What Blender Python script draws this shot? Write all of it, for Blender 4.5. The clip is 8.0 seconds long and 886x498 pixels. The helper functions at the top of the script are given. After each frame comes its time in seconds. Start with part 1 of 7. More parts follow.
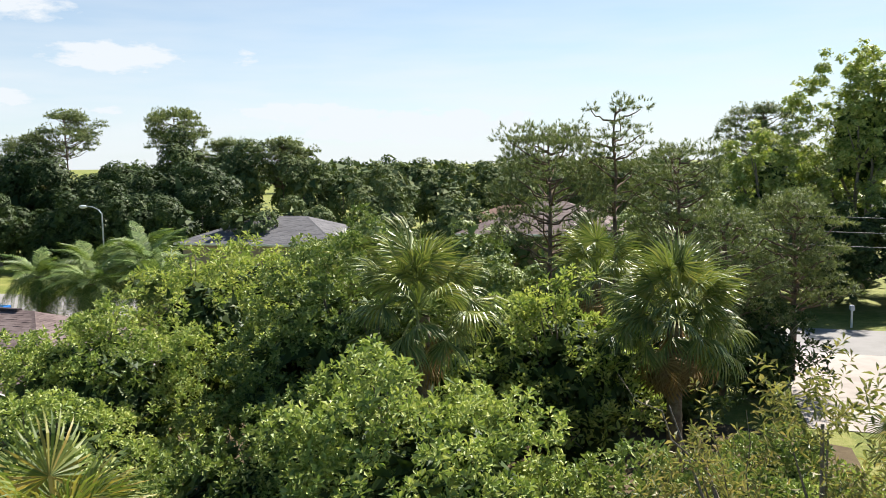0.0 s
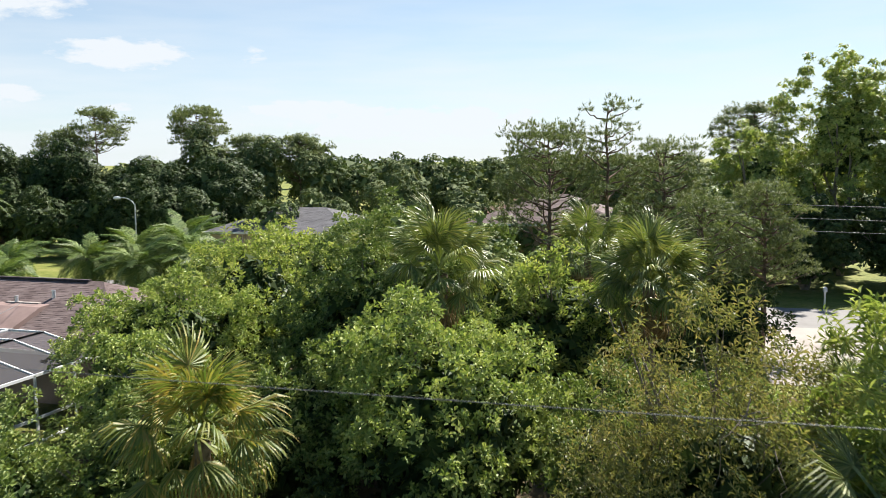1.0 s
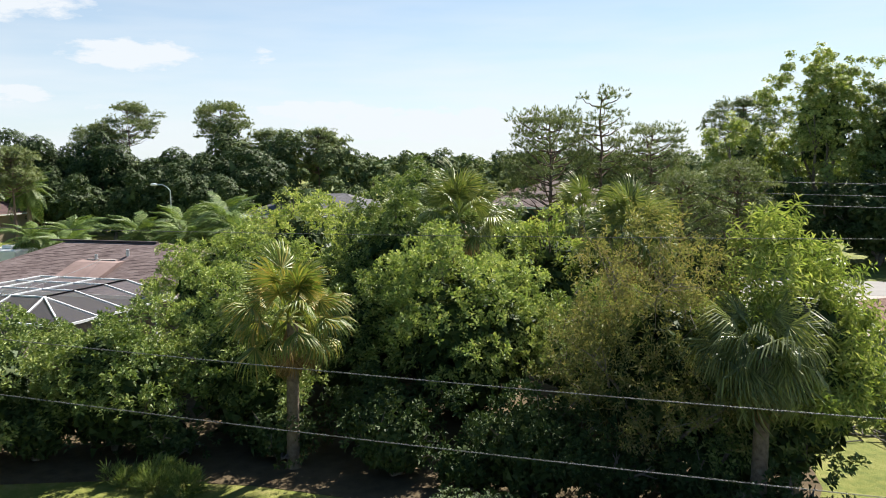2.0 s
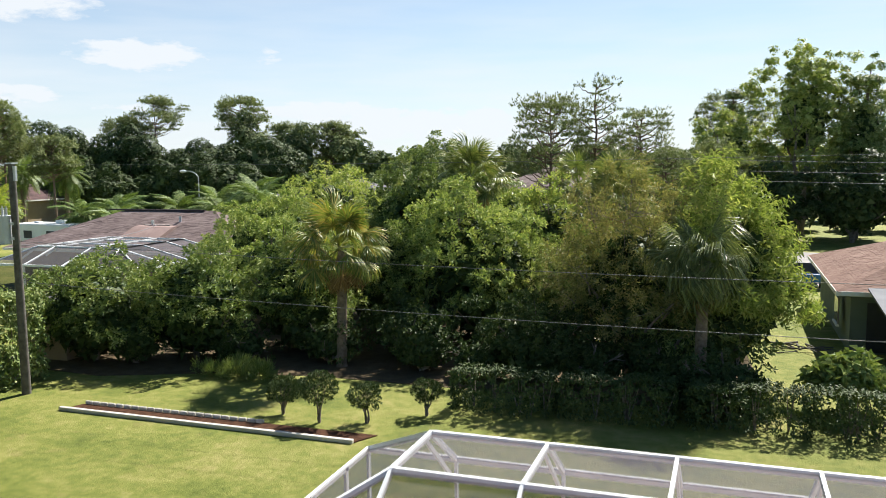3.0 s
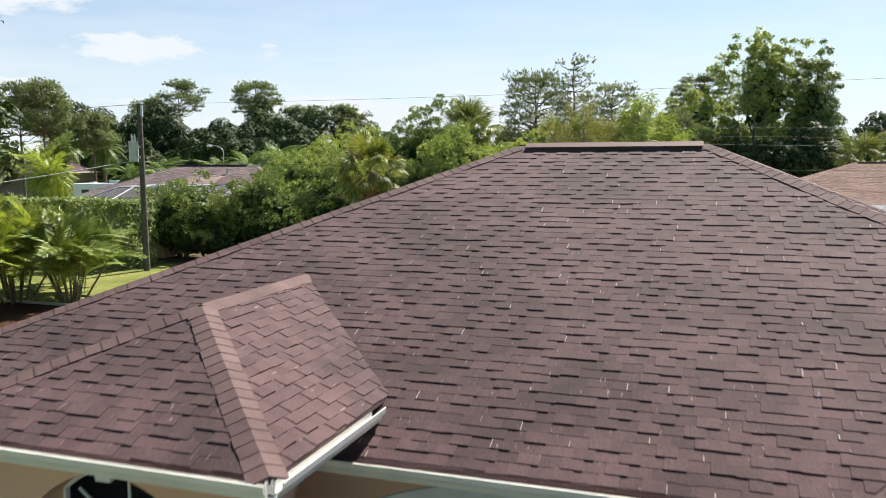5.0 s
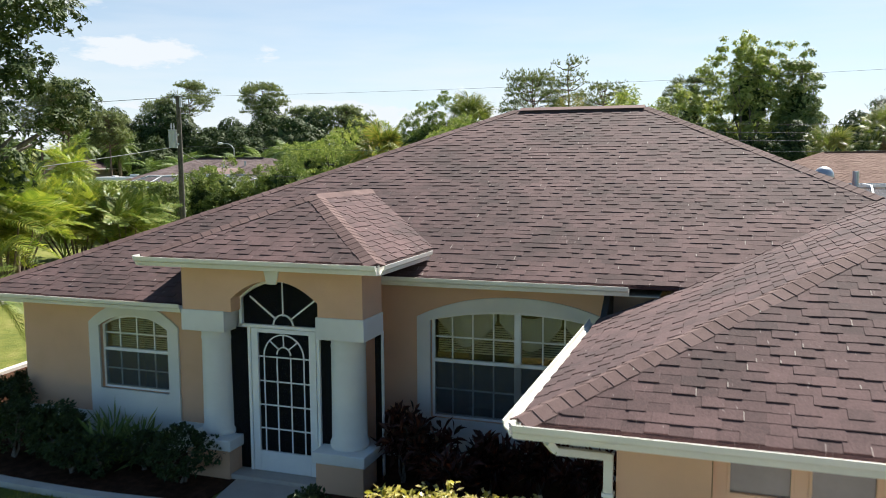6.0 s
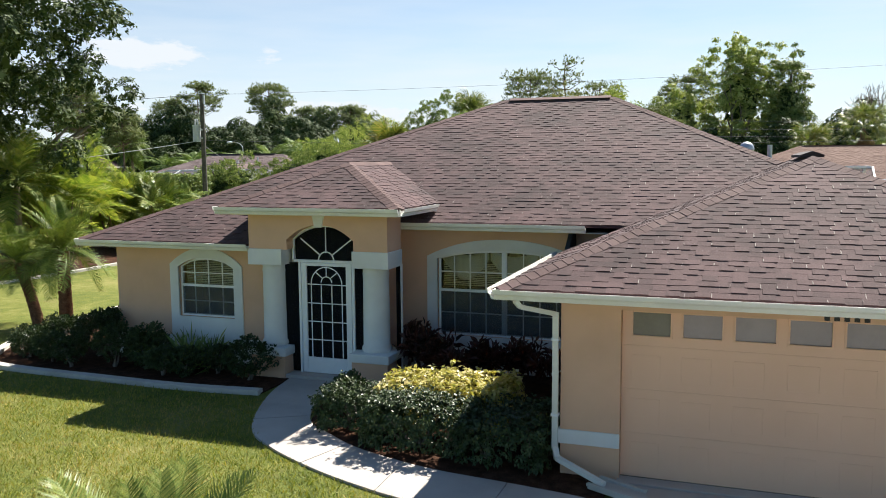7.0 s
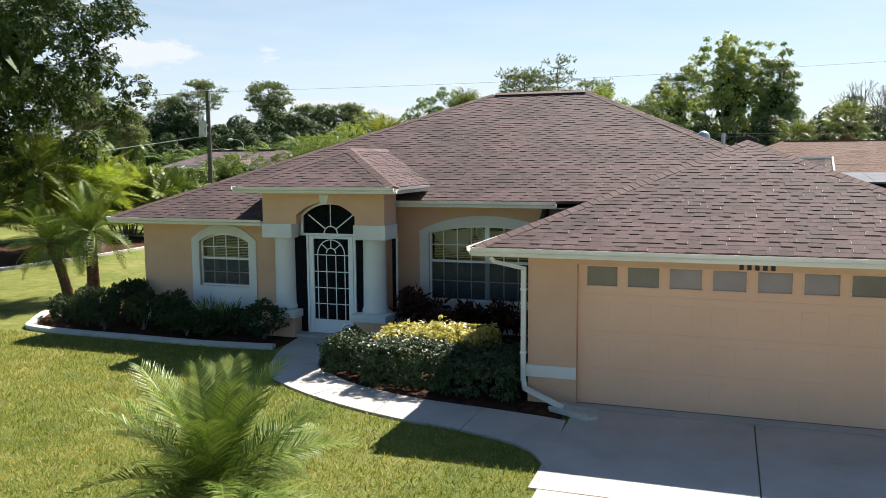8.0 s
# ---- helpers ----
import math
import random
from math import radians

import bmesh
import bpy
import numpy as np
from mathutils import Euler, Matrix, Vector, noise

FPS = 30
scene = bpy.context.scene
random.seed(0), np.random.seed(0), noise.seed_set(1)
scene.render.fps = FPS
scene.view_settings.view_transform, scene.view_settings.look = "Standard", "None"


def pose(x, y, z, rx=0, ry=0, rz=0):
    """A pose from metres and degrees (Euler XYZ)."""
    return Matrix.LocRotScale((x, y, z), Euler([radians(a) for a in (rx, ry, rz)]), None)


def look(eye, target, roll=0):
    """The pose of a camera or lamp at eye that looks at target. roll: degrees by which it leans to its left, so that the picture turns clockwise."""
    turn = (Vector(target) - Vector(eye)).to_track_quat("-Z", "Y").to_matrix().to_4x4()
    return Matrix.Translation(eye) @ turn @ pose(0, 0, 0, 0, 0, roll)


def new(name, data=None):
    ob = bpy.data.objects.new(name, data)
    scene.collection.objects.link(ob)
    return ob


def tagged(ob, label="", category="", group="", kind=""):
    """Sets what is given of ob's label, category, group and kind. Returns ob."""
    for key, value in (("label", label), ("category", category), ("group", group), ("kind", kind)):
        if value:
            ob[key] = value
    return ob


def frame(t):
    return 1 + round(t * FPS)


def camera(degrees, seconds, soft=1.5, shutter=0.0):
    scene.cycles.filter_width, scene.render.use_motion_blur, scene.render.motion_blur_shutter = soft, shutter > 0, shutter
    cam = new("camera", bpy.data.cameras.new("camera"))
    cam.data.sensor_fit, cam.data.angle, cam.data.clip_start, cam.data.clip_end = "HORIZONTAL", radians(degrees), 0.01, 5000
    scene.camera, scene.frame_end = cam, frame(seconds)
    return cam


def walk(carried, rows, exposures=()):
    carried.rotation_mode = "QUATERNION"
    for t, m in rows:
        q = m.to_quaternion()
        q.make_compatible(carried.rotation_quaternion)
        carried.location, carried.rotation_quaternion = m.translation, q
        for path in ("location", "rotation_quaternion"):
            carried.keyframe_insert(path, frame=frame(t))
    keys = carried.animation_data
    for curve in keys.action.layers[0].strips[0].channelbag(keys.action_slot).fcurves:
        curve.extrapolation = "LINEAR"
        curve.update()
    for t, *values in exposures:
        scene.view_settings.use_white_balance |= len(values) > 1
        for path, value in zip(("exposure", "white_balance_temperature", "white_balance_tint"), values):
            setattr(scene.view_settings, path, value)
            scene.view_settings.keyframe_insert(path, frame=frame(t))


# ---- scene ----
cam = camera(56.9, 8.0, soft=0.75, shutter=0.2)
PATH = [
    (0, (-9.657, 27.664, 10.831), (-10.268, 29.556, 10.615), -1.0),
    (0.5, (-9.149, 25.505, 10.888), (-9.768, 27.394, 10.669), -1.0),
    (1, (-8.223, 22.338, 10.589), (-8.851, 24.223, 10.368), -0.8),
    (1.5, (-7.294, 18.921, 10.049), (-7.933, 20.803, 9.828), -0.8),
    (2, (-6.455, 15.516, 9.403), (-7.101, 17.396, 9.184), -0.7),
    (2.2, (-6.144, 14.166, 9.219), (-6.791, 16.045, 8.992), -0.8),
    (3.3, (-4.18, 7.064, 7.515), (-4.841, 8.939, 7.3), -0.5),
    (3.5, (-3.827, 5.869, 7.292), (-4.488, 7.744, 7.074), -0.5),
    (3.6, (-3.633, 5.25, 7.189), (-4.293, 7.125, 6.968), -0.5),
    (3.8, (-3.269, 4.039, 6.934), (-3.93, 5.913, 6.713), -0.5),
    (4, (-2.907, 2.857, 6.623), (-3.566, 4.733, 6.404), -0.5),
    (4.2, (-2.524, 1.776, 6.385), (-3.183, 3.651, 6.163), -0.7),
    (5.3, (-0.783, -3.424, 5.151), (-1.437, -1.548, 4.921), -0.3),
    (5.5, (-0.534, -4.408, 4.944), (-1.186, -2.531, 4.723), -0.5),
    (6, (0.044, -6.713, 4.613), (-0.608, -4.836, 4.393), -0.3),
    (6.5, (0.672, -8.655, 4.34), (0.016, -6.779, 4.121), -0.4),
    (7, (1.236, -10.285, 4.118), (0.579, -8.409, 3.901), -0.4),
    (7.5, (1.735, -11.493, 3.954), (1.08, -9.616, 3.735), -0.4),
    (8, (2.125, -12.319, 3.84), (1.472, -10.441, 3.62), -0.4),
]
walk(cam, [(t, look(eye, target, roll)) for t, eye, target, roll in PATH])

# ---- world, sun, exposure ----
SUN = Vector((0.27, 0.91, 1.0)).normalized()
ELEV, AZIM = math.asin(SUN.z), math.atan2(SUN.x, SUN.y)
sun = new("sun", bpy.data.lights.new("sun", "SUN"))
sun.data.energy, sun.data.angle, sun.data.color = 5.0, radians(0.55), (1.0, 0.95, 0.86)
sun.matrix_world = look(SUN * 60, (0, 0, 0))
scene.view_settings.exposure = 1.31


def wire(nt, a, b):
    nt.links.new(a, b)


def node(nt, kind, **sets):
    n = nt.nodes.new(kind)
    for k, v in sets.items():
        n.inputs[k.replace("_", " ")].default_value = v
    return n


def math_node(nt, op, a, b=None, clamp=False):
    n = nt.nodes.new("ShaderNodeMath")
    n.operation, n.use_clamp = op, clamp
    for i, v in enumerate((a, b)):
        if v is None:
            continue
        if isinstance(v, (int, float)):
            n.inputs[i].default_value = v
        else:
            wire(nt, v, n.inputs[i])
    return n.outputs[0]


def ramp(nt, fac, stops):
    n = nt.nodes.new("ShaderNodeValToRGB")
    el = n.color_ramp.elements
    while len(el) < len(stops):
        el.new(0.5)
    for e, (p, c) in zip(el, stops):
        e.position, e.color = p, (*c, 1) if len(c) == 3 else c
    wire(nt, fac, n.inputs[0])
    return n.outputs[0]


def mix_rgb(nt, fac, a, b, mode="MIX"):
    n = nt.nodes.new("ShaderNodeMix")
    n.data_type, n.blend_type = "RGBA", mode
    for sock, v in ((n.inputs[0], fac), (n.inputs[6], a), (n.inputs[7], b)):
        if isinstance(v, (int, float)):
            sock.default_value = v
        elif isinstance(v, tuple):
            sock.default_value = (*v, 1)
        else:
            wire(nt, v, sock)
    return n.outputs[2]


def build_world():
    w = bpy.data.worlds.new("sky")
    scene.world = w
    w.use_nodes = True
    nt = w.node_tree
    nt.nodes.clear()
    sky = nt.nodes.new("ShaderNodeTexSky")
    sky.sky_type, sky.sun_disc = "NISHITA", False
    sky.sun_elevation, sky.sun_rotation = ELEV, AZIM
    sky.air_density, sky.dust_density, sky.ozone_density, sky.altitude = 0.8, 0.4, 2.0, 0.0
    co = nt.nodes.new("ShaderNodeTexCoord").outputs["Generated"]
    sep = nt.nodes.new("ShaderNodeSeparateXYZ")
    wire(nt, co, sep.inputs[0])
    x, y, z = sep.outputs
    # azimuth and height of the direction, in radians
    az = math_node(nt, "ARCTAN2", x, y)
    comb = nt.nodes.new("ShaderNodeCombineXYZ")
    wire(nt, az, comb.inputs[0])
    wire(nt, math_node(nt, "MULTIPLY", z, 2.6), comb.inputs[1])
    puff = node(nt, "ShaderNodeTexNoise", Scale=30.0, Detail=8.0, Roughness=0.6)
    wire(nt, comb.outputs[0], puff.inputs["Vector"])
    streak = node(nt, "ShaderNodeTexNoise", Scale=5.0, Detail=5.0, Roughness=0.5)
    comb2 = nt.nodes.new("ShaderNodeCombineXYZ")
    wire(nt, az, comb2.inputs[0])
    wire(nt, math_node(nt, "MULTIPLY", z, 7.0), comb2.inputs[1])
    wire(nt, comb2.outputs[0], streak.inputs["Vector"])
    cover = None
    # cumulus patches: azimuth, height, half width, half height, weight
    for a, e, wa, we, k in CLOUDS:
        da = math_node(nt, "DIVIDE", math_node(nt, "SUBTRACT", az, radians(a)), radians(wa))
        de = math_node(nt, "DIVIDE", math_node(nt, "SUBTRACT", z, math.sin(radians(e))), radians(we))
        r2 = math_node(nt, "ADD", math_node(nt, "MULTIPLY", da, da), math_node(nt, "MULTIPLY", de, de))
        m = math_node(nt, "MULTIPLY", math_node(nt, "SUBTRACT", 1.0, r2), k)
        cover = m if cover is None else math_node(nt, "MAXIMUM", cover, m)
    c = math_node(nt, "ADD", math_node(nt, "MAXIMUM", cover, -1.0), math_node(nt, "MULTIPLY", math_node(nt, "SUBTRACT", puff.outputs[0], 0.5), 2.6))
    clouds = math_node(nt, "MULTIPLY", c, 0.95, clamp=True)
    # pale veil along the horizon
    veil = math_node(nt, "SUBTRACT", 1.0, math_node(nt, "DIVIDE", z, 0.33), clamp=True)
    veil = math_node(nt, "MULTIPLY", veil, math_node(nt, "ADD", 0.5, math_node(nt, "MULTIPLY", streak.outputs[0], 1.1)), clamp=True)
    # the haze is bright towards the sun and thin away from it
    ahead = math_node(nt, "ADD", math_node(nt, "MULTIPLY", x, SUN.x / SUN.xy.length), math_node(nt, "MULTIPLY", y, SUN.y / SUN.xy.length))
    veil = math_node(nt, "MULTIPLY", veil, math_node(nt, "ADD", 0.25, math_node(nt, "MULTIPLY", math_node(nt, "ADD", ahead, 0.25), 1.4), clamp=True), clamp=True)
    whole = math_node(nt, "MAXIMUM", math_node(nt, "MULTIPLY", clouds, 0.96), math_node(nt, "MULTIPLY", veil, 0.86))
    tint = mix_rgb(nt, 1.0, sky.outputs[0], (0.86, 1.04, 1.06), "MULTIPLY")
    col = mix_rgb(nt, whole, tint, (7.3, 7.7, 8.1))
    bg = nt.nodes.new("ShaderNodeBackground")
    bg.inputs[1].default_value = 0.05
    wire(nt, col, bg.inputs[0])
    out = nt.nodes.new("ShaderNodeOutputWorld")
    wire(nt, bg.outputs[0], out.inputs[0])


CLOUDS = [(-39.3, 6.9, 5.6, 1.35, 1.5), (-46.5, 9.9, 6.0, 1.6, 1.3), (-30.5, 7.0, 2.2, 0.8, 0.9), (-46.5, 4.3, 3.4, 0.9, 1.4),
          (-40.5, 3.6, 3.0, 0.6, 1.0), (-27.5, 3.4, 6.0, 1.1, 1.5), (-20, 2.4, 14, 1.7, 1.5), (-62, 8, 9, 2.5, 1.2), (15, 12, 10, 2.0, 0.8), (60, 9, 10, 2, 1.0), (130, 10, 10, 2, 1.0), (-130, 11, 10, 2, 1.0)]
build_world()

# ---- materials ----
MATS = {}


def surface(name, stops, rough=0.7, scale=3.0, fine=40.0, fine_amt=0.25, bump=0.2, metal=0.0, spec=0.4, island=0.0, obj_rand=0.0, bump_scale=None):
    """Painted, mineral or wooden surface: colour ramp over two scales of noise, with a fine relief."""
    m = bpy.data.materials.new(name)
    m.use_nodes = True
    nt = m.node_tree
    b = nt.nodes["Principled BSDF"]
    co = nt.nodes.new("ShaderNodeTexCoord").outputs["Object"]
    if obj_rand or island:
        geo = nt.nodes.new("ShaderNodeNewGeometry")
        co = geo.outputs["Position"]
    n1 = node(nt, "ShaderNodeTexNoise", Scale=scale, Detail=4.0, Roughness=0.6)
    n2 = node(nt, "ShaderNodeTexNoise", Scale=fine, Detail=3.0, Roughness=0.7)
    for n in (n1, n2):
        wire(nt, co, n.inputs["Vector"])
    fac = math_node(nt, "ADD", n1.outputs[0], math_node(nt, "MULTIPLY", math_node(nt, "SUBTRACT", n2.outputs[0], 0.5), fine_amt))
    if island:
        fac = math_node(nt, "ADD", fac, math_node(nt, "MULTIPLY", math_node(nt, "SUBTRACT", geo.outputs["Random Per Island"], 0.5), island))
    if obj_rand:
        info = nt.nodes.new("ShaderNodeObjectInfo")
        fac = math_node(nt, "ADD", fac, math_node(nt, "MULTIPLY", math_node(nt, "SUBTRACT", info.outputs["Random"], 0.5), obj_rand))
    wire(nt, ramp(nt, fac, [(0.25 + 0.5 * i / (len(stops) - 1), c) for i, c in enumerate(stops)]), b.inputs["Base Color"])
    b.inputs["Roughness"].default_value, b.inputs["Metallic"].default_value = rough, metal
    b.inputs["Specular IOR Level"].default_value = spec
    if bump:
        bp = node(nt, "ShaderNodeBump", Strength=bump, Distance=0.01)
        if bump_scale:
            n3 = node(nt, "ShaderNodeTexNoise", Scale=bump_scale, Detail=3.0)
            wire(nt, co, n3.inputs["Vector"])
            wire(nt, n3.outputs[0], bp.inputs["Height"])
        else:
            wire(nt, n2.outputs[0], bp.inputs["Height"])
        wire(nt, bp.outputs[0], b.inputs["Normal"])
    MATS[name] = m
    return m


def leafy(name, stops, trans=0.35, rough=0.5, patch=0.35, spec=0.32, warm=(1.08, 1.12, 0.6)):
    """Foliage: colour varies leaf by leaf and in large patches; light shines through."""
    m = bpy.data.materials.new(name)
    m.use_nodes = True
    nt = m.node_tree
    b = nt.nodes["Principled BSDF"]
    geo = nt.nodes.new("ShaderNodeNewGeometry")
    n1 = node(nt, "ShaderNodeTexNoise", Scale=patch, Detail=3.0)
    wire(nt, geo.outputs["Position"], n1.inputs["Vector"])
    fac = math_node(nt, "ADD", math_node(nt, "MULTIPLY", geo.outputs["Random Per Island"], 0.55), math_node(nt, "MULTIPLY", n1.outputs[0], 0.6))
    col = ramp(nt, fac, [(0.12 + 0.76 * i / (len(stops) - 1), c) for i, c in enumerate(stops)])
    wire(nt, col, b.inputs["Base Color"])
    b.inputs["Roughness"].default_value, b.inputs["Specular IOR Level"].default_value = rough, spec
    tr = nt.nodes.new("ShaderNodeBsdfTranslucent")
    wire(nt, mix_rgb(nt, 1.0, col, warm, "MULTIPLY"), tr.inputs[0])
    mx = nt.nodes.new("ShaderNodeMixShader")
    mx.inputs[0].default_value = trans
    wire(nt, b.outputs[0], mx.inputs[1])
    wire(nt, tr.outputs[0], mx.inputs[2])
    wire(nt, mx.outputs[0], nt.nodes["Material Output"].inputs[0])
    MATS[name] = m
    return m


def screen_mat(name, colour, cover):
    """Insect mesh: fine threads, seen as an even veil."""
    m = bpy.data.materials.new(name)
    m.use_nodes = True
    nt = m.node_tree
    b = nt.nodes["Principled BSDF"]
    b.inputs["Base Color"].default_value = (*colour, 1)
    b.inputs["Roughness"].default_value, b.inputs["Specular IOR Level"].default_value = 0.8, 0.05
    t = nt.nodes.new("ShaderNodeBsdfTransparent")
    mx = nt.nodes.new("ShaderNodeMixShader")
    mx.inputs[0].default_value = cover
    wire(nt, t.outputs[0], mx.inputs[1])
    wire(nt, b.outputs[0], mx.inputs[2])
    wire(nt, mx.outputs[0], nt.nodes["Material Output"].inputs[0])
    MATS[name] = m
    return m


def glass_mat(name, tint=(0.75, 0.8, 0.8)):
    m = bpy.data.materials.new(name)
    m.use_nodes = True
    b = m.node_tree.nodes["Principled BSDF"]
    b.inputs["Base Color"].default_value = (*tint, 1)
    b.inputs["Roughness"].default_value = 0.02
    b.inputs["Transmission Weight"].default_value = 1.0
    b.inputs["IOR"].default_value = 1.45
    MATS[name] = m
    return m


def ground_mat():
    """Lawn: blades of several greens, dry straw patches, mower lines and bare earth spots."""
    m = bpy.data.materials.new("lawn")
    m.use_nodes = True
    nt = m.node_tree
    b = nt.nodes["Principled BSDF"]
    pos = nt.nodes.new("ShaderNodeNewGeometry").outputs["Position"]
    big = node(nt, "ShaderNodeTexNoise", Scale=0.35, Detail=5.0, Roughness=0.6)
    mid = node(nt, "ShaderNodeTexNoise", Scale=2.6, Detail=5.0, Roughness=0.65)
    fin = node(nt, "ShaderNodeTexNoise", Scale=30.0, Detail=5.0, Roughness=0.85)
    for n in (big, mid, fin):
        wire(nt, pos, n.inputs["Vector"])
    fac = math_node(nt, "ADD", math_node(nt, "MULTIPLY", big.outputs[0], 0.45), math_node(nt, "MULTIPLY", mid.outputs[0], 0.35))
    fac = math_node(nt, "ADD", fac, math_node(nt, "MULTIPLY", math_node(nt, "SUBTRACT", fin.outputs[0], 0.28), 0.68))
    col = ramp(nt, fac, [(0.34, (0.04, 0.058, 0.011)), (0.46, (0.098, 0.126, 0.02)), (0.56, (0.168, 0.186, 0.036)), (0.68, (0.28, 0.25, 0.09))])
    dry = node(nt, "ShaderNodeTexNoise", Scale=1.1, Detail=6.0, Roughness=0.7)
    wire(nt, pos, dry.inputs["Vector"])
    dryf = ramp(nt, dry.outputs[0], [(0.57, (0, 0, 0)), (0.72, (0.45, 0.45, 0.45))])
    col = mix_rgb(nt, dryf, col, (0.23, 0.17, 0.075))
    wire(nt, col, b.inputs["Base Color"])
    b.inputs["Roughness"].default_value, b.inputs["Specular IOR Level"].default_value = 0.85, 0.2
    bp = node(nt, "ShaderNodeBump", Strength=0.9, Distance=0.04)
    wire(nt, fin.outputs[0], bp.inputs["Height"])
    wire(nt, bp.outputs[0], b.inputs["Normal"])
    MATS["lawn"] = m


ground_mat()
surface("stucco_peach", [(0.60, 0.375, 0.25), (0.69, 0.44, 0.30), (0.74, 0.48, 0.335)], 0.85, 0.8, 90, 0.25, 0.35, spec=0.2)
surface("stucco_white", [(0.66, 0.66, 0.64), (0.78, 0.78, 0.76)], 0.8, 1.5, 90, 0.2, 0.3, spec=0.25)
surface("trim_cream", [(0.55, 0.51, 0.42), (0.66, 0.62, 0.52)], 0.55, 2.0, 30, 0.15, 0.05)
surface("gutter_white", [(0.66, 0.64, 0.58), (0.8, 0.79, 0.74)], 0.4, 1.5, 25, 0.3, 0.03)
surface("white_metal", [(0.74, 0.75, 0.76), (0.84, 0.85, 0.86)], 0.35, 3.0, 30, 0.1, 0.02)
surface("soffit_dark", [(0.035, 0.035, 0.04), (0.06, 0.06, 0.065)], 0.6, 2.0, 30, 0.2, 0.05)
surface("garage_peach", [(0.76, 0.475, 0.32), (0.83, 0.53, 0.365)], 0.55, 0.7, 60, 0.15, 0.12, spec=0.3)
# pane colour lightened to carry the reflection of sky and drive
surface("pane_reflection_grey", [(0.153, 0.136, 0.139), (0.238, 0.212, 0.212)], 0.05, 1.3, 20, 0.2, 0.0, spec=0.6)
surface("shingle_brown", [(0.034, 0.0168, 0.0172), (0.0665, 0.0338, 0.034), (0.109, 0.0585, 0.0582)], 0.88, 0.9, 55, 0.7, 0.4, spec=0.25, island=0.2)
surface("shingle_mauve", [(0.1, 0.072, 0.07), (0.15, 0.112, 0.108), (0.2, 0.155, 0.15)], 0.9, 0.7, 50, 0.5, 0.4, spec=0.2, island=0.3)
surface("shingle_piece", [(0.034, 0.0168, 0.0172), (0.0665, 0.0338, 0.034), (0.109, 0.0585, 0.0582)], 0.88, 0.9, 55, 0.7, 0.4, spec=0.25, obj_rand=0.2)
surface("shingle_cap", [(0.075, 0.045, 0.042), (0.118, 0.073, 0.068), (0.155, 0.102, 0.095)], 0.88, 1.2, 60, 0.5, 0.5, spec=0.25, obj_rand=0.12)
surface("roof_pale", [(0.17, 0.115, 0.1), (0.24, 0.165, 0.15), (0.3, 0.215, 0.195)], 0.9, 1.0, 50, 0.4, 0.4)
surface("shingle_red", [(0.12, 0.068, 0.052), (0.165, 0.097, 0.076), (0.2, 0.125, 0.1)], 0.9, 0.7, 40, 0.4, 0.5, spec=0.2, island=0.25)
surface("shingle_grey", [(0.10, 0.096, 0.104), (0.15, 0.145, 0.155)], 0.9, 0.8, 40, 0.4, 0.5, spec=0.2, island=0.25)
surface("ridge_vent", [(0.03, 0.02, 0.02), (0.06, 0.04, 0.04)], 0.8, 3.0, 40, 0.3, 0.2)
surface("vent_top", [(0.085, 0.036, 0.033), (0.12, 0.055, 0.05)], 0.8, 3.0, 40, 0.3, 0.2)
surface("concrete", [(0.369, 0.324, 0.294), (0.461, 0.414, 0.376), (0.526, 0.476, 0.437)], 0.85, 0.9, 70, 0.35, 0.25, spec=0.25)
surface("concrete_old", [(0.25, 0.215, 0.195), (0.32, 0.28, 0.255), (0.37, 0.33, 0.305)], 0.88, 0.5, 50, 0.35, 0.25, spec=0.2)
surface("concrete_kerb", [(0.42, 0.39, 0.35), (0.60, 0.57, 0.53)], 0.85, 1.6, 60, 0.4, 0.3, spec=0.25)
surface("asphalt", [(0.19, 0.18, 0.175), (0.26, 0.25, 0.245)], 0.9, 0.5, 60, 0.3, 0.3, spec=0.2)
surface("mulch", [(0.0193, 0.0099, 0.0055), (0.055, 0.0248, 0.0138), (0.0935, 0.0468, 0.0275)], 0.95, 6.0, 45, 0.8, 0.9, spec=0.1)
surface("earth", [(0.07, 0.05, 0.03), (0.13, 0.10, 0.06)], 0.95, 2.0, 30, 0.6, 0.7, spec=0.1)
surface("bark_grey", [(0.10, 0.08, 0.065), (0.20, 0.17, 0.145), (0.28, 0.245, 0.21)], 0.95, 5.0, 40, 0.6, 0.8, spec=0.1)
surface("bark_pine", [(0.075, 0.052, 0.04), (0.16, 0.115, 0.09), (0.22, 0.17, 0.14)], 0.95, 4.0, 30, 0.6, 0.8, spec=0.1)
surface("palm_trunk", [(0.10, 0.075, 0.055), (0.20, 0.155, 0.115), (0.27, 0.22, 0.17)], 0.95, 7.0, 50, 0.6, 0.9, spec=0.1)
surface("date_trunk", [(0.06, 0.03, 0.018), (0.15, 0.075, 0.042), (0.21, 0.12, 0.07)], 0.95, 9.0, 50, 0.8, 0.9, spec=0.1)
surface("pole_wood", [(0.066, 0.06, 0.054), (0.12, 0.111, 0.099), (0.162, 0.15, 0.138)], 0.9, 6.0, 60, 0.5, 0.5, spec=0.15)
surface("galvanised", [(0.45, 0.47, 0.49), (0.58, 0.60, 0.62)], 0.4, 3.0, 40, 0.2, 0.05, metal=0.5)
surface("transformer_grey", [(0.50, 0.53, 0.56), (0.60, 0.63, 0.66)], 0.45, 3.0, 30, 0.2, 0.03)
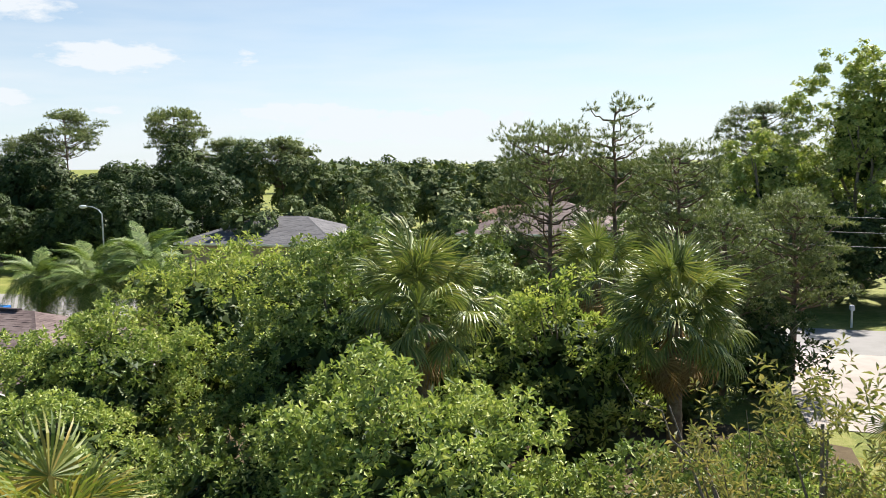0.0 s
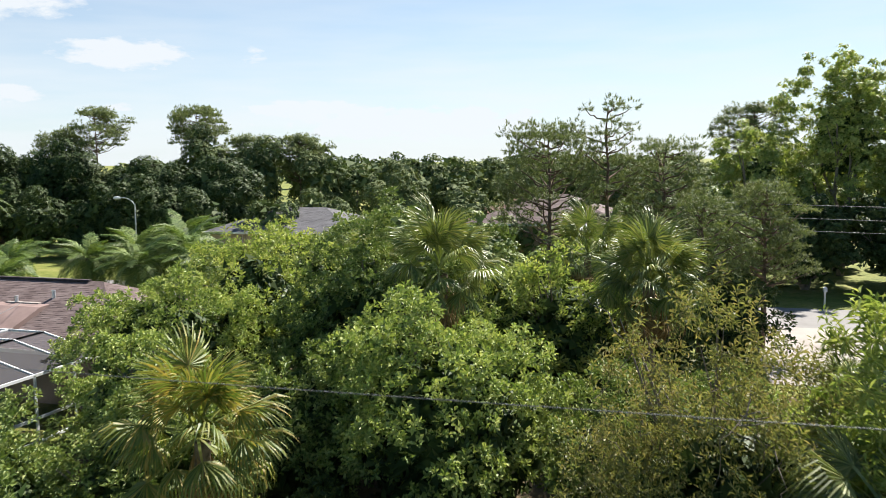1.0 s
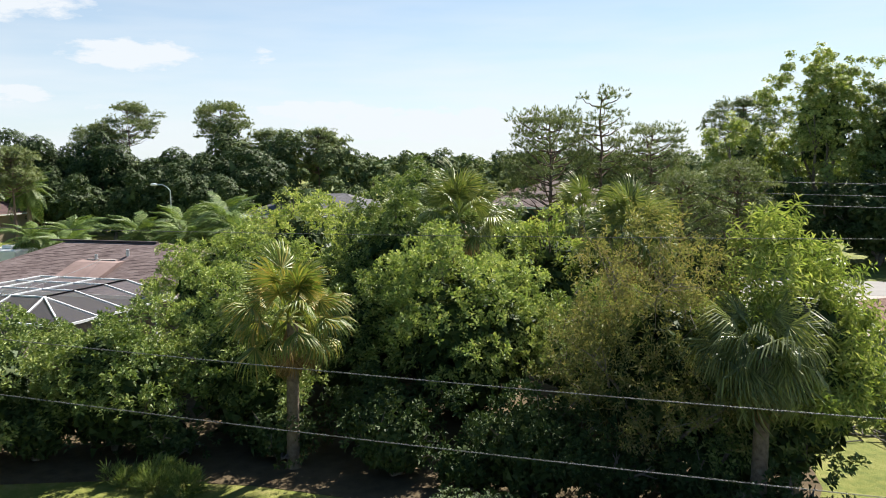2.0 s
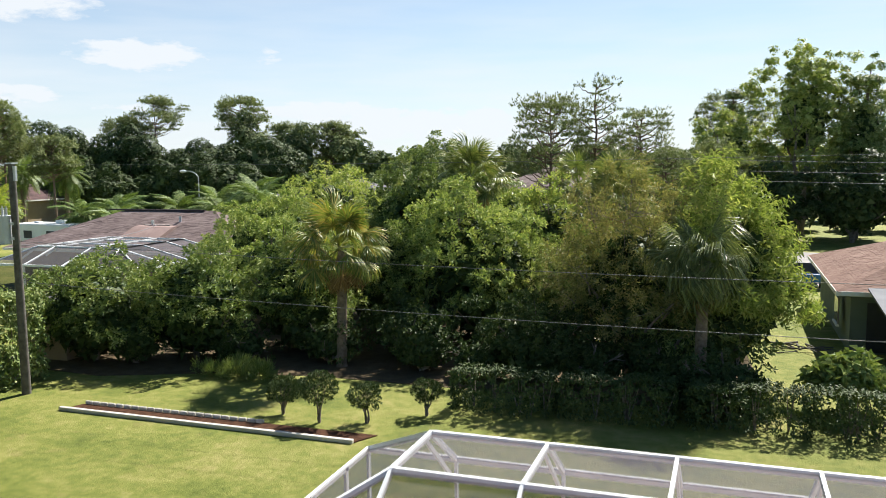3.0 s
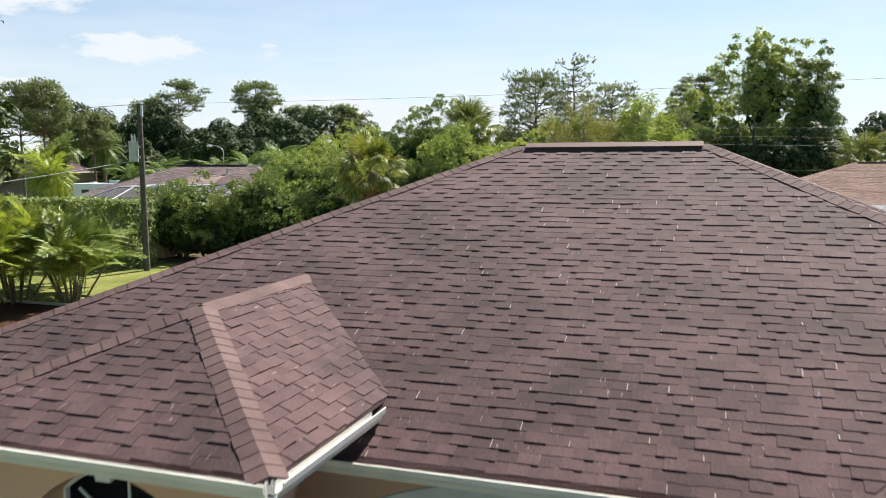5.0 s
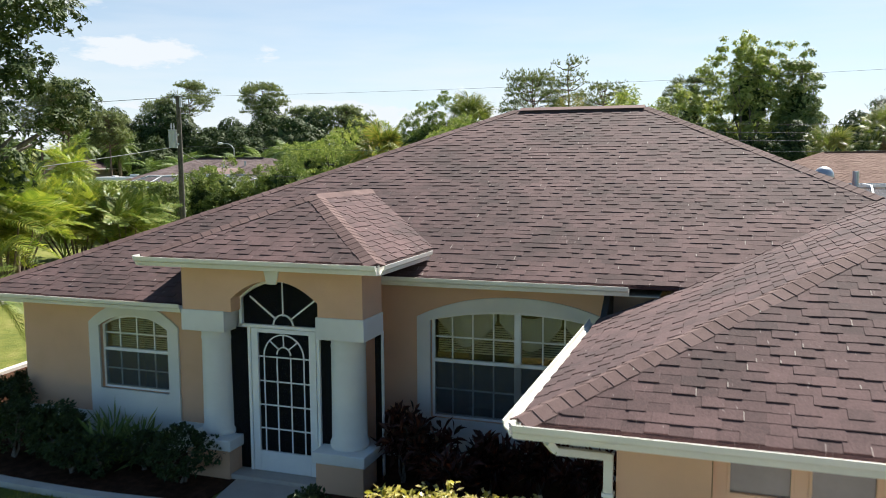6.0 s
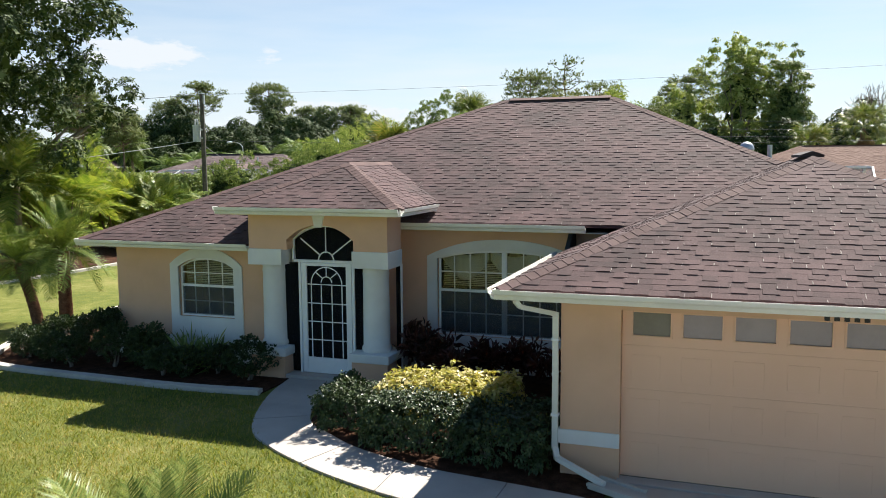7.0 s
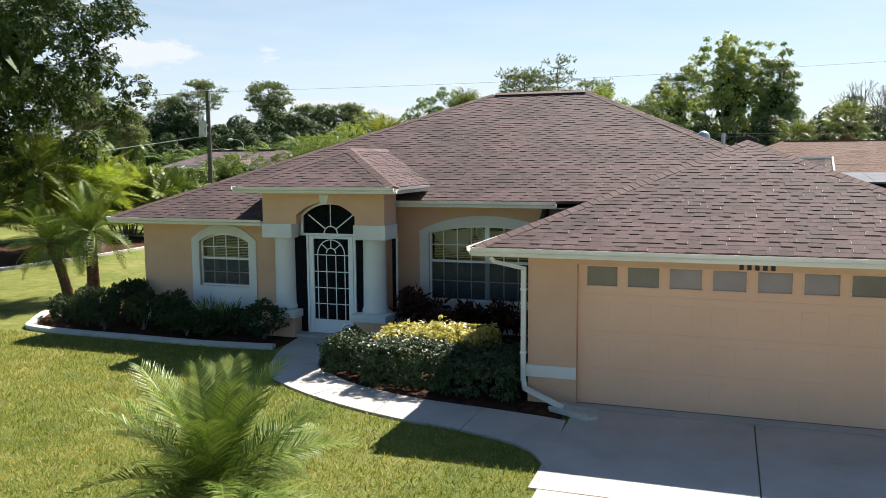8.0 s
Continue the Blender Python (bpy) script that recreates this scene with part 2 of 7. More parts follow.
surface("cable", [(0.10, 0.10, 0.105), (0.16, 0.16, 0.165)], 0.5, 3.0, 30, 0.2, 0.0)
surface("cable_light", [(0.36, 0.36, 0.36), (0.46, 0.46, 0.46)], 0.4, 3.0, 30, 0.2, 0.0)
surface("wall_green", [(0.12, 0.155, 0.13), (0.17, 0.205, 0.175)], 0.85, 1.0, 60, 0.2, 0.2)
surface("wall_tan", [(0.33, 0.25, 0.18), (0.42, 0.33, 0.24)], 0.85, 1.0, 60, 0.2, 0.2)
surface("panel_grey", [(0.14, 0.145, 0.16), (0.21, 0.215, 0.23)], 0.95, 1.0, 30, 0.2, 0.02, spec=0.1)
surface("panel_white", [(0.58, 0.60, 0.63), (0.7, 0.72, 0.75)], 0.35, 1.0, 30, 0.2, 0.02)
surface("paint_blue", [(0.015, 0.10, 0.33), (0.02, 0.14, 0.42)], 0.25, 1.0, 20, 0.1, 0.0, spec=0.7)
surface("paint_white", [(0.7, 0.7, 0.7), (0.78, 0.78, 0.78)], 0.3, 1.0, 20, 0.1, 0.0, spec=0.6)
surface("tyre", [(0.015, 0.015, 0.015), (0.03, 0.03, 0.03)], 0.85, 6.0, 40, 0.2, 0.2)
surface("interior_shade", [(0.03, 0.028, 0.026), (0.05, 0.047, 0.043)], 0.9, 1.0, 10, 0.2, 0.0)
surface("blind_cream", [(0.62, 0.58, 0.48), (0.72, 0.68, 0.58)], 0.7, 3.0, 20, 0.1, 0.0)
surface("numeral_black", [(0.012, 0.012, 0.012), (0.02, 0.02, 0.02)], 0.5, 3.0, 20, 0.1, 0.0)
surface("chair_grey", [(0.22, 0.23, 0.25), (0.32, 0.33, 0.35)], 0.6, 3.0, 30, 0.2, 0.1)
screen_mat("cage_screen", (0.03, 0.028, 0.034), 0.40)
# same mesh for the cage roof, its lavender sheen put into a paler colour
screen_mat("cage_screen_sheen", (0.115, 0.108, 0.132), 0.44)
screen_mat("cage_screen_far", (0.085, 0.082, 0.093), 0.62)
screen_mat("window_screen", (0.10, 0.11, 0.115), 0.6)
screen_mat("porch_screen", (0.012, 0.012, 0.013), 0.86)
glass_mat("window_glass")
leafy("leaf_bright", [(0.077, 0.127, 0.0308), (0.193, 0.264, 0.0726), (0.341, 0.402, 0.127), (0.517, 0.539, 0.209)], 0.22, rough=0.5, spec=0.22)
leafy("leaf_yellowgreen", [(0.0935, 0.149, 0.0358), (0.209, 0.275, 0.0688), (0.341, 0.396, 0.117), (0.506, 0.506, 0.193)], 0.32, rough=0.5, spec=0.2)
leafy("leaf_mid", [(0.048, 0.0856, 0.0224), (0.124, 0.181, 0.0503), (0.224, 0.284, 0.0856), (0.353, 0.384, 0.145)], 0.16, rough=0.5, spec=0.22)
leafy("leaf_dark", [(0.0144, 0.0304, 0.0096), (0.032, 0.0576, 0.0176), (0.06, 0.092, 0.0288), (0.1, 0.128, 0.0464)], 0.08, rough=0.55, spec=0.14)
leafy("leaf_hedge", [(0.012, 0.0255, 0.0075), (0.0255, 0.0465, 0.0135), (0.045, 0.0713, 0.0225), (0.075, 0.0975, 0.0375)], 0.06, rough=0.4, spec=0.3)
leafy("leaf_far", [(0.036, 0.062, 0.026), (0.076, 0.112, 0.043), (0.13, 0.167, 0.065), (0.2, 0.225, 0.094)], 0.12, rough=0.7, patch=0.12, spec=0.12)
leafy("leaf_brown", [(0.0723, 0.0952, 0.0323), (0.152, 0.169, 0.0592), (0.25, 0.245, 0.0915), (0.329, 0.265, 0.121)], 0.35)
leafy("leaf_needle", [(0.0621, 0.0871, 0.0372), (0.12, 0.153, 0.0621), (0.182, 0.22, 0.0914), (0.256, 0.274, 0.124)], 0.25, rough=0.6, spec=0.2)
leafy("leaf_palm", [(0.0553, 0.0901, 0.0221), (0.122, 0.165, 0.0408), (0.21, 0.245, 0.0723), (0.32, 0.308, 0.111)], 0.2, rough=0.4, spec=0.4)
leafy("leaf_palm_gold", [(0.0517, 0.0896, 0.0198), (0.115, 0.162, 0.0352), (0.207, 0.235, 0.055), (0.414, 0.302, 0.088)], 0.32, rough=0.5, spec=0.35)
leafy("leaf_feather", [(0.0509, 0.0935, 0.0188), (0.101, 0.158, 0.0312), (0.174, 0.224, 0.0469), (0.277, 0.289, 0.078)], 0.16, rough=0.4, spec=0.15)
leafy("leaf_silver", [(0.0462, 0.0694, 0.0198), (0.099, 0.126, 0.0406), (0.172, 0.202, 0.072), (0.317, 0.328, 0.134)], 0.22, rough=0.42, spec=0.35)
leafy("leaf_queen", [(0.04, 0.08, 0.0192), (0.092, 0.148, 0.036), (0.16, 0.224, 0.06), (0.24, 0.288, 0.096)], 0.25, rough=0.5)
leafy("leaf_areca", [(0.0667, 0.127, 0.0228), (0.157, 0.225, 0.0365), (0.267, 0.322, 0.057), (0.423, 0.41, 0.0913)], 0.38, rough=0.4, spec=0.18)
leafy("leaf_dead", [(0.10, 0.062, 0.03), (0.19, 0.125, 0.055), (0.28, 0.195, 0.09), (0.36, 0.26, 0.12)], 0.25, rough=0.8, warm=(1.1, 0.9, 0.6))
leafy("leaf_gold", [(0.22, 0.25, 0.057), (0.4, 0.38, 0.095), (0.55, 0.47, 0.152), (0.65, 0.56, 0.304)], 0.35, rough=0.35)
leafy("leaf_red", [(0.012, 0.015, 0.0072), (0.036, 0.0168, 0.0108), (0.078, 0.024, 0.0168), (0.12, 0.042, 0.024)], 0.3, rough=0.35, warm=(1.3, 0.8, 0.6))
leafy("blade", [(0.0858, 0.121, 0.0196), (0.172, 0.212, 0.0328), (0.283, 0.285, 0.0524), (0.446, 0.328, 0.106)], 0.35, rough=0.6)
# small pale scuffs down the slope
for granular in ("shingle_brown", "shingle_piece"):
    nt = MATS[granular].node_tree
    b = nt.nodes["Principled BSDF"]
    stretch = nt.nodes.new("ShaderNodeVectorMath")
    stretch.operation, stretch.inputs[1].default_value = "MULTIPLY", (34.0, 7.0, 7.0)
    wire(nt, nt.nodes.new("ShaderNodeNewGeometry").outputs["Position"], stretch.inputs[0])
    scuff = node(nt, "ShaderNodeTexNoise", Scale=1.0, Detail=2.0)
    wire(nt, stretch.outputs[0], scuff.inputs["Vector"])
    worn = ramp(nt, scuff.outputs[0], [(0.70, (0, 0, 0)), (0.76, (0.55, 0.55, 0.55))])
    b.inputs["Sheen Weight"].default_value, b.inputs["Sheen Roughness"].default_value = 0.05, 0.6
    plain = b.inputs["Base Color"].links[0].from_socket
    wire(nt, mix_rgb(nt, worn, plain, (0.30, 0.25, 0.24)), b.inputs["Base Color"])
M = MATS

# ---- geometry helpers ----


def mesh_np(name, verts, faces, mat, smooth=False):
    """A mesh from arrays: faces is a list of integer arrays (n, 3) or (n, 4)."""
    me = bpy.data.meshes.new(name)
    verts = np.asarray(verts, np.float32).reshape(-1, 3)
    faces = [np.asarray(f, np.int32) for f in faces if len(f)]
    loops = np.concatenate([f.ravel() for f in faces])
    sizes = np.concatenate([np.full(len(f), f.shape[1], np.int32) for f in faces])
    me.vertices.add(len(verts))
    me.vertices.foreach_set("co", verts.ravel())
    me.loops.add(len(loops))
    me.loops.foreach_set("vertex_index", loops)
    me.polygons.add(len(sizes))
    me.polygons.foreach_set("loop_start", np.concatenate([[0], np.cumsum(sizes)[:-1]]).astype(np.int32))
    me.update(calc_edges=True)
    me.polygons.foreach_set("use_smooth", np.full(len(sizes), smooth))
    if mat is not None:
        me.materials.append(mat)
    return me


def part(name, bm, material, parent, label="", smooth=False):
    """Links a bmesh, or ready mesh, as one object under a thing or part."""
    if isinstance(bm, bmesh.types.BMesh):
        me = bpy.data.meshes.new(name)
        bmesh.ops.recalc_face_normals(bm, faces=bm.faces[:])
        bm.to_mesh(me)
        bm.free()
        me.materials.append(material)
        if smooth:
            me.polygons.foreach_set("use_smooth", np.ones(len(me.polygons), bool))
    else:
        me = bm
    ob = new(name, me)
    if parent is not None:
        ob.parent = parent
        ob.matrix_parent_inverse = Matrix.Identity(4)
    return tagged(ob, label)


def empty(name, x, y, z, label, category, group="", kind=""):
    """A thing's root; its parts are built round it in its own coordinates."""
    ob = new(name)
    ob.empty_display_size = 0.2
    ob.matrix_world = Matrix.Translation((x, y, z))
    return tagged(ob, label, category, group, kind)


def box(bm, x0, x1, y0, y1, z0, z1, bevel=0.0):
    r = bmesh.ops.create_cube(bm, size=1.0, matrix=Matrix.Translation(((x0 + x1) / 2, (y0 + y1) / 2, (z0 + z1) / 2)) @ Matrix.Diagonal((x1 - x0, y1 - y0, z1 - z0, 1)))
    if bevel:
        edges = list({e for v in r["verts"] for e in v.link_edges})
        bmesh.ops.bevel(bm, geom=edges, offset=bevel, segments=2, affect="EDGES", profile=0.5)
    return bm


def boxes(*rows, bevel=0.0):
    bm = bmesh.new()
    for r in rows:
        box(bm, *r, bevel=bevel)
    return bm


def prism(bm, poly, lo, hi, axis="z"):
    """Extrude a polygon; axis z: points are (x, y); axis y: points are (x, z) and lo, hi are y."""
    def put(a, b, h):
        return bm.verts.new((a, b, h) if axis == "z" else ((a, h, b) if axis == "y" else (h, a, b)))
    low, high = [put(a, b, lo) for a, b in poly], [put(a, b, hi) for a, b in poly]
    n = len(poly)
    bm.faces.new(low[::-1])
    bm.faces.new(high)
    for i in range(n):
        bm.faces.new((low[i], low[(i + 1) % n], high[(i + 1) % n], high[i]))
    return bm


def bar(bm, a, b, r, sides=8, r2=None):
    """A round bar from a to b."""
    a, b = Vector(a), Vector(b)
    d = b - a
    m = Matrix.Translation((a + b) / 2) @ d.to_track_quat("Z", "Y").to_matrix().to_4x4()
    bmesh.ops.create_cone(bm, cap_ends=True, segments=sides, radius1=r, radius2=r if r2 is None else r2, depth=d.length, matrix=m)
    return bm


def beam(bm, a, b, w, h):
    """A rectangular bar from a to b, w wide and h high."""
    a, b = Vector(a), Vector(b)
    d = b - a
    side = d.cross(Vector((0, 0, 1)))
    side = side.normalized() if side.length > 1e-6 else Vector((1, 0, 0))
    up = side.cross(d).normalized()
    vs = [bm.verts.new(p + side * sx * w / 2 + up * sz * h / 2) for p in (a, b) for sx, sz in ((-1, -1), (1, -1), (1, 1), (-1, 1))]
    for f in ((3, 2, 1, 0), (4, 5, 6, 7), (0, 1, 5, 4), (1, 2, 6, 5), (2, 3, 7, 6), (3, 0, 4, 7)):
        bm.faces.new([vs[i] for i in f])
    return bm


def tube_arrays(paths, sides=7):
    """Tapered tubes along paths of (points, radii): verts and quads."""
    V, F, base = [], [], 0
    ang = np.linspace(0, 2 * np.pi, sides, endpoint=False)
    for pts, rad in paths:
        pts, rad = np.asarray(pts, float), np.asarray(rad, float)
        d = np.gradient(pts, axis=0)
        d /= np.linalg.norm(d, axis=1, keepdims=True) + 1e-9
        ref = np.where(np.abs(d[:, 2:3]) < 0.9, [[0, 0, 1.0]], [[1.0, 0, 0]])
        s = np.cross(d, ref)
        s /= np.linalg.norm(s, axis=1, keepdims=True) + 1e-9
        u = np.cross(s, d)
        ring = pts[:, None] + rad[:, None, None] * (np.cos(ang)[None, :, None] * s[:, None] + np.sin(ang)[None, :, None] * u[:, None])
        n = len(pts)
        V.append(ring.reshape(-1, 3))
        i, j = np.meshgrid(np.arange(n - 1), np.arange(sides), indexing="ij")
        a, b = base + i * sides + j, base + i * sides + (j + 1) % sides
        F.append(np.stack([a, b, b + sides, a + sides], -1).reshape(-1, 4))
        base += n * sides
    return np.concatenate(V), np.concatenate(F)


def frames_from(axis, rng, spin=True):
    """Random rotation matrices whose z axis is the given unit vectors (n, 3)."""
    n = len(axis)
    ref = rng.normal(size=(n, 3))
    x = np.cross(ref, axis)
    x /= np.linalg.norm(x, axis=1, keepdims=True) + 1e-9
    y = np.cross(axis, x)
    return np.stack([x, y, axis], -1)


def sprig(rng, leaves, length, width, rise=(10, 75)):
    """One twig end: leaves that radiate round +z. Verts (k, 4, 3): base, left, tip, right."""
    k = leaves
    az = np.arange(k) * 2.399963 + rng.uniform(0, 6)
    el = np.radians(np.linspace(rise[0], rise[1], k) + rng.normal(0, 9, k))
    d = np.stack([np.cos(az) * np.cos(el), np.sin(az) * np.cos(el), np.sin(el)], -1)
    side = np.stack([-np.sin(az), np.cos(az), 0 * az], -1)
    base = d * 0.12 * length + np.stack([0 * az, 0 * az, np.linspace(-0.5, 0.25, k) * length], -1)
    ln = length * rng.uniform(0.75, 1.2, k)[:, None]
    wd = width * rng.uniform(0.8, 1.2, k)[:, None]
    up = np.cross(d, side)
    mid = base + d * ln * 0.5
    roll = rng.normal(0, 0.35, k)[:, None]
    s2 = side * np.cos(roll) + up * np.sin(roll)
    fold = -up * wd * 0.22 + np.array([0, 0, 0.0])
    tip = base + d * ln - np.array([0, 0, 1]) * ln * 0.18
    return np.stack([base, mid + s2 * wd * 0.5 - fold, tip, mid - s2 * wd * 0.5 - fold], 1)


def scatter_sprigs(pos, axis, rng, leaves, length, width, scale=(0.75, 1.25), rise=(10, 75), kinds=5):
    """Foliage of many sprigs: verts and triangles."""
    R = frames_from(axis, rng)
    sc = rng.uniform(*scale, len(pos))
    kind = rng.integers(0, kinds, len(pos))
    out = []
    for k in range(kinds):
        t = sprig(rng, leaves, length, width, rise).reshape(-1, 3)
        sel = kind == k
        if sel.any():
            out.append((np.einsum("nij,vj->nvi", R[sel], t) * sc[sel, None, None] + pos[sel, None]).reshape(-1, 4, 3))
    V = np.concatenate(out)
    n = len(V)
    i = np.arange(n)[:, None] * 4
    return V.reshape(-1, 3), np.concatenate([i + [0, 1, 2], i + [0, 2, 3]])


def scatter_leaves(pos, nrm, rng, leaves, length, width, wild=0.42, up=0.5, plain=False):
    """Overlapping leaves that lie along the crown's surface and hang outwards, a few round each point: verts and triangles.
    plain: three-cornered leaves, for crowns far off."""
    P, N = np.repeat(pos, leaves, 0), np.repeat(nrm, leaves, 0)
    n = len(P)
    N = N + rng.normal(0, wild, (n, 3)) + np.array([0, 0, up])
    N /= np.linalg.norm(N, axis=1, keepdims=True)
    D = rng.normal(0, 0.75, (n, 3)) - np.array([0, 0, 0.15 if plain else 0.8])
    D -= N * (D * N).sum(1, keepdims=True)
    D /= np.linalg.norm(D, axis=1, keepdims=True) + 1e-9
    S = np.cross(N, D)
    P = P + (D * rng.uniform(-0.8, 0.5, (n, 1)) + S * rng.uniform(-0.7, 0.7, (n, 1))) * length + N * rng.uniform(-0.25, 0.15, (n, 1)) * length
    ln, wd = length * rng.uniform(0.7, 1.25, (n, 1)), width * rng.uniform(0.75, 1.2, (n, 1))
    if plain:
        V = np.stack([P - S * wd * 0.5, P + S * wd * 0.5, P + D * ln - N * ln * 0.12], 1)
        return V.reshape(-1, 3), np.arange(3 * n).reshape(-1, 3)
    mid = P + D * ln * 0.45 + N * wd * 0.12
    V = np.stack([P, mid + S * wd * 0.5 - N * wd * 0.12, P + D * ln - N * ln * 0.16, mid - S * wd * 0.5 - N * wd * 0.12], 1)
    i = np.arange(n)[:, None] * 4
    return V.reshape(-1, 3), np.concatenate([i + [0, 1, 2], i + [0, 2, 3]])


def lobes_for(rng, size, count, spread=0.62, small=(0.30, 0.48), flat=0.85):
    """Uneven crown: lobes (centre and radii) spread through an ellipsoid of half sizes size, centred on 0."""
    size = np.array(size, float)
    L = [(np.zeros(3), size * 0.62)]
    for i in range(count):
        d = rng.normal(size=3)
        d /= np.linalg.norm(d)
        d[2] = d[2] * 0.9 + 0.1
        r = size.mean() * rng.uniform(*small)
        L.append((d * size * spread * rng.uniform(0.75, 1.15), np.array([r, r, r * flat]) * rng.uniform(0.85, 1.15, 3)))
    return L


def tufts_for(rng, size, tuft, cover, under=-0.3):
    """Crown of many separate leafy tufts round a shaded core: two layers with gaps between the tufts."""
    size = np.array(size, float)
    area = 4 * np.pi * (((size[0] * size[1]) ** 1.6 + (size[0] * size[2]) ** 1.6 + (size[1] * size[2]) ** 1.6) / 3) ** (1 / 1.6)
    rm = (tuft[0] + tuft[1]) / 2
    L = [(np.zeros(3), size * 0.6)]
    for share, lo, hi in ((cover, 0.84, 1.12), (cover * 0.8, 0.62, 0.82)):
        for i in range(int(share * area * ((lo + hi) / 2) ** 2 / (np.pi * rm * rm))):
            d = rng.normal(size=3)
            d /= np.linalg.norm(d)
            if d[2] < under:
                continue
            r = rng.uniform(*tuft)
            bulge = 1 + 0.15 * math.sin(3.1 * d[0] + 2.3 * d[1] + size[0] * 5) + 0.09 * math.sin(5.2 * d[1] - 4.1 * d[2] + size[1] * 7)
            L.append((d * size * rng.uniform(lo, hi) * bulge, np.array([r, r, r * 0.8]) * rng.uniform(0.85, 1.15, 3)))
    return L


def on_lobes(rng, lobes, density, shell=(0.78, 1.08), low=-0.35):
    """Points and outward directions over the union of the lobes; density per square metre."""
    P, N = [], []
    cen, big = np.array([c for c, r in lobes]), np.array([r.max() for c, r in lobes])
    for c, r in lobes:
        area = 4 * np.pi * (((r[0] * r[1]) ** 1.6 + (r[0] * r[2]) ** 1.6 + (r[1] * r[2]) ** 1.6) / 3) ** (1 / 1.6)
        n = max(4, int(area * density))
        d = rng.normal(size=(n, 3))
        d /= np.linalg.norm(d, axis=1, keepdims=True)
        p = c + d * r * (rng.uniform(*shell, n) ** 1.0)[:, None]
        keep = (d[:, 2] > low) | (rng.random(n) < 0.35)
        for j in np.flatnonzero(np.abs(cen - c).max(1) < 1.15 * (big + r.max())):
            c2, r2 = lobes[j]
            if c2 is not c:
                keep &= (((p - c2) / r2) ** 2).sum(1) > 0.66
        P.append(p[keep])
        nn = d / r
        N.append((nn / np.linalg.norm(nn, axis=1, keepdims=True))[keep])
    return np.concatenate(P), np.concatenate(N)


def limbs_to(rng, base, targets, r0, fork=0.35, wob=0.12, first=None):
    """Trunk paths from base towards lobe centres."""
    paths = []
    base = np.array(base, float)
    for t in targets:
        t = np.array(t, float)
        k = 6
        s = np.linspace(0, 1, k)[:, None]
        mid = base + np.array([0, 0, 1]) * (t[2] - base[2]) * fork
        p = (1 - s) ** 2 * base + 2 * s * (1 - s) * mid + s ** 2 * t
        p[1:-1] += rng.normal(0, wob, (k - 2, 3))
        paths.append((p, np.linspace(r0, r0 * 0.22, k)))
    return paths

# ---- ground, roads, paths ----


def flat(name, poly, z0, z1, mat, label, category=""):
    bm = prism(bmesh.new(), poly, z0, z1)
    ob = part(name, bm, M[mat], None)
    return tagged(ob, label, category or name, kind="structure")


def ribbon(left, right, z0, z1):
    """A slab between two edge lines of the same number of points."""
    bm = bmesh.new()
    n = len(left)
    rows = [[bm.verts.new((x, y, z)) for x, y in line] for line in (left, right) for z in (z0, z1)]
    l0, l1, r0, r1 = rows
    for i in range(n - 1):
        bm.faces.new((l1[i], r1[i], r1[i + 1], l1[i + 1]))
        bm.faces.new((l0[i], l0[i + 1], r0[i + 1], r0[i]))
        bm.faces.new((l0[i], l1[i], l1[i + 1], l0[i + 1]))
        bm.faces.new((r0[i], r0[i + 1], r1[i + 1], r1[i]))
    for i in (0, n - 1):
        bm.faces.new((l0[i], r0[i], r1[i], l1[i]))
    return bm


def smooth_line(pts, n):
    """Catmull-Rom points along a line."""
    p = np.array([pts[0], *pts, pts[-1]], float)
    out = []
    for i in range(1, len(p) - 2):
        for s in np.linspace(0, 1, n, endpoint=False):
            a, b, c, d = p[i - 1:i + 3]
            out.append(0.5 * (2 * b + (c - a) * s + (2 * a - 5 * b + 4 * c - d) * s * s + (3 * b - a - 3 * c + d) * s ** 3))
    out.append(p[-2])
    return np.array(out)


def offset_line(line, d):
    g = np.gradient(np.asarray(line, float), axis=0)
    g /= np.linalg.norm(g, axis=1, keepdims=True)
    return np.asarray(line) + d * np.stack([-g[:, 1], g[:, 0]], -1)


gbm = bmesh.new()
bmesh.ops.create_grid(gbm, x_segments=60, y_segments=60, size=2200)
tagged(part("ground", gbm, M["lawn"], None), "mown green lawn with dry yellowish patches", "lawn", kind="structure")

flat("road", [(-400, 75.8), (400, 75.4), (400, 82.2), (-400, 82.6)], -0.1, 0.02, "asphalt", "pale sun-bleached asphalt residential street", "road")
flat("driveway", [(-5.6, 62), (9, 62), (10.5, 75.4), (-6.2, 75.6)], -0.1, 0.03, "concrete_old", "pale concrete drive beside the red-roofed house", "driveway")
flat("driveway", [(-62, 61), (-50, 61), (-49, 75.5), (-64, 75.5)], -0.1, 0.03, "concrete_old", "pale concrete drive of the neighbouring house", "driveway")
flat("leaf_litter", [(-33, 33.4), (-27, 33.0), (-22.6, 34.8), (-19, 35.4), (-14, 35.4), (-4.6, 35.2), (-3.6, 40), (-4.2, 47), (-4.4, 60), (-20, 66), (-31, 60), (-31, 44), (-34, 40)], -0.05, 0.015, "earth", "brown leaf litter under the thicket", "soil")

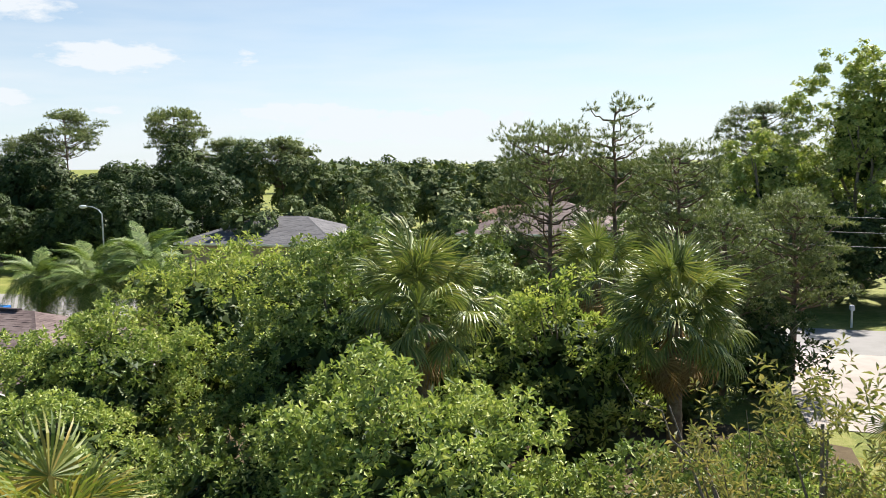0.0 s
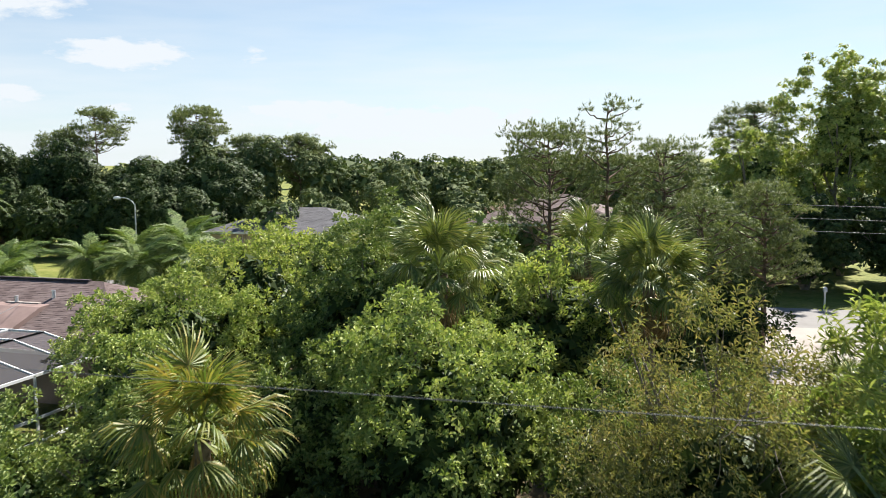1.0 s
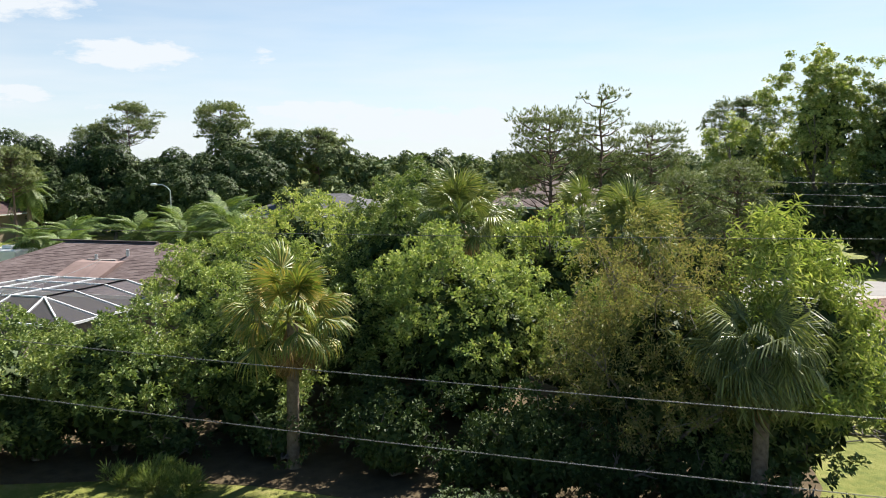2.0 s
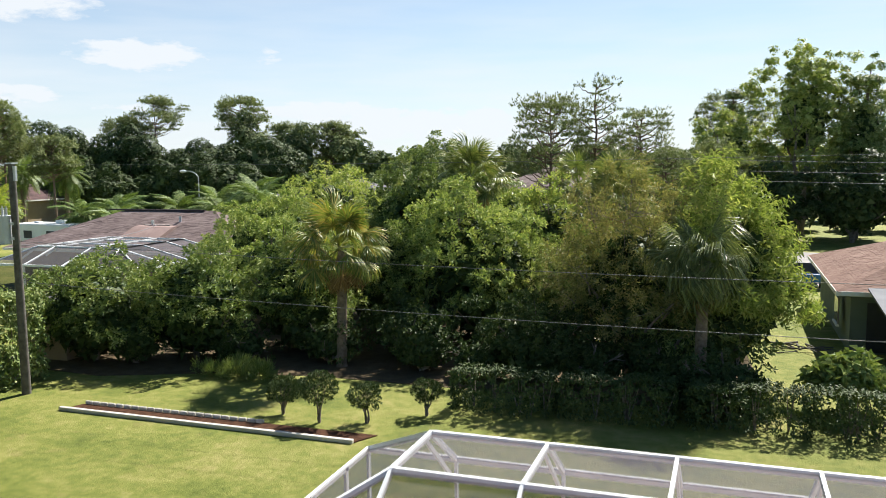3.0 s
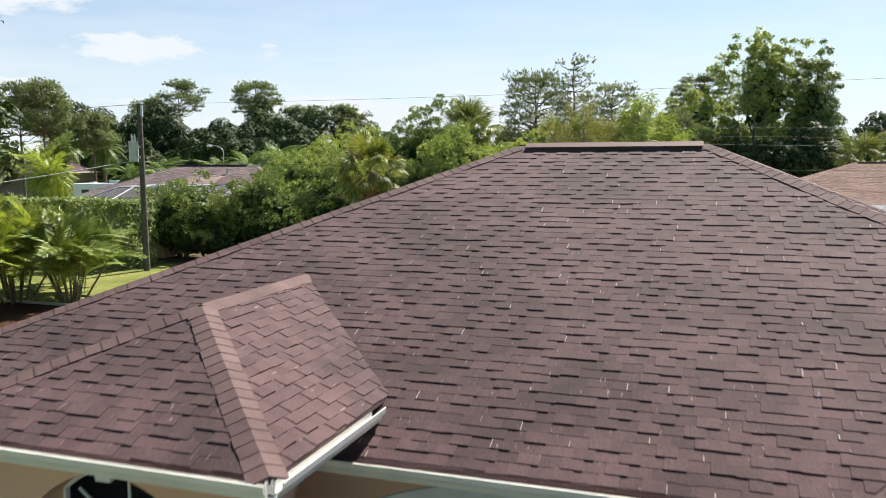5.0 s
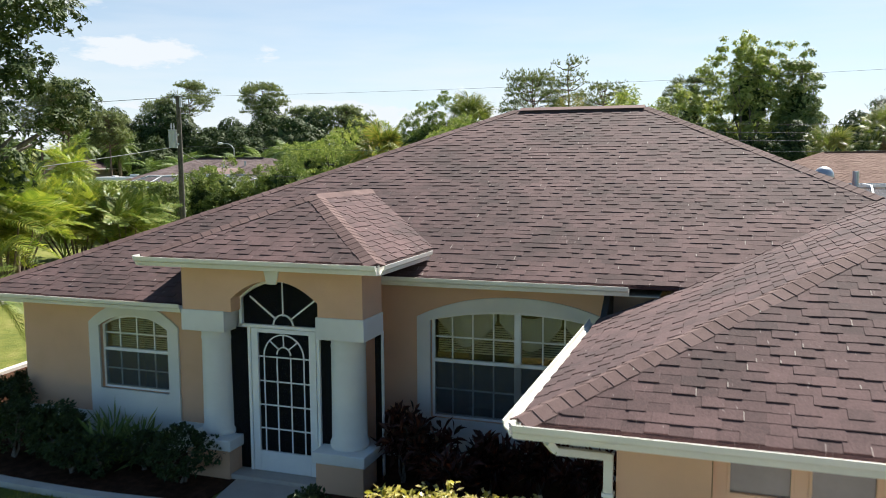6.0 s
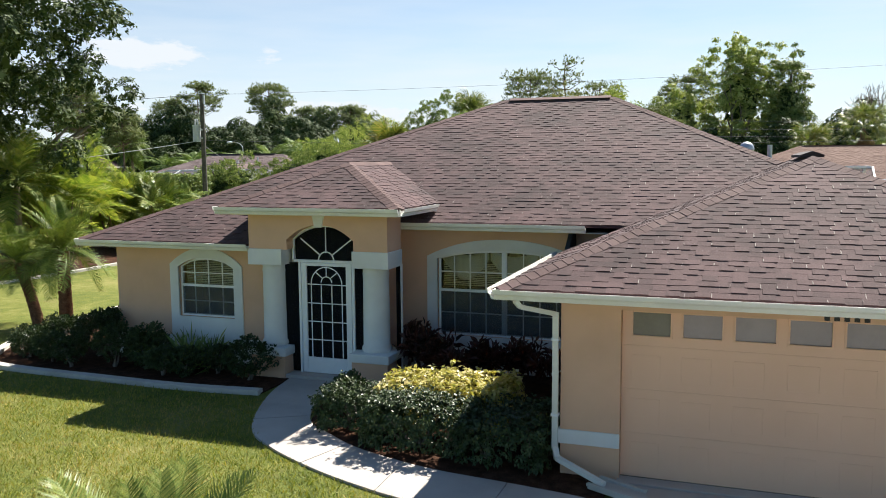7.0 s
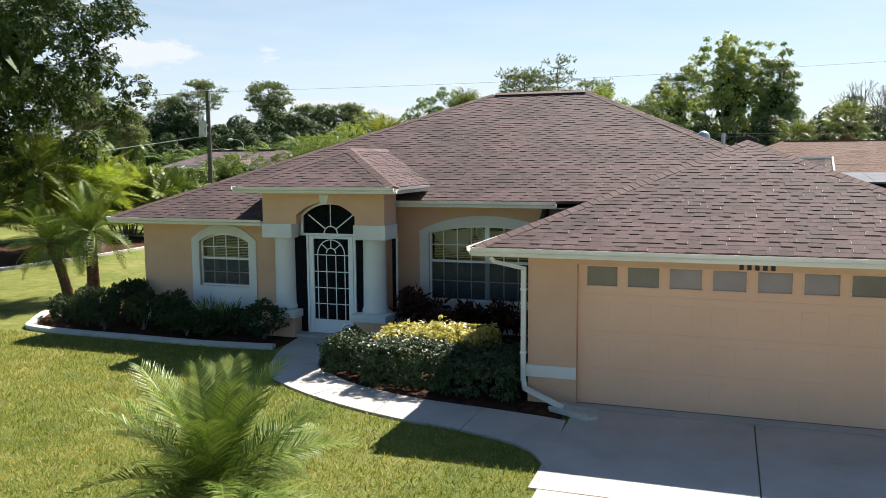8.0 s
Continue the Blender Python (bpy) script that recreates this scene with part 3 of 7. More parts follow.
# front drive in slabs with open joints
drive = empty("front_drive", 0, 0, 0, "broad grey concrete front drive with dark saw joints", "driveway", kind="structure")
for xs, ys in [((0.03, 2.58), (-3.355, -0.16)), ((2.595, 5.4), (-3.355, -0.16)), ((0.14, 2.58), (-9.5, -3.37)), ((2.595, 5.4), (-9.5, -3.37)), ((0.2, 5.4), (-16, -9.53))]:
    b = boxes((xs[0], xs[1], ys[0], ys[1], -0.1, 0.03), bevel=0.006)
    part("slab", b, M["concrete"], drive)
part("apron", boxes((-0.02, 5.4, -0.13, 0.16, -0.1, 0.045), bevel=0.006), M["concrete"], drive)

# curved front walk
WL = [(-6.55, 3.3), (-6.3, 1.9), (-5.64, 0.33), (-4.9, -0.36), (-3.92, -0.91), (-3.03, -1.27), (-2.23, -1.50), (-1.44, -1.63), (-0.66, -1.89), (-0.2, -2.2), (0.12, -2.75)]
WR = [(-5.35, 3.3), (-5.3, 1.9), (-4.92, 0.89), (-4.3, 0.38), (-3.73, 0.01), (-3.0, -0.27), (-2.34, -0.45), (-1.4, -0.57), (-0.9, -0.64), (-0.4, -0.72), (0.0, -0.82)]
walkway = empty("front_walk", 0, 0, 0, "curved pale concrete front walk with joints", "path", kind="structure")
wl, wr = smooth_line(WL, 8), smooth_line(WR, 8)
cuts = [0, 14, 30, 42, 57, 80]
for a, b in zip(cuts[:-1], cuts[1:]):
    e0, e1 = wl[a:b + 1].copy(), wr[a:b + 1].copy()
    for e in (e0, e1):
        e[0] += (e[1] - e[0]) * 0.06
        e[-1] -= (e[-1] - e[-2]) * 0.06
    part("slab", ribbon(e0, e1, -0.1, 0.035), M["concrete"], walkway)

# planting beds
flat("planting_bed", [(-5.35, 3.5), (-5.3, 1.9), (-4.9, 0.86), (-4.25, 0.36), (-3.7, 0.0), (-2.34, -0.47), (-0.4, -0.74), (-0.1, -0.7), (-0.1, 4.7), (-5.3, 4.7)], -0.05, 0.02, "mulch", "dark mulch bed beside the front walk", "planting bed")
KL = smooth_line([(-14.9, 8.4), (-14.4, 4.6), (-13.4, 2.6), (-12.6, 2.02), (-9.8, 1.88), (-8.0, 1.86), (-6.52, 2.0)], 6)
flat("planting_bed", [tuple(p) for p in KL] + [(-6.5, 3.78), (-11.1, 3.78), (-11.1, 8.4)], -0.05, 0.02, "mulch", "dark mulch bed along the front wall", "planting bed")
kb = ribbon(offset_line(KL, -0.09), offset_line(KL, 0.09), 0.0, 0.09)
tagged(part("bed_kerb", kb, M["concrete_kerb"], None), "low curved pale concrete kerb edging the front bed", "kerb", kind="structure")
SK = smooth_line([(-22.6, 2.0), (-22.2, 9.5), (-21.9, 14.0), (-22.1, 18.5), (-22.6, 20.6), (-23.4, 21.4), (-25.5, 21.6), (-28, 21.5)], 6)
flat("planting_bed", [tuple(p) for p in SK] + [(-30, 21.5), (-30, 2.0)], -0.05, 0.02, "mulch", "reddish mulch bed under the side-yard palms", "planting bed")
tagged(part("bed_kerb", ribbon(offset_line(SK, -0.1), offset_line(SK, 0.1), 0.0, 0.09), M["concrete_kerb"], None), "long pale concrete kerb along the side-yard bed", "kerb", kind="structure")
flat("planting_bed", [(-25.0, 29.3), (-14.6, 29.25), (-14.2, 30.0), (-24.8, 29.9)], -0.05, 0.03, "mulch", "narrow red mulch bed across the back lawn", "planting bed")
edging = empty("bed_edging", 0, 0, 0, "low scalloped concrete edging of the back bed", "kerb", kind="structure")
part("rail", boxes((-25.1, -14.6, 29.13, 29.27, 0.0, 0.12), bevel=0.02), M["concrete_kerb"], edging)
sc = boxes((-0.14, 0.14, -0.05, 0.05, 0, 0.14), bevel=0.04)
sc_me = bpy.data.meshes.new("scallop")
sc.to_mesh(sc_me)
sc.free()
sc_me.materials.append(M["concrete_kerb"])
for i in range(22):
    o = part("scallop", sc_me, None, edging)
    o.location = (-24.6 + i * 0.31, 29.95, 0.0)

# ---- roofs of single shingles ----
EXPO, TAB = 0.128, 0.175


def shingle_plane(O, U, W, run, rise, span, seed, tab=TAB, expo=EXPO, thick=0.0122):
    """Shingle tabs on a roof plane. O: a point on the eave; U: unit along the eave; W: horizontal unit uphill;
    span(d): interval along U at the horizontal distance d from the eave. Returns an array (n, 8, 3)."""
    rg = np.random.default_rng(seed)
    O, U, W = (np.array(v, float) for v in (O, U, W))
    L = math.hypot(run, rise)
    V = (W * run + np.array([0, 0, rise])) / L
    N = np.cross(U, V)
    if N[2] < 0:
        N = -N
    out = []
    for k in range(int(math.ceil(L / expo))):
        v0, v1 = k * expo, min((k + 1) * expo, L)
        (a0, b0), (a1, b1) = span(v0 * run / L), span(v1 * run / L)
        if b0 - a0 < 0.02 and b1 - a1 < 0.02:
            continue
        lo, hi = min(a0, a1), max(b0, b1)
        off = (k % 2) * tab / 2 + rg.uniform(-0.04, 0.04)
        n0, n1 = int(math.floor((lo - off) / tab)), int(math.ceil((hi - off) / tab))
        e = off + np.arange(n0, n1 + 1) * tab + rg.normal(0, 0.006, n1 - n0 + 1)
        gap = 0.0004
        l, r = e[:-1] + gap, e[1:] - gap
        l0, r0, l1, r1 = np.clip(l, a0, b0), np.clip(r, a0, b0), np.clip(l, a1, b1), np.clip(r, a1, b1)
        ok = (r0 - l0 + r1 - l1) > 0.02
        l0, r0, l1, r1 = (q[ok] for q in (l0, r0, l1, r1))
        n = len(l0)
        if not n:
            continue
        t = np.where((np.arange(n) % 2 == 0) ^ (rg.random(n) < 0.22), thick * 1.15, thick * 0.5) + rg.uniform(0, 0.0006, n)
        wob = rg.normal(0, 0.004, n)

        def at(u, v, h):
            return O + u[:, None] * U + (np.zeros(n) + v)[:, None] * V + h[:, None] * N
        z = np.zeros(n)
        out.append(np.stack([at(l0, v0 + wob, t), at(r0, v0 + wob, t), at(r1, v1, t * 0.6), at(l1, v1, t * 0.6),
                             at(l0, v0 + wob, z - 0.004), at(r0, v0 + wob, z - 0.004), at(r1, v1, z - 0.006), at(l1, v1, z - 0.006)], 1))
    return np.concatenate(out)


def tab_faces(n):
    i = np.arange(n)[:, None] * 8
    return np.concatenate([i + f for f in ([0, 1, 2, 3], [4, 5, 1, 0], [5, 6, 2, 1], [7, 4, 0, 3])])


def caps(a, b, n1, n2, seed, wing=0.15, expo=0.145):
    """Folded cap shingles along a hip or ridge from the low end a to b; n1, n2: the two planes' downhill directions."""
    rg = np.random.default_rng(seed)
    a, b, n1, n2 = (np.array(v, float) for v in (a, b, n1, n2))
    L = np.linalg.norm(b - a)
    d = (b - a) / L
    w1, w2 = n1 - d * (n1 @ d), n2 - d * (n2 @ d)
    w1, w2 = w1 / np.linalg.norm(w1), w2 / np.linalg.norm(w2)
    up = np.array([0, 0, 1.0])
    out = []
    for k in range(int(L / expo)):
        s0, s1 = k * expo, min(k * expo + expo * 1.25, L)
        h0, h1 = 0.026 + rg.uniform(0, 0.003), 0.021
        j = rg.normal(0, 0.008, 2)
        p = [a + d * s0 + w1 * (wing + j[0]) + up * (h0 - 0.012), a + d * s0 + up * h0, a + d * s0 + w2 * (wing + j[1]) + up * (h0 - 0.012),
             a + d * s1 + w1 * wing + up * (h1 - 0.012), a + d * s1 + up * h1, a + d * s1 + w2 * wing + up * (h1 - 0.012)]
        p += [q - up * 0.016 for q in p[:3]]
        out.append(p)
    V = np.array(out)
    i = np.arange(len(V))[:, None] * 9
    F = np.concatenate([i + f for f in ([0, 1, 4, 3], [1, 2, 5, 4], [6, 7, 1, 0], [7, 8, 2, 1], [6, 0, 3, 3], [2, 8, 5, 5])])
    quads = F[F[:, 2] != F[:, 3]]
    tris = F[F[:, 2] == F[:, 3]][:, :3]
    return V.reshape(-1, 3), [quads, tris]


def roof_deck(poly, z, thick=0.03):
    """Sheathing under the shingles: a sloping slab through 3D points."""
    bm = bmesh.new()
    top = [bm.verts.new(Vector(p) - Vector((0, 0, 0.008))) for p in poly]
    low = [bm.verts.new(Vector(p) - Vector((0, 0, thick + 0.008))) for p in poly]
    bm.faces.new(top)
    bm.faces.new(low[::-1])
    n = len(poly)
    for i in range(n):
        bm.faces.new((top[i], low[i], low[(i + 1) % n], top[(i + 1) % n]))
    return bm


# ---- the house ----
house = empty("house", 0, 0, 0, "peach stucco bungalow with brown shingle hip roof and white columns", "house")
S, SM, SP = 0.41, 0.436, 0.43               # slopes of garage, main and entry roofs
EX, EY, EZ = -11.42, 3.1, 2.55              # main front-left eave corner
RUN = 7.0
RY, RZ = EY + RUN, EZ + RUN * SM            # main ridge
RX0, RX1, XR, YR = -4.16, -1.5, 5.5, EY + 2 * RUN
EB = 2.79                                   # rear eave, a little above the front one
EK = (EB - EZ) / (YR - EY)
GX0, GX1, GY, GZ = -1.5, 6.38, -0.45, 2.5   # garage wing eaves
GC = (GX0 + GX1) / 2
GA = GY + (GC - GX0)                        # garage apex y
GAZ = GZ + (GC - GX0) * S
PX0, PX1, PY, PZ = -7.73, -4.10, 2.68, 3.28  # entry roof eaves
PC = (PX0 + PX1) / 2
PA, PAZ = PY + (PC - PX0), PZ + (PC - PX0) * SP
PM0, PM1 = EY + (PZ - EZ) / SM, EY + (PAZ - EZ) / SM   # where the entry eave and ridge meet the main roof
MY, MZ = 4.02, EZ + 0.92 * SM               # eave of the set-back middle part
VD = (XR - GX0 - (EZ - GZ) / S) / (1 + SM / S)
VX = XR - VD                                # valley, hip and garage roof meet


def main_front(d):
    y = EY + d
    lo = EX + d * (RX0 - EX) / RUN
    if y < MY:
        return lo, max(lo, -7.36)
    return lo, max(lo, min(GX0 + (EZ - GZ + SM * d) / S, XR - d))


def garage_left(d):
    return GY + d, max(4.0, EY + (GZ - EZ + S * d) / SM)


VZ = EZ + VD * SM
GM = EY + (GAZ - EZ) / SM
roof = part("roof", roof_deck([(EX, EY, EZ), (-7.36, EY, EZ), (-7.36, MY, MZ), (GX0 + (MZ - GZ) / S, MY, MZ), (VX, EY + VD, VZ), (RX1, RY, RZ), (RX0, RY, RZ)], 0), M["shingle_brown"], house, "weathered brown asphalt shingle roof")
for poly in ([(EX, EY, EZ), (RX0, RY, RZ), (EX, YR, EB)], [(EX, YR, EB), (RX0, RY, RZ), (RX1, RY, RZ), (XR, YR, EB)], [(XR, YR, EB), (RX1, RY, RZ), (VX, EY + VD, VZ), (XR, EY + VD, EZ + EK * VD)],
             [(GX0, GY, GZ), (GX1, GY, GZ), (GC, GA, GAZ)], [(GX0, GY, GZ), (GC, GA, GAZ), (GC, GM, GAZ), (GX0 + (MZ - GZ) / S, MY, MZ), (GX0, 4.0, GZ)], [(GX1, GY, GZ), (GX1, 8, GZ), (GC, 8, GAZ), (GC, GA, GAZ)],
             [(PX0, PY, PZ), (PX1, PY, PZ), (PC, PA, PAZ)], [(PX1, PY, PZ), (PX1, PM0, PZ), (PC, PM1, PAZ), (PC, PA, PAZ)], [(PX0, PY, PZ), (PC, PA, PAZ), (PC, PM1, PAZ), (PX0, PM0, PZ)]):
    part("deck", roof_deck(poly, 0), M["shingle_brown"], roof)

planes = [
    shingle_plane((0, EY, EZ), (1, 0, 0), (0, 1, 0), RUN, RUN * SM, main_front, 1),
    shingle_plane((EX, 0, EZ - EK * EY), (0, 1, EK), (1, 0, 0), RX0 - EX, RZ - EZ - EK * RUN, lambda d: (EY + d * RUN / (RX0 - EX), YR - d * RUN / (RX0 - EX)), 2),
    shingle_plane((0, YR, EB), (1, 0, 0), (0, -1, 0), RUN, RZ - EB, lambda d: (EX + d * (RX0 - EX) / RUN, XR - d), 3),
    shingle_plane((XR, 0, EZ - EK * EY), (0, 1, EK), (-1, 0, 0), RUN, RZ - EZ - EK * RUN, lambda d: (max(EY + VD, EY + d), YR - d), 4),
    shingle_plane((0, GY, GZ), (1, 0, 0), (0, 1, 0), GA - GY, GAZ - GZ, lambda d: (GX0 + d, GX1 - d), 5),
    shingle_plane((GX0, 0, GZ), (0, 1, 0), (1, 0, 0), GC - GX0, GAZ - GZ, garage_left, 6),
    shingle_plane((GX1, 0, GZ), (0, 1, 0), (-1, 0, 0), GC - GX0, GAZ - GZ, lambda d: (GY + d, 8.0), 7),
    shingle_plane((0, PY, PZ), (1, 0, 0), (0, 1, 0), PA - PY, PAZ - PZ, lambda d: (PX0 + d, PX1 - d), 8),
    shingle_plane((PX1, 0, PZ), (0, 1, 0), (-1, 0, 0), PC - PX0, PAZ - PZ, lambda d: (PY + d, PM0 + d * SP / SM), 9),
    shingle_plane((PX0, 0, PZ), (0, 1, 0), (1, 0, 0), PC - PX0, PAZ - PZ, lambda d: (PY + d, PM0 + d * SP / SM), 10),
]
tabs = np.concatenate(planes)
mid = tabs[:, :4].mean(1)
# the tabs of the garage front nearest its eave stand as single pieces, the rest joined
near = (mid[:, 1] < 1.2) & (mid[:, 0] > -1.2) & (mid[:, 0] < 4.4) & (mid[:, 2] < 3.2)
near_idx = np.flatnonzero(near)[:300]
rest = np.ones(len(tabs), bool)
rest[near_idx] = False
tagged(part("shingles", mesh_np("shingles", tabs[rest].reshape(-1, 3), [tab_faces(int(rest.sum()))], M["shingle_brown"]), None, roof), kind="stuff")
SHINGLE_PIECES = tabs[near_idx]
# pale sealant marks beside some tab joints
rg = np.random.default_rng(44)
some = np.concatenate([planes[4], planes[0]])
some = some[rg.random(len(some)) < np.where(np.arange(len(some)) < len(planes[4]), 0.13, 0.05)]
lo, hi = some[:, 0], some[:, 3]
n = len(some)
side = (some[:, 1] - some[:, 0]) / (np.linalg.norm(some[:, 1] - some[:, 0], axis=1, keepdims=True) + 1e-6) * rg.uniform(0.006, 0.011, (n, 1))
span = rg.uniform(0.35, 0.9, (n, 1))
lift = np.array([0, -0.001, 0.004])
top = lo + (hi - lo) * span
V = np.stack([lo + lift, lo + side + lift, top + side + lift, top + lift], 1)
tagged(part("joint_marks", mesh_np("joint_marks", V.reshape(-1, 3), [np.arange(4 * n).reshape(-1, 4)], M["concrete_old"]), None, roof, "pale sealant marks on the shingles"), kind="stuff")
hips = [((EX, EY, EZ), (RX0, RY, RZ), (0, -1, -S), (-1, 0, -S)), ((EX, YR, EB), (RX0, RY, RZ), (0, 1, -S), (-1, 0, -S)),
        ((VX, EY + VD, VZ), (RX1, RY, RZ), (0, -1, -S), (1, 0, -S)), ((XR, YR, EB), (RX1, RY, RZ), (0, 1, -S), (1, 0, -S)),
        ((GX0, GY, GZ), (GC, GA, GAZ), (0, -1, -S), (-1, 0, -S)), ((GX1, GY, GZ), (GC, GA, GAZ), (0, -1, -S), (1, 0, -S)),
        ((GC, GM, GAZ), (GC, GA, GAZ), (1, 0, -S), (-1, 0, -S)),
        ((PX0, PY, PZ), (PC, PA, PAZ), (0, -1, -S), (-1, 0, -S)), ((PX1, PY, PZ), (PC, PA, PAZ), (0, -1, -S), (1, 0, -S)),
        ((PC, PM1, PAZ), (PC, PA, PAZ), (1, 0, -S), (-1, 0, -S))]
for i, (a, b, n1, n2) in enumerate(hips):
    v, fs = caps(a, b, n1, n2, 40 + i)
    if i in (1, 3):
        tagged(part("cap_shingles", mesh_np("cap_shingles", v, fs, M["shingle_cap"]), None, roof), kind="stuff")
        continue
    local = [np.array([[0, 1, 4, 3], [1, 2, 5, 4], [6, 7, 1, 0], [7, 8, 2, 1]]), np.array([[6, 0, 3], [2, 8, 5]])]
    for q in v.reshape(-1, 9, 3):
        o = part("cap_shingle", mesh_np("cap_shingle", q - q.mean(0), local, M["shingle_cap"]), None, roof)
        o.location = q.mean(0)
# raised vent along the main ridge
bm = bmesh.new()
prism(bm, [(RY - 0.16, RZ - 0.09), (RY - 0.16, RZ - 0.025), (RY, RZ + 0.035), (RY + 0.16, RZ - 0.025), (RY + 0.16, RZ - 0.09)], RX0 + 0.12, RX1 - 0.06, axis="x")
vent = part("ridge_vent", bm, M["ridge_vent"], roof, "dark raised ridge vent")
bm = bmesh.new()
prism(bm, [(RY - 0.17, RZ - 0.026), (RY - 0.17, RZ - 0.016), (RY, RZ + 0.048), (RY + 0.17, RZ - 0.016), (RY + 0.17, RZ - 0.026), (RY, RZ + 0.037)], RX0 + 0.10, RX1 - 0.04, axis="x")
part("vent_cover", bm, M["vent_top"], roof, "reddish metal vent cover")
bm = bmesh.new()
prism(bm, [(GC - 0.17, GAZ), (GC - 0.17, GAZ + 0.04), (GC, GAZ + 0.10), (GC + 0.17, GAZ + 0.04), (GC + 0.17, GAZ)], GA + 0.2, GA + 2.3, axis="y")
part("ridge_vent", bm, M["ridge_vent"], roof, "dark raised ridge vent")
# plumbing pipe and a pale dome vent on the far slope
bm = bar(bmesh.new(), (2.0, 8.0, EZ + 3.5 * SM - 0.3), (2.0, 8.0, EZ + 3.5 * SM + 0.30), 0.05, 10)
part("vent_pipe", bm, M["galvanised"], roof, "grey plumbing vent pipe")
bm = bmesh.new()
bmesh.ops.create_uvsphere(bm, u_segments=14, v_segments=8, radius=0.16, matrix=Matrix.Translation((1.55, 8.2, EZ + 3.95 * SM + 0.02)))
bar(bm, (1.55, 8.2, EZ + 3.5 * SM), (1.55, 8.2, EZ + 3.95 * SM), 0.1, 12)
part("dome_vent", bm, M["galvanised"], roof, "round galvanised roof vent", smooth=True)

# eaves: fascia with gutter, and soffit


def gutter_run(a, b, out, name="gutter", lip=True):
    """A K-style gutter with fascia along an eave from a to b; out: horizontal unit pointing away from the roof."""
    a, b, out = Vector(a), Vector(b), Vector((*out, 0))
    prof = [(-0.03, -0.01), (-0.03, -0.13), (0.065, -0.13), (0.085, -0.08), (0.115, -0.055), (0.125, 0.0), (0.112, 0.0), (0.105, -0.048), (0.075, -0.07), (0.058, -0.118), (-0.012, -0.118), (-0.012, -0.01)]
    bm = bmesh.new()
    ends = [[bm.verts.new(p + out * u + Vector((0, 0, w))) for u, w in prof] for p in (a, b)]
    n = len(prof)
    for i in range(n):
        bm.faces.new((ends[0][i], ends[0][(i + 1) % n], ends[1][(i + 1) % n], ends[1][i]))
    for e in ends:
        bm.faces.new(e)
    return part(name, bm, M["gutter_white"], house, "cream-white aluminium eave gutter")


gutter_run((EX - 0.02, EY, EZ), (-7.36, EY, EZ), (0, -1))
gutter_run((EX, YR, EB), (EX, EY - 0.02, EZ), (-1, 0))
gutter_run((EX, YR, EB), (XR, YR, EB), (0, 1))
gutter_run((-4.93, MY, MZ), (-1.12, 4.02, MZ), (0, -1))
gutter_run((PX0 - 0.02, PY, PZ), (PX1 + 0.02, PY, PZ), (0, -1))
gutter_run((PX1, PY - 0.02, PZ), (PX1, 4.42, PZ), (1, 0))
gutter_run((PX0, 4.42, PZ), (PX0, PY - 0.02, PZ), (-1, 0))
gutter_run((GX0 - 0.02, GY, GZ), (GX1, GY, GZ), (0, -1))
gutter_run((GX0, 3.95, GZ), (GX0, GY - 0.02, GZ), (-1, 0))
for x0, x1, y0, y1, z in [(EX, -7.36, EY, 3.80, EZ - 0.13), (EX, -11.05, 3.8, YR, EZ - 0.13), (-4.93, -0.74, 4.02, 4.70, MZ - 0.13), (PX0, PX1, PY, 3.10, PZ - 0.13),
                           (PX0, -7.35, 3.1, 4.8, PZ - 0.13), (-4.93, PX1, 3.1, 4.4, PZ - 0.13), (GX0, GX1, GY, 0.0, GZ - 0.13), (GX0, -0.76, 0.0, 4.6, GZ - 0.13)]:
    part("soffit", boxes((x0, x1, y0, y1, z - 0.012, z)), M["trim_cream"], house)
# dark wedges where the lower roofs meet the entry walls
part("flashing", prism(bmesh.new(), [(3.12, 2.58), (3.12, 2.42), (4.65, 2.42), (4.65, 3.22)], -7.40, -7.345, axis="x"), M["soffit_dark"], house, "dark wedge where a lower roof meets a wall")
# this wedge puts the shadow under the entry gutter into a dark colour
part("flashing", prism(bmesh.new(), [(4.03, 2.97), (4.03, 2.80), (4.9, 2.80), (4.9, 3.27)], -4.945, -4.90, axis="x"), M["soffit_dark"], house, "dark wedge where a lower roof meets a wall")
part("flashing", prism(bmesh.new(), [(3.95, 2.30), (3.95, 2.52), (4.66, 3.0), (4.66, 2.30)], GX0 + 0.02, GX0 + 0.10, axis="x"), M["soffit_dark"], house, "dark wedge where a lower roof meets a wall")

# walls


def arc_z(x, x0, x1, zs, zt):
    c, a = (x0 + x1) / 2, (x1 - x0) / 2
    return zs + (zt - zs) * (1 - min(1, abs((x - c) / a)) ** 2.2)


def wall_with_arch(x0, x1, z0, z1, y0, y1, xa, xb, za, zs, zt):
    """A wall panel with one arched opening through it."""
    bm = bmesh.new()
    xm = (xa + xb) / 2
    left = [(x, arc_z(x, xa, xb, zs, zt)) for x in np.linspace(xa, xm, 9)]
    right = [(x, arc_z(x, xa, xb, zs, zt)) for x in np.linspace(xb, xm, 9)]
    foot = za if za > z0 else None
    prism(bm, [(x0, z0)] + ([(xm, z0), (xm, za), (xa, za)] if foot else [(xa, z0)]) + left + [(xm, z1), (x0, z1)], y0, y1, axis="y")
    prism(bm, [(x1, z0)] + ([(xm, z0), (xm, za), (xb, za)] if foot else [(xb, z0)]) + right + [(xm, z1), (x1, z1)], y0, y1, axis="y")
    bmesh.ops.remove_doubles(bm, verts=bm.verts[:], dist=0.0005)
    return bm


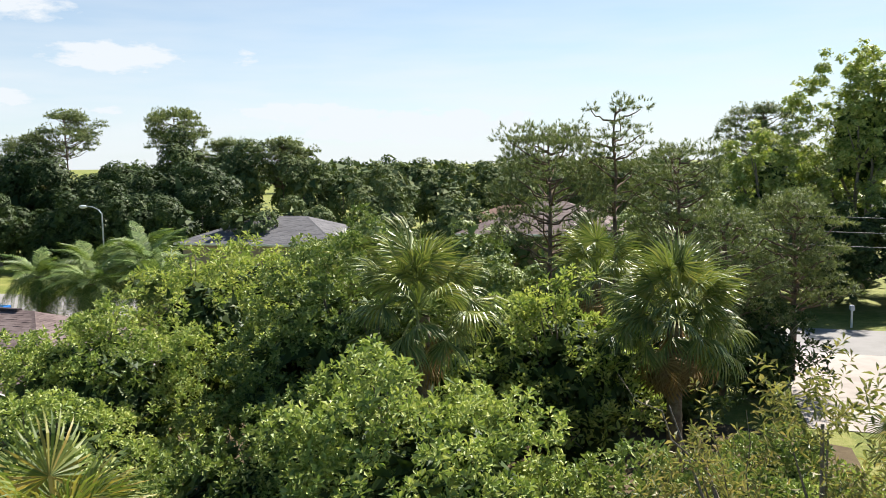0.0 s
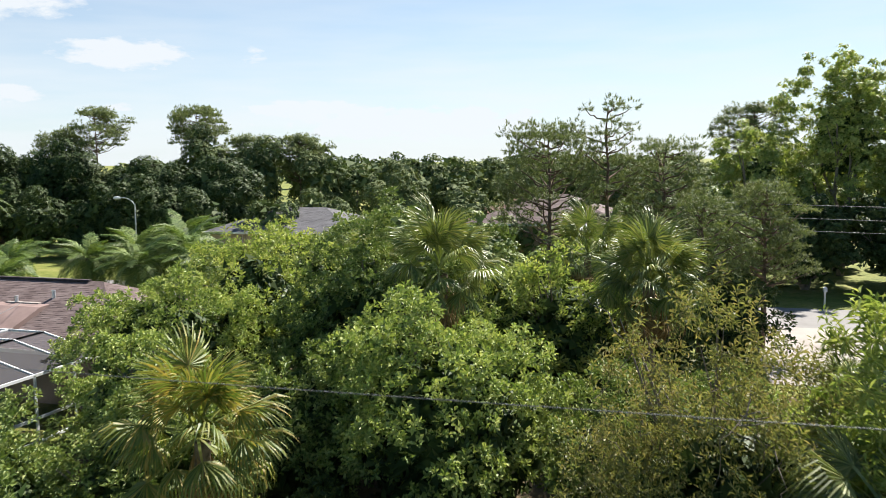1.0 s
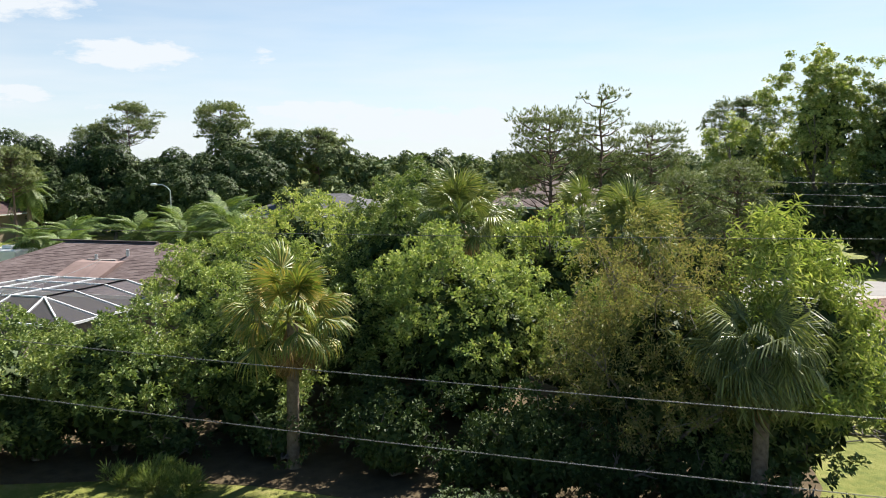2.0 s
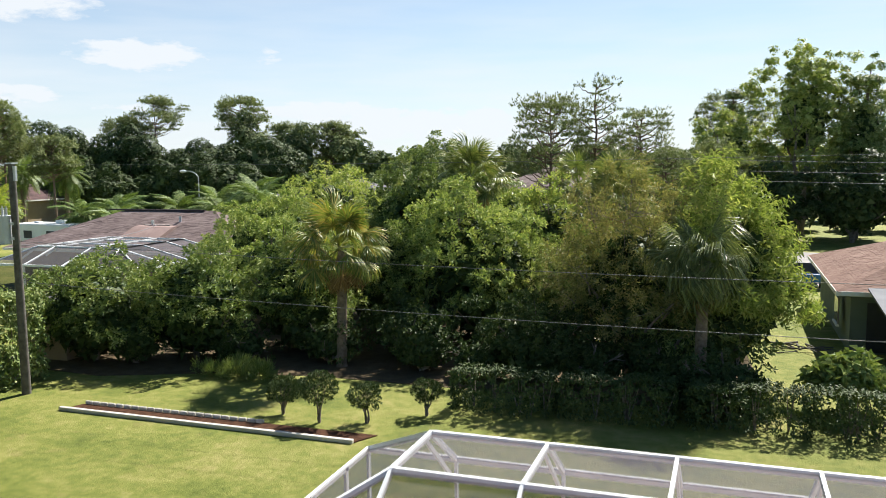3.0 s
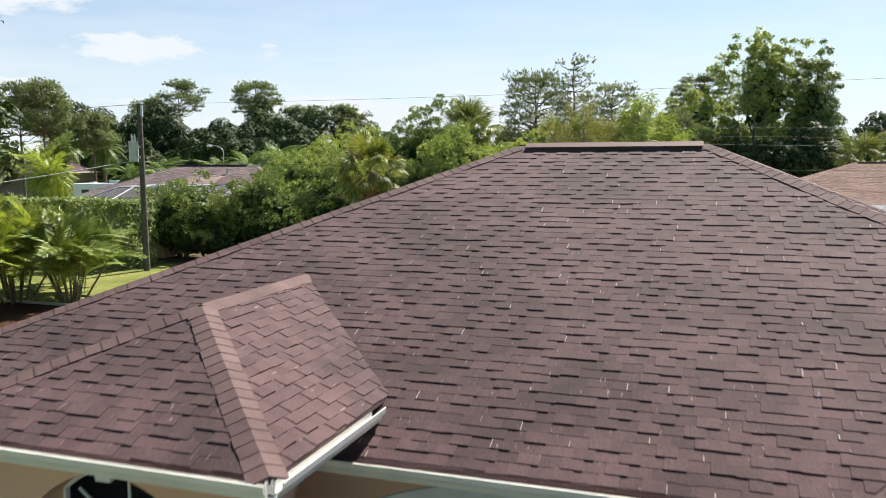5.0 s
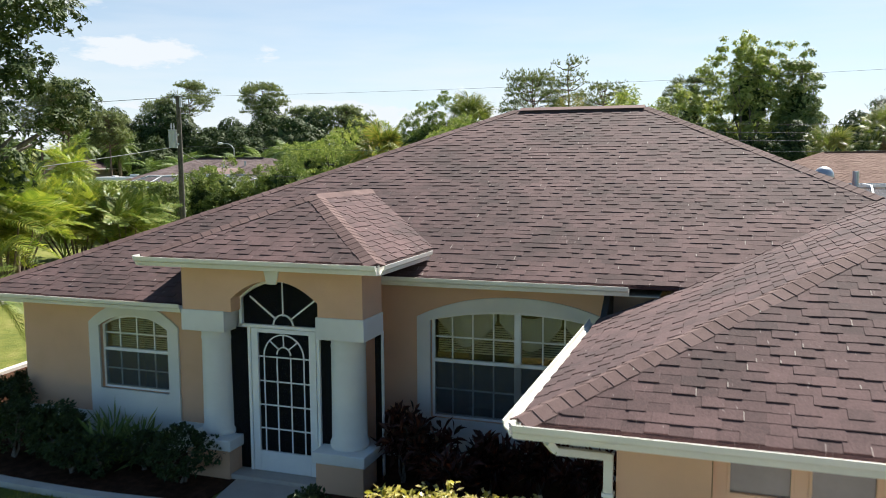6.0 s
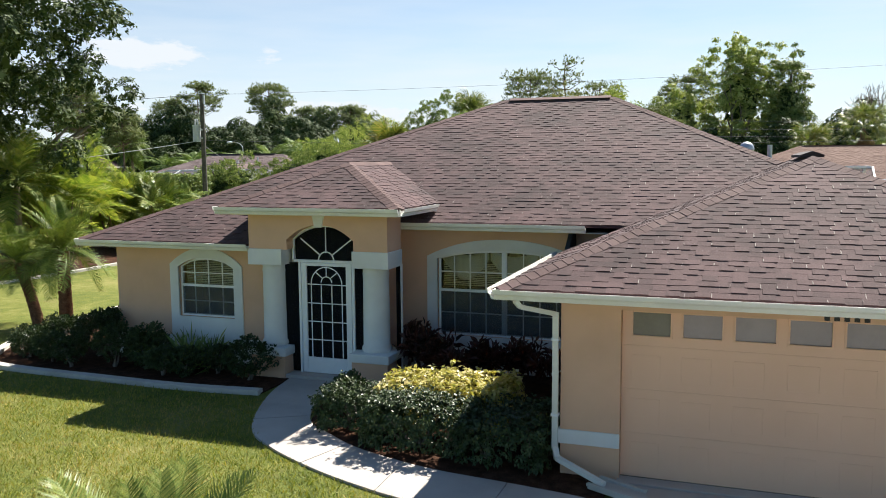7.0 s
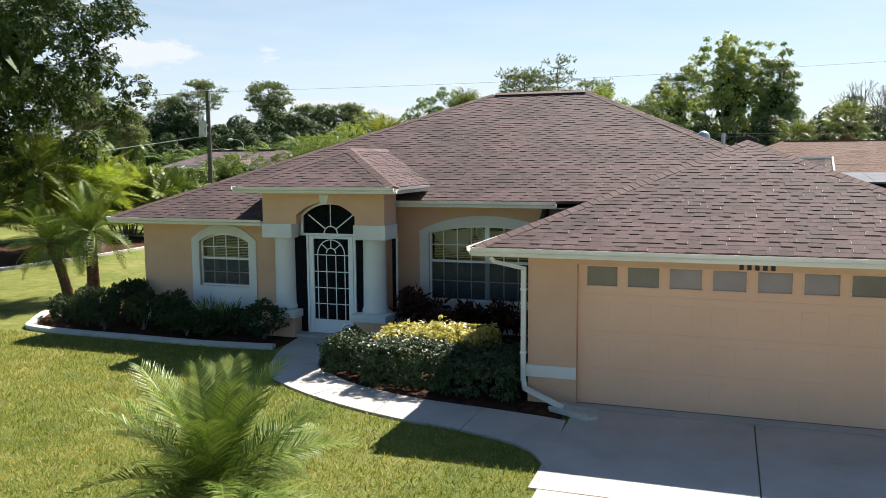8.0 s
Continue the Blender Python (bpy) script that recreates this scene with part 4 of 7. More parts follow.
def arch_ring(xa, xb, za, zs, zt, w, y0, y1, foot=None):
    """A frame of width w round an arched opening, outside the given line; foot: height of the lower bar (None: full ring)."""
    bm = bmesh.new()
    xs = np.linspace(xa, xb, 21)
    inner = [(xa, za)] + [(x, arc_z(x, xa, xb, zs, zt)) for x in xs] + [(xb, za)]
    xo = np.linspace(xa - w, xb + w, 21)
    outer = [(xa - w, za)] + [(x, arc_z(x, xa - w, xb + w, zs + w * 0.25, zt + w)) for x in xo] + [(xb + w, za)]
    for i in range(len(inner) - 1):
        prism(bm, [inner[i], outer[i], outer[i + 1], inner[i + 1]], y0, y1, axis="y")
    if foot is not None:
        box(bm, xa - w, xb + w, y0, y1, za - foot, za)
    bmesh.ops.remove_doubles(bm, verts=bm.verts[:], dist=1e-4)
    return bm


WLX = (-9.50, -8.17, 0.93, 1.96, 2.16)      # left window: x, x, sill, spring, top
WRX = (-4.11, -1.45, 0.70, 2.20, 2.39)      # wide window
part("wall", wall_with_arch(-11.07, -7.35, 0, 2.405, 3.78, 3.98, *WLX), M["stucco_peach"], house, "tan peach stucco front wall")
part("wall", wall_with_arch(-5.05, -0.55, 0, 2.80, 4.66, 4.86, *WRX), M["stucco_peach"], house, "tan peach stucco wall round the wide window")
part("wall", boxes((-11.07, -10.87, 3.98, 16.5, 0, 2.405)), M["stucco_peach"], house, "tan stucco side wall")
part("wall", boxes((-10.87, 5.6, 16.3, 16.5, 0, 2.405)), M["stucco_peach"], house, "tan stucco rear wall")
part("wall", boxes((5.4, 5.6, 0.2, 16.3, 0, 2.355)), M["stucco_peach"], house, "tan stucco garage side wall")
part("wall", boxes((-0.76, -0.56, 0.2, 4.66, 0, 2.355)), M["stucco_peach"], house, "tan stucco garage side wall")
# garage front: piers and lintel
for piece in ((-0.76, 0.0, 0.0, 0.2, 0, 2.355), (4.88, 5.6, 0.0, 0.2, 0, 2.355), (0.0, 4.88, 0.0, 0.2, 2.225, 2.355)):
    part("wall", boxes(piece), M["stucco_peach"], house, "peach stucco garage front")
part("band", boxes((-0.79, 0.005, -0.03, 0.0, 0.43, 0.62), (-0.79, -0.76, 0.0, 0.9, 0.43, 0.62), bevel=0.008), M["stucco_white"], house, "white stucco band")
# white dado under the windows
part("band", boxes((-11.09, -7.35, 3.755, 3.78, 0, 0.52), bevel=0.006), M["stucco_white"], house, "white stucco base band")
part("band", boxes((-4.95, -0.76, 4.635, 4.66, 0, 0.5), bevel=0.006), M["stucco_white"], house, "white stucco base band")
# closed rooms behind the windows; indoor darkness is put into the lining's near-black colour
part("room_lining", boxes((-10.8, -7.5, 6.4, 6.5, 0, 2.405), (-7.5, -7.36, 3.99, 6.4, 0, 2.405), (-10.8, -7.5, 3.99, 6.4, 2.36, 2.38), (-10.8, -7.5, 3.99, 6.4, 0, 0.02)), M["interior_shade"], house)
part("room_lining", boxes((-4.45, -0.6, 7.4, 7.5, 0, 2.75), (-4.46, -4.36, 4.87, 7.4, 0, 2.75), (-4.45, -0.6, 4.87, 7.4, 2.72, 2.75), (-4.45, -0.6, 4.87, 7.4, 0, 0.02)), M["interior_shade"], house)


def arched_window(name, X, y, cols, mullion, surround, label):
    """Arched sash window: surround, frame, meeting rail, bars, panes and a half-drawn blind."""
    xa, xb, za, zs, zt = X
    part("window_surround", arch_ring(xa, xb, za, zs, zt, surround, y - 0.035, y + 0.01, foot=0.42 if surround < 0.21 else 0.42), M["stucco_white"], house, "white stucco window surround")
    win = part("window", arch_ring(xa + 0.045, xb - 0.045, za + 0.05, zs, zt - 0.05, 0.05, y + 0.06, y + 0.12, foot=0.05), M["white_metal"], house, label)
    zm = za + (zt - za) * 0.52
    part("sash_rail", boxes((xa + 0.04, xb - 0.04, y + 0.05, y + 0.11, zm - 0.028, zm + 0.028), bevel=0.006), M["white_metal"], win)
    if mullion is not None:
        part("mullion", boxes((mullion - 0.05, mullion + 0.05, y + 0.05, y + 0.12, za + 0.04, arc_z(mullion, xa, xb, zs, zt) - 0.04), bevel=0.006), M["white_metal"], win)
    for x in cols:
        part("glazing_bar", boxes((x - 0.011, x + 0.011, y + 0.075, y + 0.098, za + 0.05, arc_z(x, xa, xb, zs, zt) - 0.04)), M["white_metal"], win)
    for z in (za + (zm - za) * 0.5, zm + (zt - zm) * 0.45):
        part("glazing_bar", boxes((xa + 0.045, xb - 0.045, y + 0.077, y + 0.096, z - 0.011, z + 0.011)), M["white_metal"], win)
    bm = bmesh.new()
    xs = np.linspace(xa + 0.03, xb - 0.03, 15)
    prism(bm, [(xa + 0.03, za + 0.03)] + [(xb - 0.03, za + 0.03)] + [(x, arc_z(x, xa, xb, zs, zt) - 0.03) for x in xs[::-1]], y + 0.084, y + 0.090, axis="y")
    g = part("pane", bm, M["window_glass"], win, "clear reflective window glass")
    g.visible_shadow = False
    bm = bmesh.new()
    bm.faces.new([bm.verts.new(p) for p in ((xa + 0.05, y + 0.045, za + 0.04), (xb - 0.05, y + 0.045, za + 0.04), (xb - 0.05, y + 0.045, zm - 0.02), (xa + 0.05, y + 0.045, zm - 0.02))])
    part("insect_screen", bm, M["window_screen"], win, "grey insect mesh over the lower sash")
    return win


arched_window("window", WLX, 3.78, [-9.1675, -8.835, -8.5025], None, 0.20, "arched white sash window with divided panes")
arched_window("window", WRX, 4.66, [-3.79, -3.47, -3.15, -2.41, -2.09, -1.77], -2.78, 0.21, "wide arched white window with divided panes")
blind = empty("window_blind", -8.835, 3.96, 1.5, "cream slatted blind drawn over the upper window", "blind")
slat = boxes((-0.64, 0.64, -0.012, 0.012, -0.003, 0.003))
slat_me = bpy.data.meshes.new("slat")
slat.to_mesh(slat_me)
slat.free()
slat_me.materials.append(M["blind_cream"])
for i in range(15):
    o = part("slat", slat_me, None, blind)
    o.matrix_basis = pose(0, 0.06, 0.06 + i * 0.036, 35, 0, 0)
drape = empty("window_drape", -2.7, 4.95, 1.5, "cream swagged drape behind the wide window", "curtain")
bm = bmesh.new()
for i in range(3):
    rows = [[bm.verts.new((-1.45 + i * 1.0 + 0.95 * u, 0.08 * math.sin(9 * u) + 0.12, 0.86 - (0.12 + 0.42 * v) * (1 - (2 * u - 1) ** 2 * 0.75) - 0.08 * v)) for u in np.linspace(0, 1, 18)] for v in np.linspace(0, 1, 6)]
    for r0, r1 in zip(rows[:-1], rows[1:]):
        for k in range(17):
            bm.faces.new((r0[k], r0[k + 1], r1[k + 1], r1[k]))
dr = part("swag", bm, M["blind_cream"], drape, smooth=True)
sol = dr.modifiers.new("thick", "SOLIDIFY")
sol.thickness = 0.006
blind2 = empty("window_blind", -2.7, 5.1, 1.5, "half-drawn cream slatted blind", "blind")
slat2 = boxes((-1.45, 1.45, -0.012, 0.012, -0.003, 0.003))
slat2_me = bpy.data.meshes.new("slat")
slat2.to_mesh(slat2_me)
slat2.free()
slat2_me.materials.append(M["blind_cream"])
for i in range(13):
    o = part("slat", slat2_me, None, blind2)
    o.matrix_basis = pose(0, 0.06, 0.12 + i * 0.036, 35, 0, 0)

# entry: walls above, bands, columns and plinths
AX = (-6.53, -5.16, 0.0, 2.66, 2.94)
bm = wall_with_arch(-7.34, -4.49, 2.47, 3.12, 3.06, 3.3, AX[0], AX[1], 2.47, 2.66, 2.94)
box(bm, -7.34, -7.12, 3.3, 4.75, 2.47, 3.12)
box(bm, -5.0, -4.49, 3.3, 3.70, 2.47, 3.12)
part("wall", bm, M["stucco_peach"], house, "peach stucco entry wall with an arched opening")
part("entry_ceiling", boxes((-7.1, -5.07, 3.32, 4.7, 3.0, 3.03)), M["stucco_white"], house)
part("entry_back_wall", boxes((-7.35, -6.5, 4.66, 4.86, 0, 3.0), (-5.3, -5.06, 4.66, 4.86, 0, 3.0), (-6.5, -5.3, 4.66, 4.86, 2.3, 3.0)), M["stucco_peach"], house)
part("entry_side_wall", boxes((-7.35, -7.15, 3.98, 4.66, 0, 2.47)), M["stucco_peach"], house)
part("entry_side_wall", boxes((-5.06, -4.95, 3.705, 4.655, 0, 3.2)), M["stucco_peach"], house)
part("front_door", boxes((-6.5, -5.3, 4.72, 4.78, 0.1, 2.3), (-6.35, -5.45, 4.69, 4.72, 1.2, 2.1), (-6.35, -5.45, 4.69, 4.72, 0.3, 1.0), bevel=0.01), M["stucco_white"], house, "white panelled front door")
part("keystone", prism(bmesh.new(), [(-5.92, 2.90), (-5.78, 2.90), (-5.73, 3.115), (-5.97, 3.115)], 3.025, 3.07, axis="y"), M["stucco_white"], house, "cream keystone")
for x0, x1, tx in ((-7.36, -6.64, -6.97), (-5.19, -4.47, -4.86)):
    part("band", boxes((x0, x1, 3.04, 3.76 if x0 < -7 else 3.71, 2.17, 2.475), bevel=0.008), M["stucco_white"], house, "white square capital band")
    bm = bmesh.new()
    prof = [(0.26, 0.60), (0.275, 0.63), (0.275, 0.68), (0.25, 0.72), (0.245, 1.2), (0.24, 2.0), (0.25, 2.04), (0.24, 2.08), (0.24, 2.17)]
    rings = [[bm.verts.new((tx + r * math.cos(a), 3.38 + r * math.sin(a), z)) for a in np.linspace(0, 2 * math.pi, 28, endpoint=False)] for r, z in prof]
    for r0, r1 in zip(rings[:-1], rings[1:]):
        for i in range(28):
            bm.faces.new((r0[i], r0[(i + 1) % 28], r1[(i + 1) % 28], r1[i]))
    part("column", bm, M["stucco_white"], house, "round white stucco column", smooth=True)
    part("plinth", boxes((tx - 0.36, tx + 0.36, 3.02, 3.74, 0.0, 0.44), bevel=0.01), M["stucco_peach"], house, "peach column plinth")
    part("plinth_cap", boxes((tx - 0.40, tx + 0.40, 2.98, 3.78, 0.44, 0.60), bevel=0.015), M["stucco_white"], house, "white plinth cap")
part("porch_floor", boxes((-7.3, -4.5, 3.05, 3.71, 0.0, 0.09), bevel=0.01), M["concrete"], house)

# screened front: transom with sunburst, screen door with arched grille, side screens
entry = empty("screen_door", -5.92, 3.33, 0.09, "white screen door with arched grille and sunburst transom", "door")


def e_part(name, bm, mat="white_metal", parent=entry, label=""):
    bmesh.ops.translate(bm, verts=bm.verts[:], vec=(5.99, -3.33, -0.09))
    return part(name, bm, M[mat], parent, label)


e_part("frame", boxes((-6.50, -6.45, 3.30, 3.37, 0.09, 2.215), (-5.39, -5.34, 3.30, 3.37, 0.09, 2.215), (-6.64, -5.20, 3.30, 3.37, 2.215, 2.265), bevel=0.006))
e_part("frame", arch_ring(-6.58, -5.26, 2.22, 2.64, 2.89, 0.045, 3.30, 3.35))
leaf = e_part("door_leaf", boxes((-6.44, -6.33, 3.30, 3.345, 0.1, 2.21), (-5.51, -5.40, 3.30, 3.345, 0.1, 2.21), (-6.33, -5.51, 3.30, 3.345, 2.15, 2.21), (-6.33, -5.51, 3.30, 3.345, 0.1, 0.40), bevel=0.006), label="white aluminium door leaf")
bm = bmesh.new()
for z in (0.74, 1.09, 1.44, 1.80):
    beam(bm, (-6.33, 3.318, z), (-5.51, 3.318, z), 0.012, 0.018)
for x in (-6.24, -6.03, -5.81, -5.60):
    beam(bm, (x, 3.318, 0.40), (x, 3.318, 1.81), 0.018, 0.012)
for r, zz in ((0.32, 1.81), (0.11, 1.84)):
    a = np.linspace(0, math.pi, 19)
    for p, q in zip(a[:-1], a[1:]):
        beam(bm, (-5.92 + r * math.cos(p), 3.318, zz + r * math.sin(p)), (-5.92 + r * math.cos(q), 3.318, zz + r * math.sin(q)), 0.014, 0.018)
for a in (45, 90, 135):
    c, d = math.cos(radians(a)), math.sin(radians(a))
    beam(bm, (-5.92 + 0.11 * c, 3.318, 1.84 + 0.11 * d), (-5.92 + 0.32 * c, 3.318, 1.81 + 0.32 * d), 0.014, 0.018)
e_part("grille", bm, parent=leaf, label="white arched door grille")
bm = bmesh.new()
for a in (42, 90, 138):
    c, s = math.cos(radians(a)), math.sin(radians(a))
    R = 0.62 if a != 90 else 0.64
    beam(bm, (-5.92 + 0.15 * c, 3.325, 2.25 + 0.15 * s), (-5.92 + R * 1.15 * c, 3.325, 2.25 + R * s * 1.0), 0.014, 0.022)
a = np.linspace(0, math.pi, 15)
for p, q in zip(a[:-1], a[1:]):
    beam(bm, (-5.92 + 0.16 * math.cos(p), 3.325, 2.25 + 0.17 * math.sin(p)), (-5.92 + 0.16 * math.cos(q), 3.325, 2.25 + 0.17 * math.sin(q)), 0.014, 0.022)
e_part("sunburst", bm, label="white sunburst bars")
bm = boxes((-6.335, -5.505, 3.334, 3.338, 0.39, 2.16))
e_part("mesh", bm, "porch_screen", leaf, "black insect mesh")
bm = bmesh.new()
xs = np.linspace(-6.57, -5.27, 13)
prism(bm, [(-6.57, 2.24), (-5.27, 2.24)] + [(x, arc_z(x, -6.58, -5.26, 2.64, 2.89)) for x in xs[::-1]], 3.345, 3.349, axis="y")
e_part("mesh", bm, "porch_screen", label="black insect mesh")
e_part("side_mesh", boxes((-6.90, -6.5, 3.34, 3.344, 0.1, 2.2), (-5.34, -4.95, 3.34, 3.344, 0.1, 2.2), (-4.56, -4.556, 3.45, 3.66, 0.1, 2.2)), "porch_screen", label="black insect mesh")
e_part("stile", boxes((-4.60, -4.53, 3.65, 3.70, 0.1, 2.2), (-6.92, -6.87, 3.31, 3.37, 0.5, 2.2), (-5.0, -4.95, 3.31, 3.37, 0.5, 2.2), bevel=0.004))

# garage door
gdoor = empty("garage_door", 0, 0.1, 0.03, "peach sectional garage door with a row of dark windows", "garage door")
secs = [(0.02, 0.6), (0.6015, 1.1735), (1.175, 1.7385), (1.74, 2.205)]
for i, (z0, z1) in enumerate(secs):
    if i < 3:
        bm = boxes((0.005, 4.875, 0.0, 0.045, z0, z1), bevel=0.002)
        for k in range(8):
            box(bm, 0.13 + k * 0.61, 0.48 + k * 0.61, -0.004, 0.01, z0 + 0.12, z1 - 0.12, bevel=0.003)
        part("section", bm, M["garage_peach"], gdoor)
    else:
        bm = boxes((0.005, 4.875, 0.0, 0.045, z0, 1.87), (0.005, 4.875, 0.0, 0.045, 2.165, z1))
        for k in range(9):
            xa = 0.005 if k == 0 else 0.595 + (k - 1) * 0.61
            xb = 0.14 if k == 0 else (4.875 if k == 8 else 0.75 + (k - 1) * 0.61)
            box(bm, xa, xb, 0.0, 0.045, 1.87, 2.165)
        top = part("section", bm, M["garage_peach"], gdoor)
        for k in range(8):
            x0 = 0.14 + k * 0.61
            pane = part("pane", boxes((x0, x0 + 0.455, 0.02, 0.026, 1.87, 2.165)), M["pane_reflection_grey"], top, "window pane with a grey reflection put into its colour")
            part("pane_frame", boxes((x0 - 0.025, x0, -0.012, 0.004, 1.845, 2.19), (x0 + 0.455, x0 + 0.48, -0.012, 0.004, 1.845, 2.19), (x0, x0 + 0.455, -0.012, 0.004, 1.845, 1.87), (x0, x0 + 0.455, -0.012, 0.004, 2.165, 2.19), bevel=0.003), M["garage_peach"], top)
part("bottom_seal", boxes((0.005, 4.875, -0.005, 0.05, 0.0, 0.022)), M["tyre"], gdoor)
number = empty("house_number", 2.32, -0.012, 2.29, "five dark bars of a wall-mounted number", "sign")
for i in range(5):
    part("bar", boxes((i * 0.105, i * 0.105 + 0.06, 0, 0.012, -0.06, 0.035), bevel=0.004), M["numeral_black"], number)
# downspout with elbows and splash block
spout = empty("downspout", -0.80, -0.05, 0, "white downspout with angled outlet at the garage corner", "downspout")
bm = bmesh.new()
for a, b in [((-0.45, -0.42, 2.36), (-0.40, -0.38, 2.28)), ((-0.40, -0.38, 2.28), (-0.02, 0.0, 2.14)), ((-0.02, 0.0, 2.16), (-0.02, 0.0, 0.36)), ((-0.02, 0.0, 0.38), (0.03, -0.1, 0.26)), ((0.03, -0.1, 0.27), (0.68, -0.38, 0.10))]:
    beam(bm, a, b, 0.075, 0.06)
part("pipe", bm, M["gutter_white"], spout, "white rectangular pipe")
for z in (0.8, 1.8):
    part("strap", boxes((-0.07, 0.03, -0.045, 0.045, z, z + 0.03)), M["white_metal"], spout)
splash = empty("splash_block", 0.06, -0.46, 0.03, "pale concrete splash block under the downspout", "splash block")
bm = bmesh.new()
prism(bm, [(-0.36, -0.14), (0.30, -0.17), (0.40, 0.0), (0.30, 0.17), (-0.36, 0.14)], 0, 0.045)
box(bm, -0.36, 0.3, -0.17, -0.12, 0.045, 0.08)
box(bm, -0.36, 0.3, 0.12, 0.17, 0.045, 0.08)
part("block", bm, M["concrete_kerb"], splash)
splash.matrix_world = pose(0.06, -0.46, 0.03, 0, 0, -24)

# ---- pool cage behind the house ----
cage = empty("pool_cage", 0, 0, 0, "white aluminium pool cage with grey insect mesh", "pool cage")
CX = [-10.6, -8.97, -7.14, -5.31, -3.48, -1.65, 0.18, 2.01, 3.84, 5.5]
CY0, CYA, CYB, CY1, CW, CT = 17.27, 18.8, 20.38, 21.6, 2.92, 3.77
CF = 2.86                                   # front rail on the rear eave


def c_beam(name, a, b, w=0.05, h=0.10):
    return part(name, beam(bmesh.new(), a, b, w, h), M["white_metal"], cage)


for i, x in enumerate(CX):
    c_beam("post", (x, CY1, 0), (x, CY1, CW), 0.05, 0.09)
    if 0 < i:
        c_beam("rafter", (x, CY0, CF), (x, CYA, CT))
        c_beam("rafter", (x, CYA, CT), (x, CYB, CT))
        c_beam("rafter", (x, CYB, CT), (x, CY1, CW))
        c_beam("brace", (x, CYB - 0.25, CT - 0.02), (x, CY1, CW - 0.42), 0.04, 0.07)
for y in (17.5, 18.2, 19.4, 20.7):
    c_beam("post", (CX[0], y, 0), (CX[0], y, CW), 0.05, 0.09)
for z, w in ((CW, 0.1), (1.5, 0.07), (0.05, 0.06)):
    c_beam("rail", (CX[0], CY1, z), (CX[-1], CY1, z), 0.05, w)
    c_beam("rail", (CX[0], CY0, min(z, CF)), (CX[0], CY1, z), 0.05, w)
c_beam("purlin", (CX[1], CYA, CT), (CX[-1], CYA, CT))
c_beam("purlin", (CX[1], CYB, CT), (CX[-1], CYB, CT))
c_beam("eave_rail", (CX[0], CY0, CF - 0.06), (CX[-1], CY0, CF - 0.06), 0.06, 0.16)
c_beam("hip_rafter", (CX[0], CY1, CW), (CX[1], CYB, CT))
c_beam("hip_rafter", (CX[0], CY0, CF), (CX[1], CYA, CT))


def mesh_sheet(pts, mat):
    bm = bmesh.new()
    a, b, c = (Vector(p) for p in pts[:3])
    n = (b - a).cross(c - a).normalized() * 0.004
    lo, hi = [bm.verts.new(Vector(p)) for p in pts], [bm.verts.new(Vector(p) + n) for p in pts]
    bm.faces.new(hi)
    part("mesh_panel", bm, M[mat], cage, "grey insect mesh")


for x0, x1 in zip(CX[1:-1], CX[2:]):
    mesh_sheet([(x0, CY0, CF), (x1, CY0, CF), (x1, CYA, CT), (x0, CYA, CT)], "cage_screen_sheen")
    mesh_sheet([(x0, CYA, CT), (x1, CYA, CT), (x1, CYB, CT), (x0, CYB, CT)], "cage_screen_sheen")
    mesh_sheet([(x0, CYB, CT), (x1, CYB, CT), (x1, CY1, CW), (x0, CY1, CW)], "cage_screen_sheen")
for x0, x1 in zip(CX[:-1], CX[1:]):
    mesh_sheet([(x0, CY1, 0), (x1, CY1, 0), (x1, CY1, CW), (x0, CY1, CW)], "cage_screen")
mesh_sheet([(CX[0], CY0, CF), (CX[0], CY1, CW), (CX[1], CYB, CT), (CX[1], CYA, CT)], "cage_screen_sheen")
mesh_sheet([(CX[0], CY0, CF), (CX[1], CYA, CT), (CX[1], CY0, CF)], "cage_screen_sheen")
mesh_sheet([(CX[0], CY1, CW), (CX[1], CY1, CW), (CX[1], CYB, CT)], "cage_screen_sheen")
mesh_sheet([(CX[0], CY0, 0), (CX[0], CY1, 0), (CX[0], CY1, CW), (CX[0], CY0, CF)], "cage_screen")
flat("patio", [(-10.6, 16.5), (5.5, 16.5), (5.5, 21.7), (-10.6, 21.7)], -0.05, 0.04, "concrete", "pale concrete pool patio", "patio")


def garden_chair(x, y, turn):
    ch = empty("garden_chair", 0, 0, 0, "slatted grey garden armchair on the patio", "chair")
    for i in range(5):
        part("back_slat", boxes((-0.26 + i * 0.105, -0.17 + i * 0.105, -0.012, 0.012, 0, 0.75), bevel=0.004), M["chair_grey"], ch).matrix_basis = pose(0, 0.25, 0.34, -22, 0, 0)
    part("seat", boxes((-0.27, 0.27, -0.27, 0.27, 0.34, 0.37), bevel=0.008), M["chair_grey"], ch)
    for sx in (-0.3, 0.3):
        part("armrest", boxes((sx - 0.06, sx + 0.06, -0.35, 0.3, 0.56, 0.585), bevel=0.006), M["chair_grey"], ch)
        for sy in (-0.28, 0.26):
            part("leg", boxes((sx - 0.025, sx + 0.025, sy - 0.03, sy + 0.03, 0, 0.56), bevel=0.004), M["chair_grey"], ch)
    ch.matrix_world = pose(x, y, 0.04, 0, 0, turn)


garden_chair(-9.6, 20.4, 200)
garden_chair(-8.7, 20.7, 170)

# ---- vegetation ----


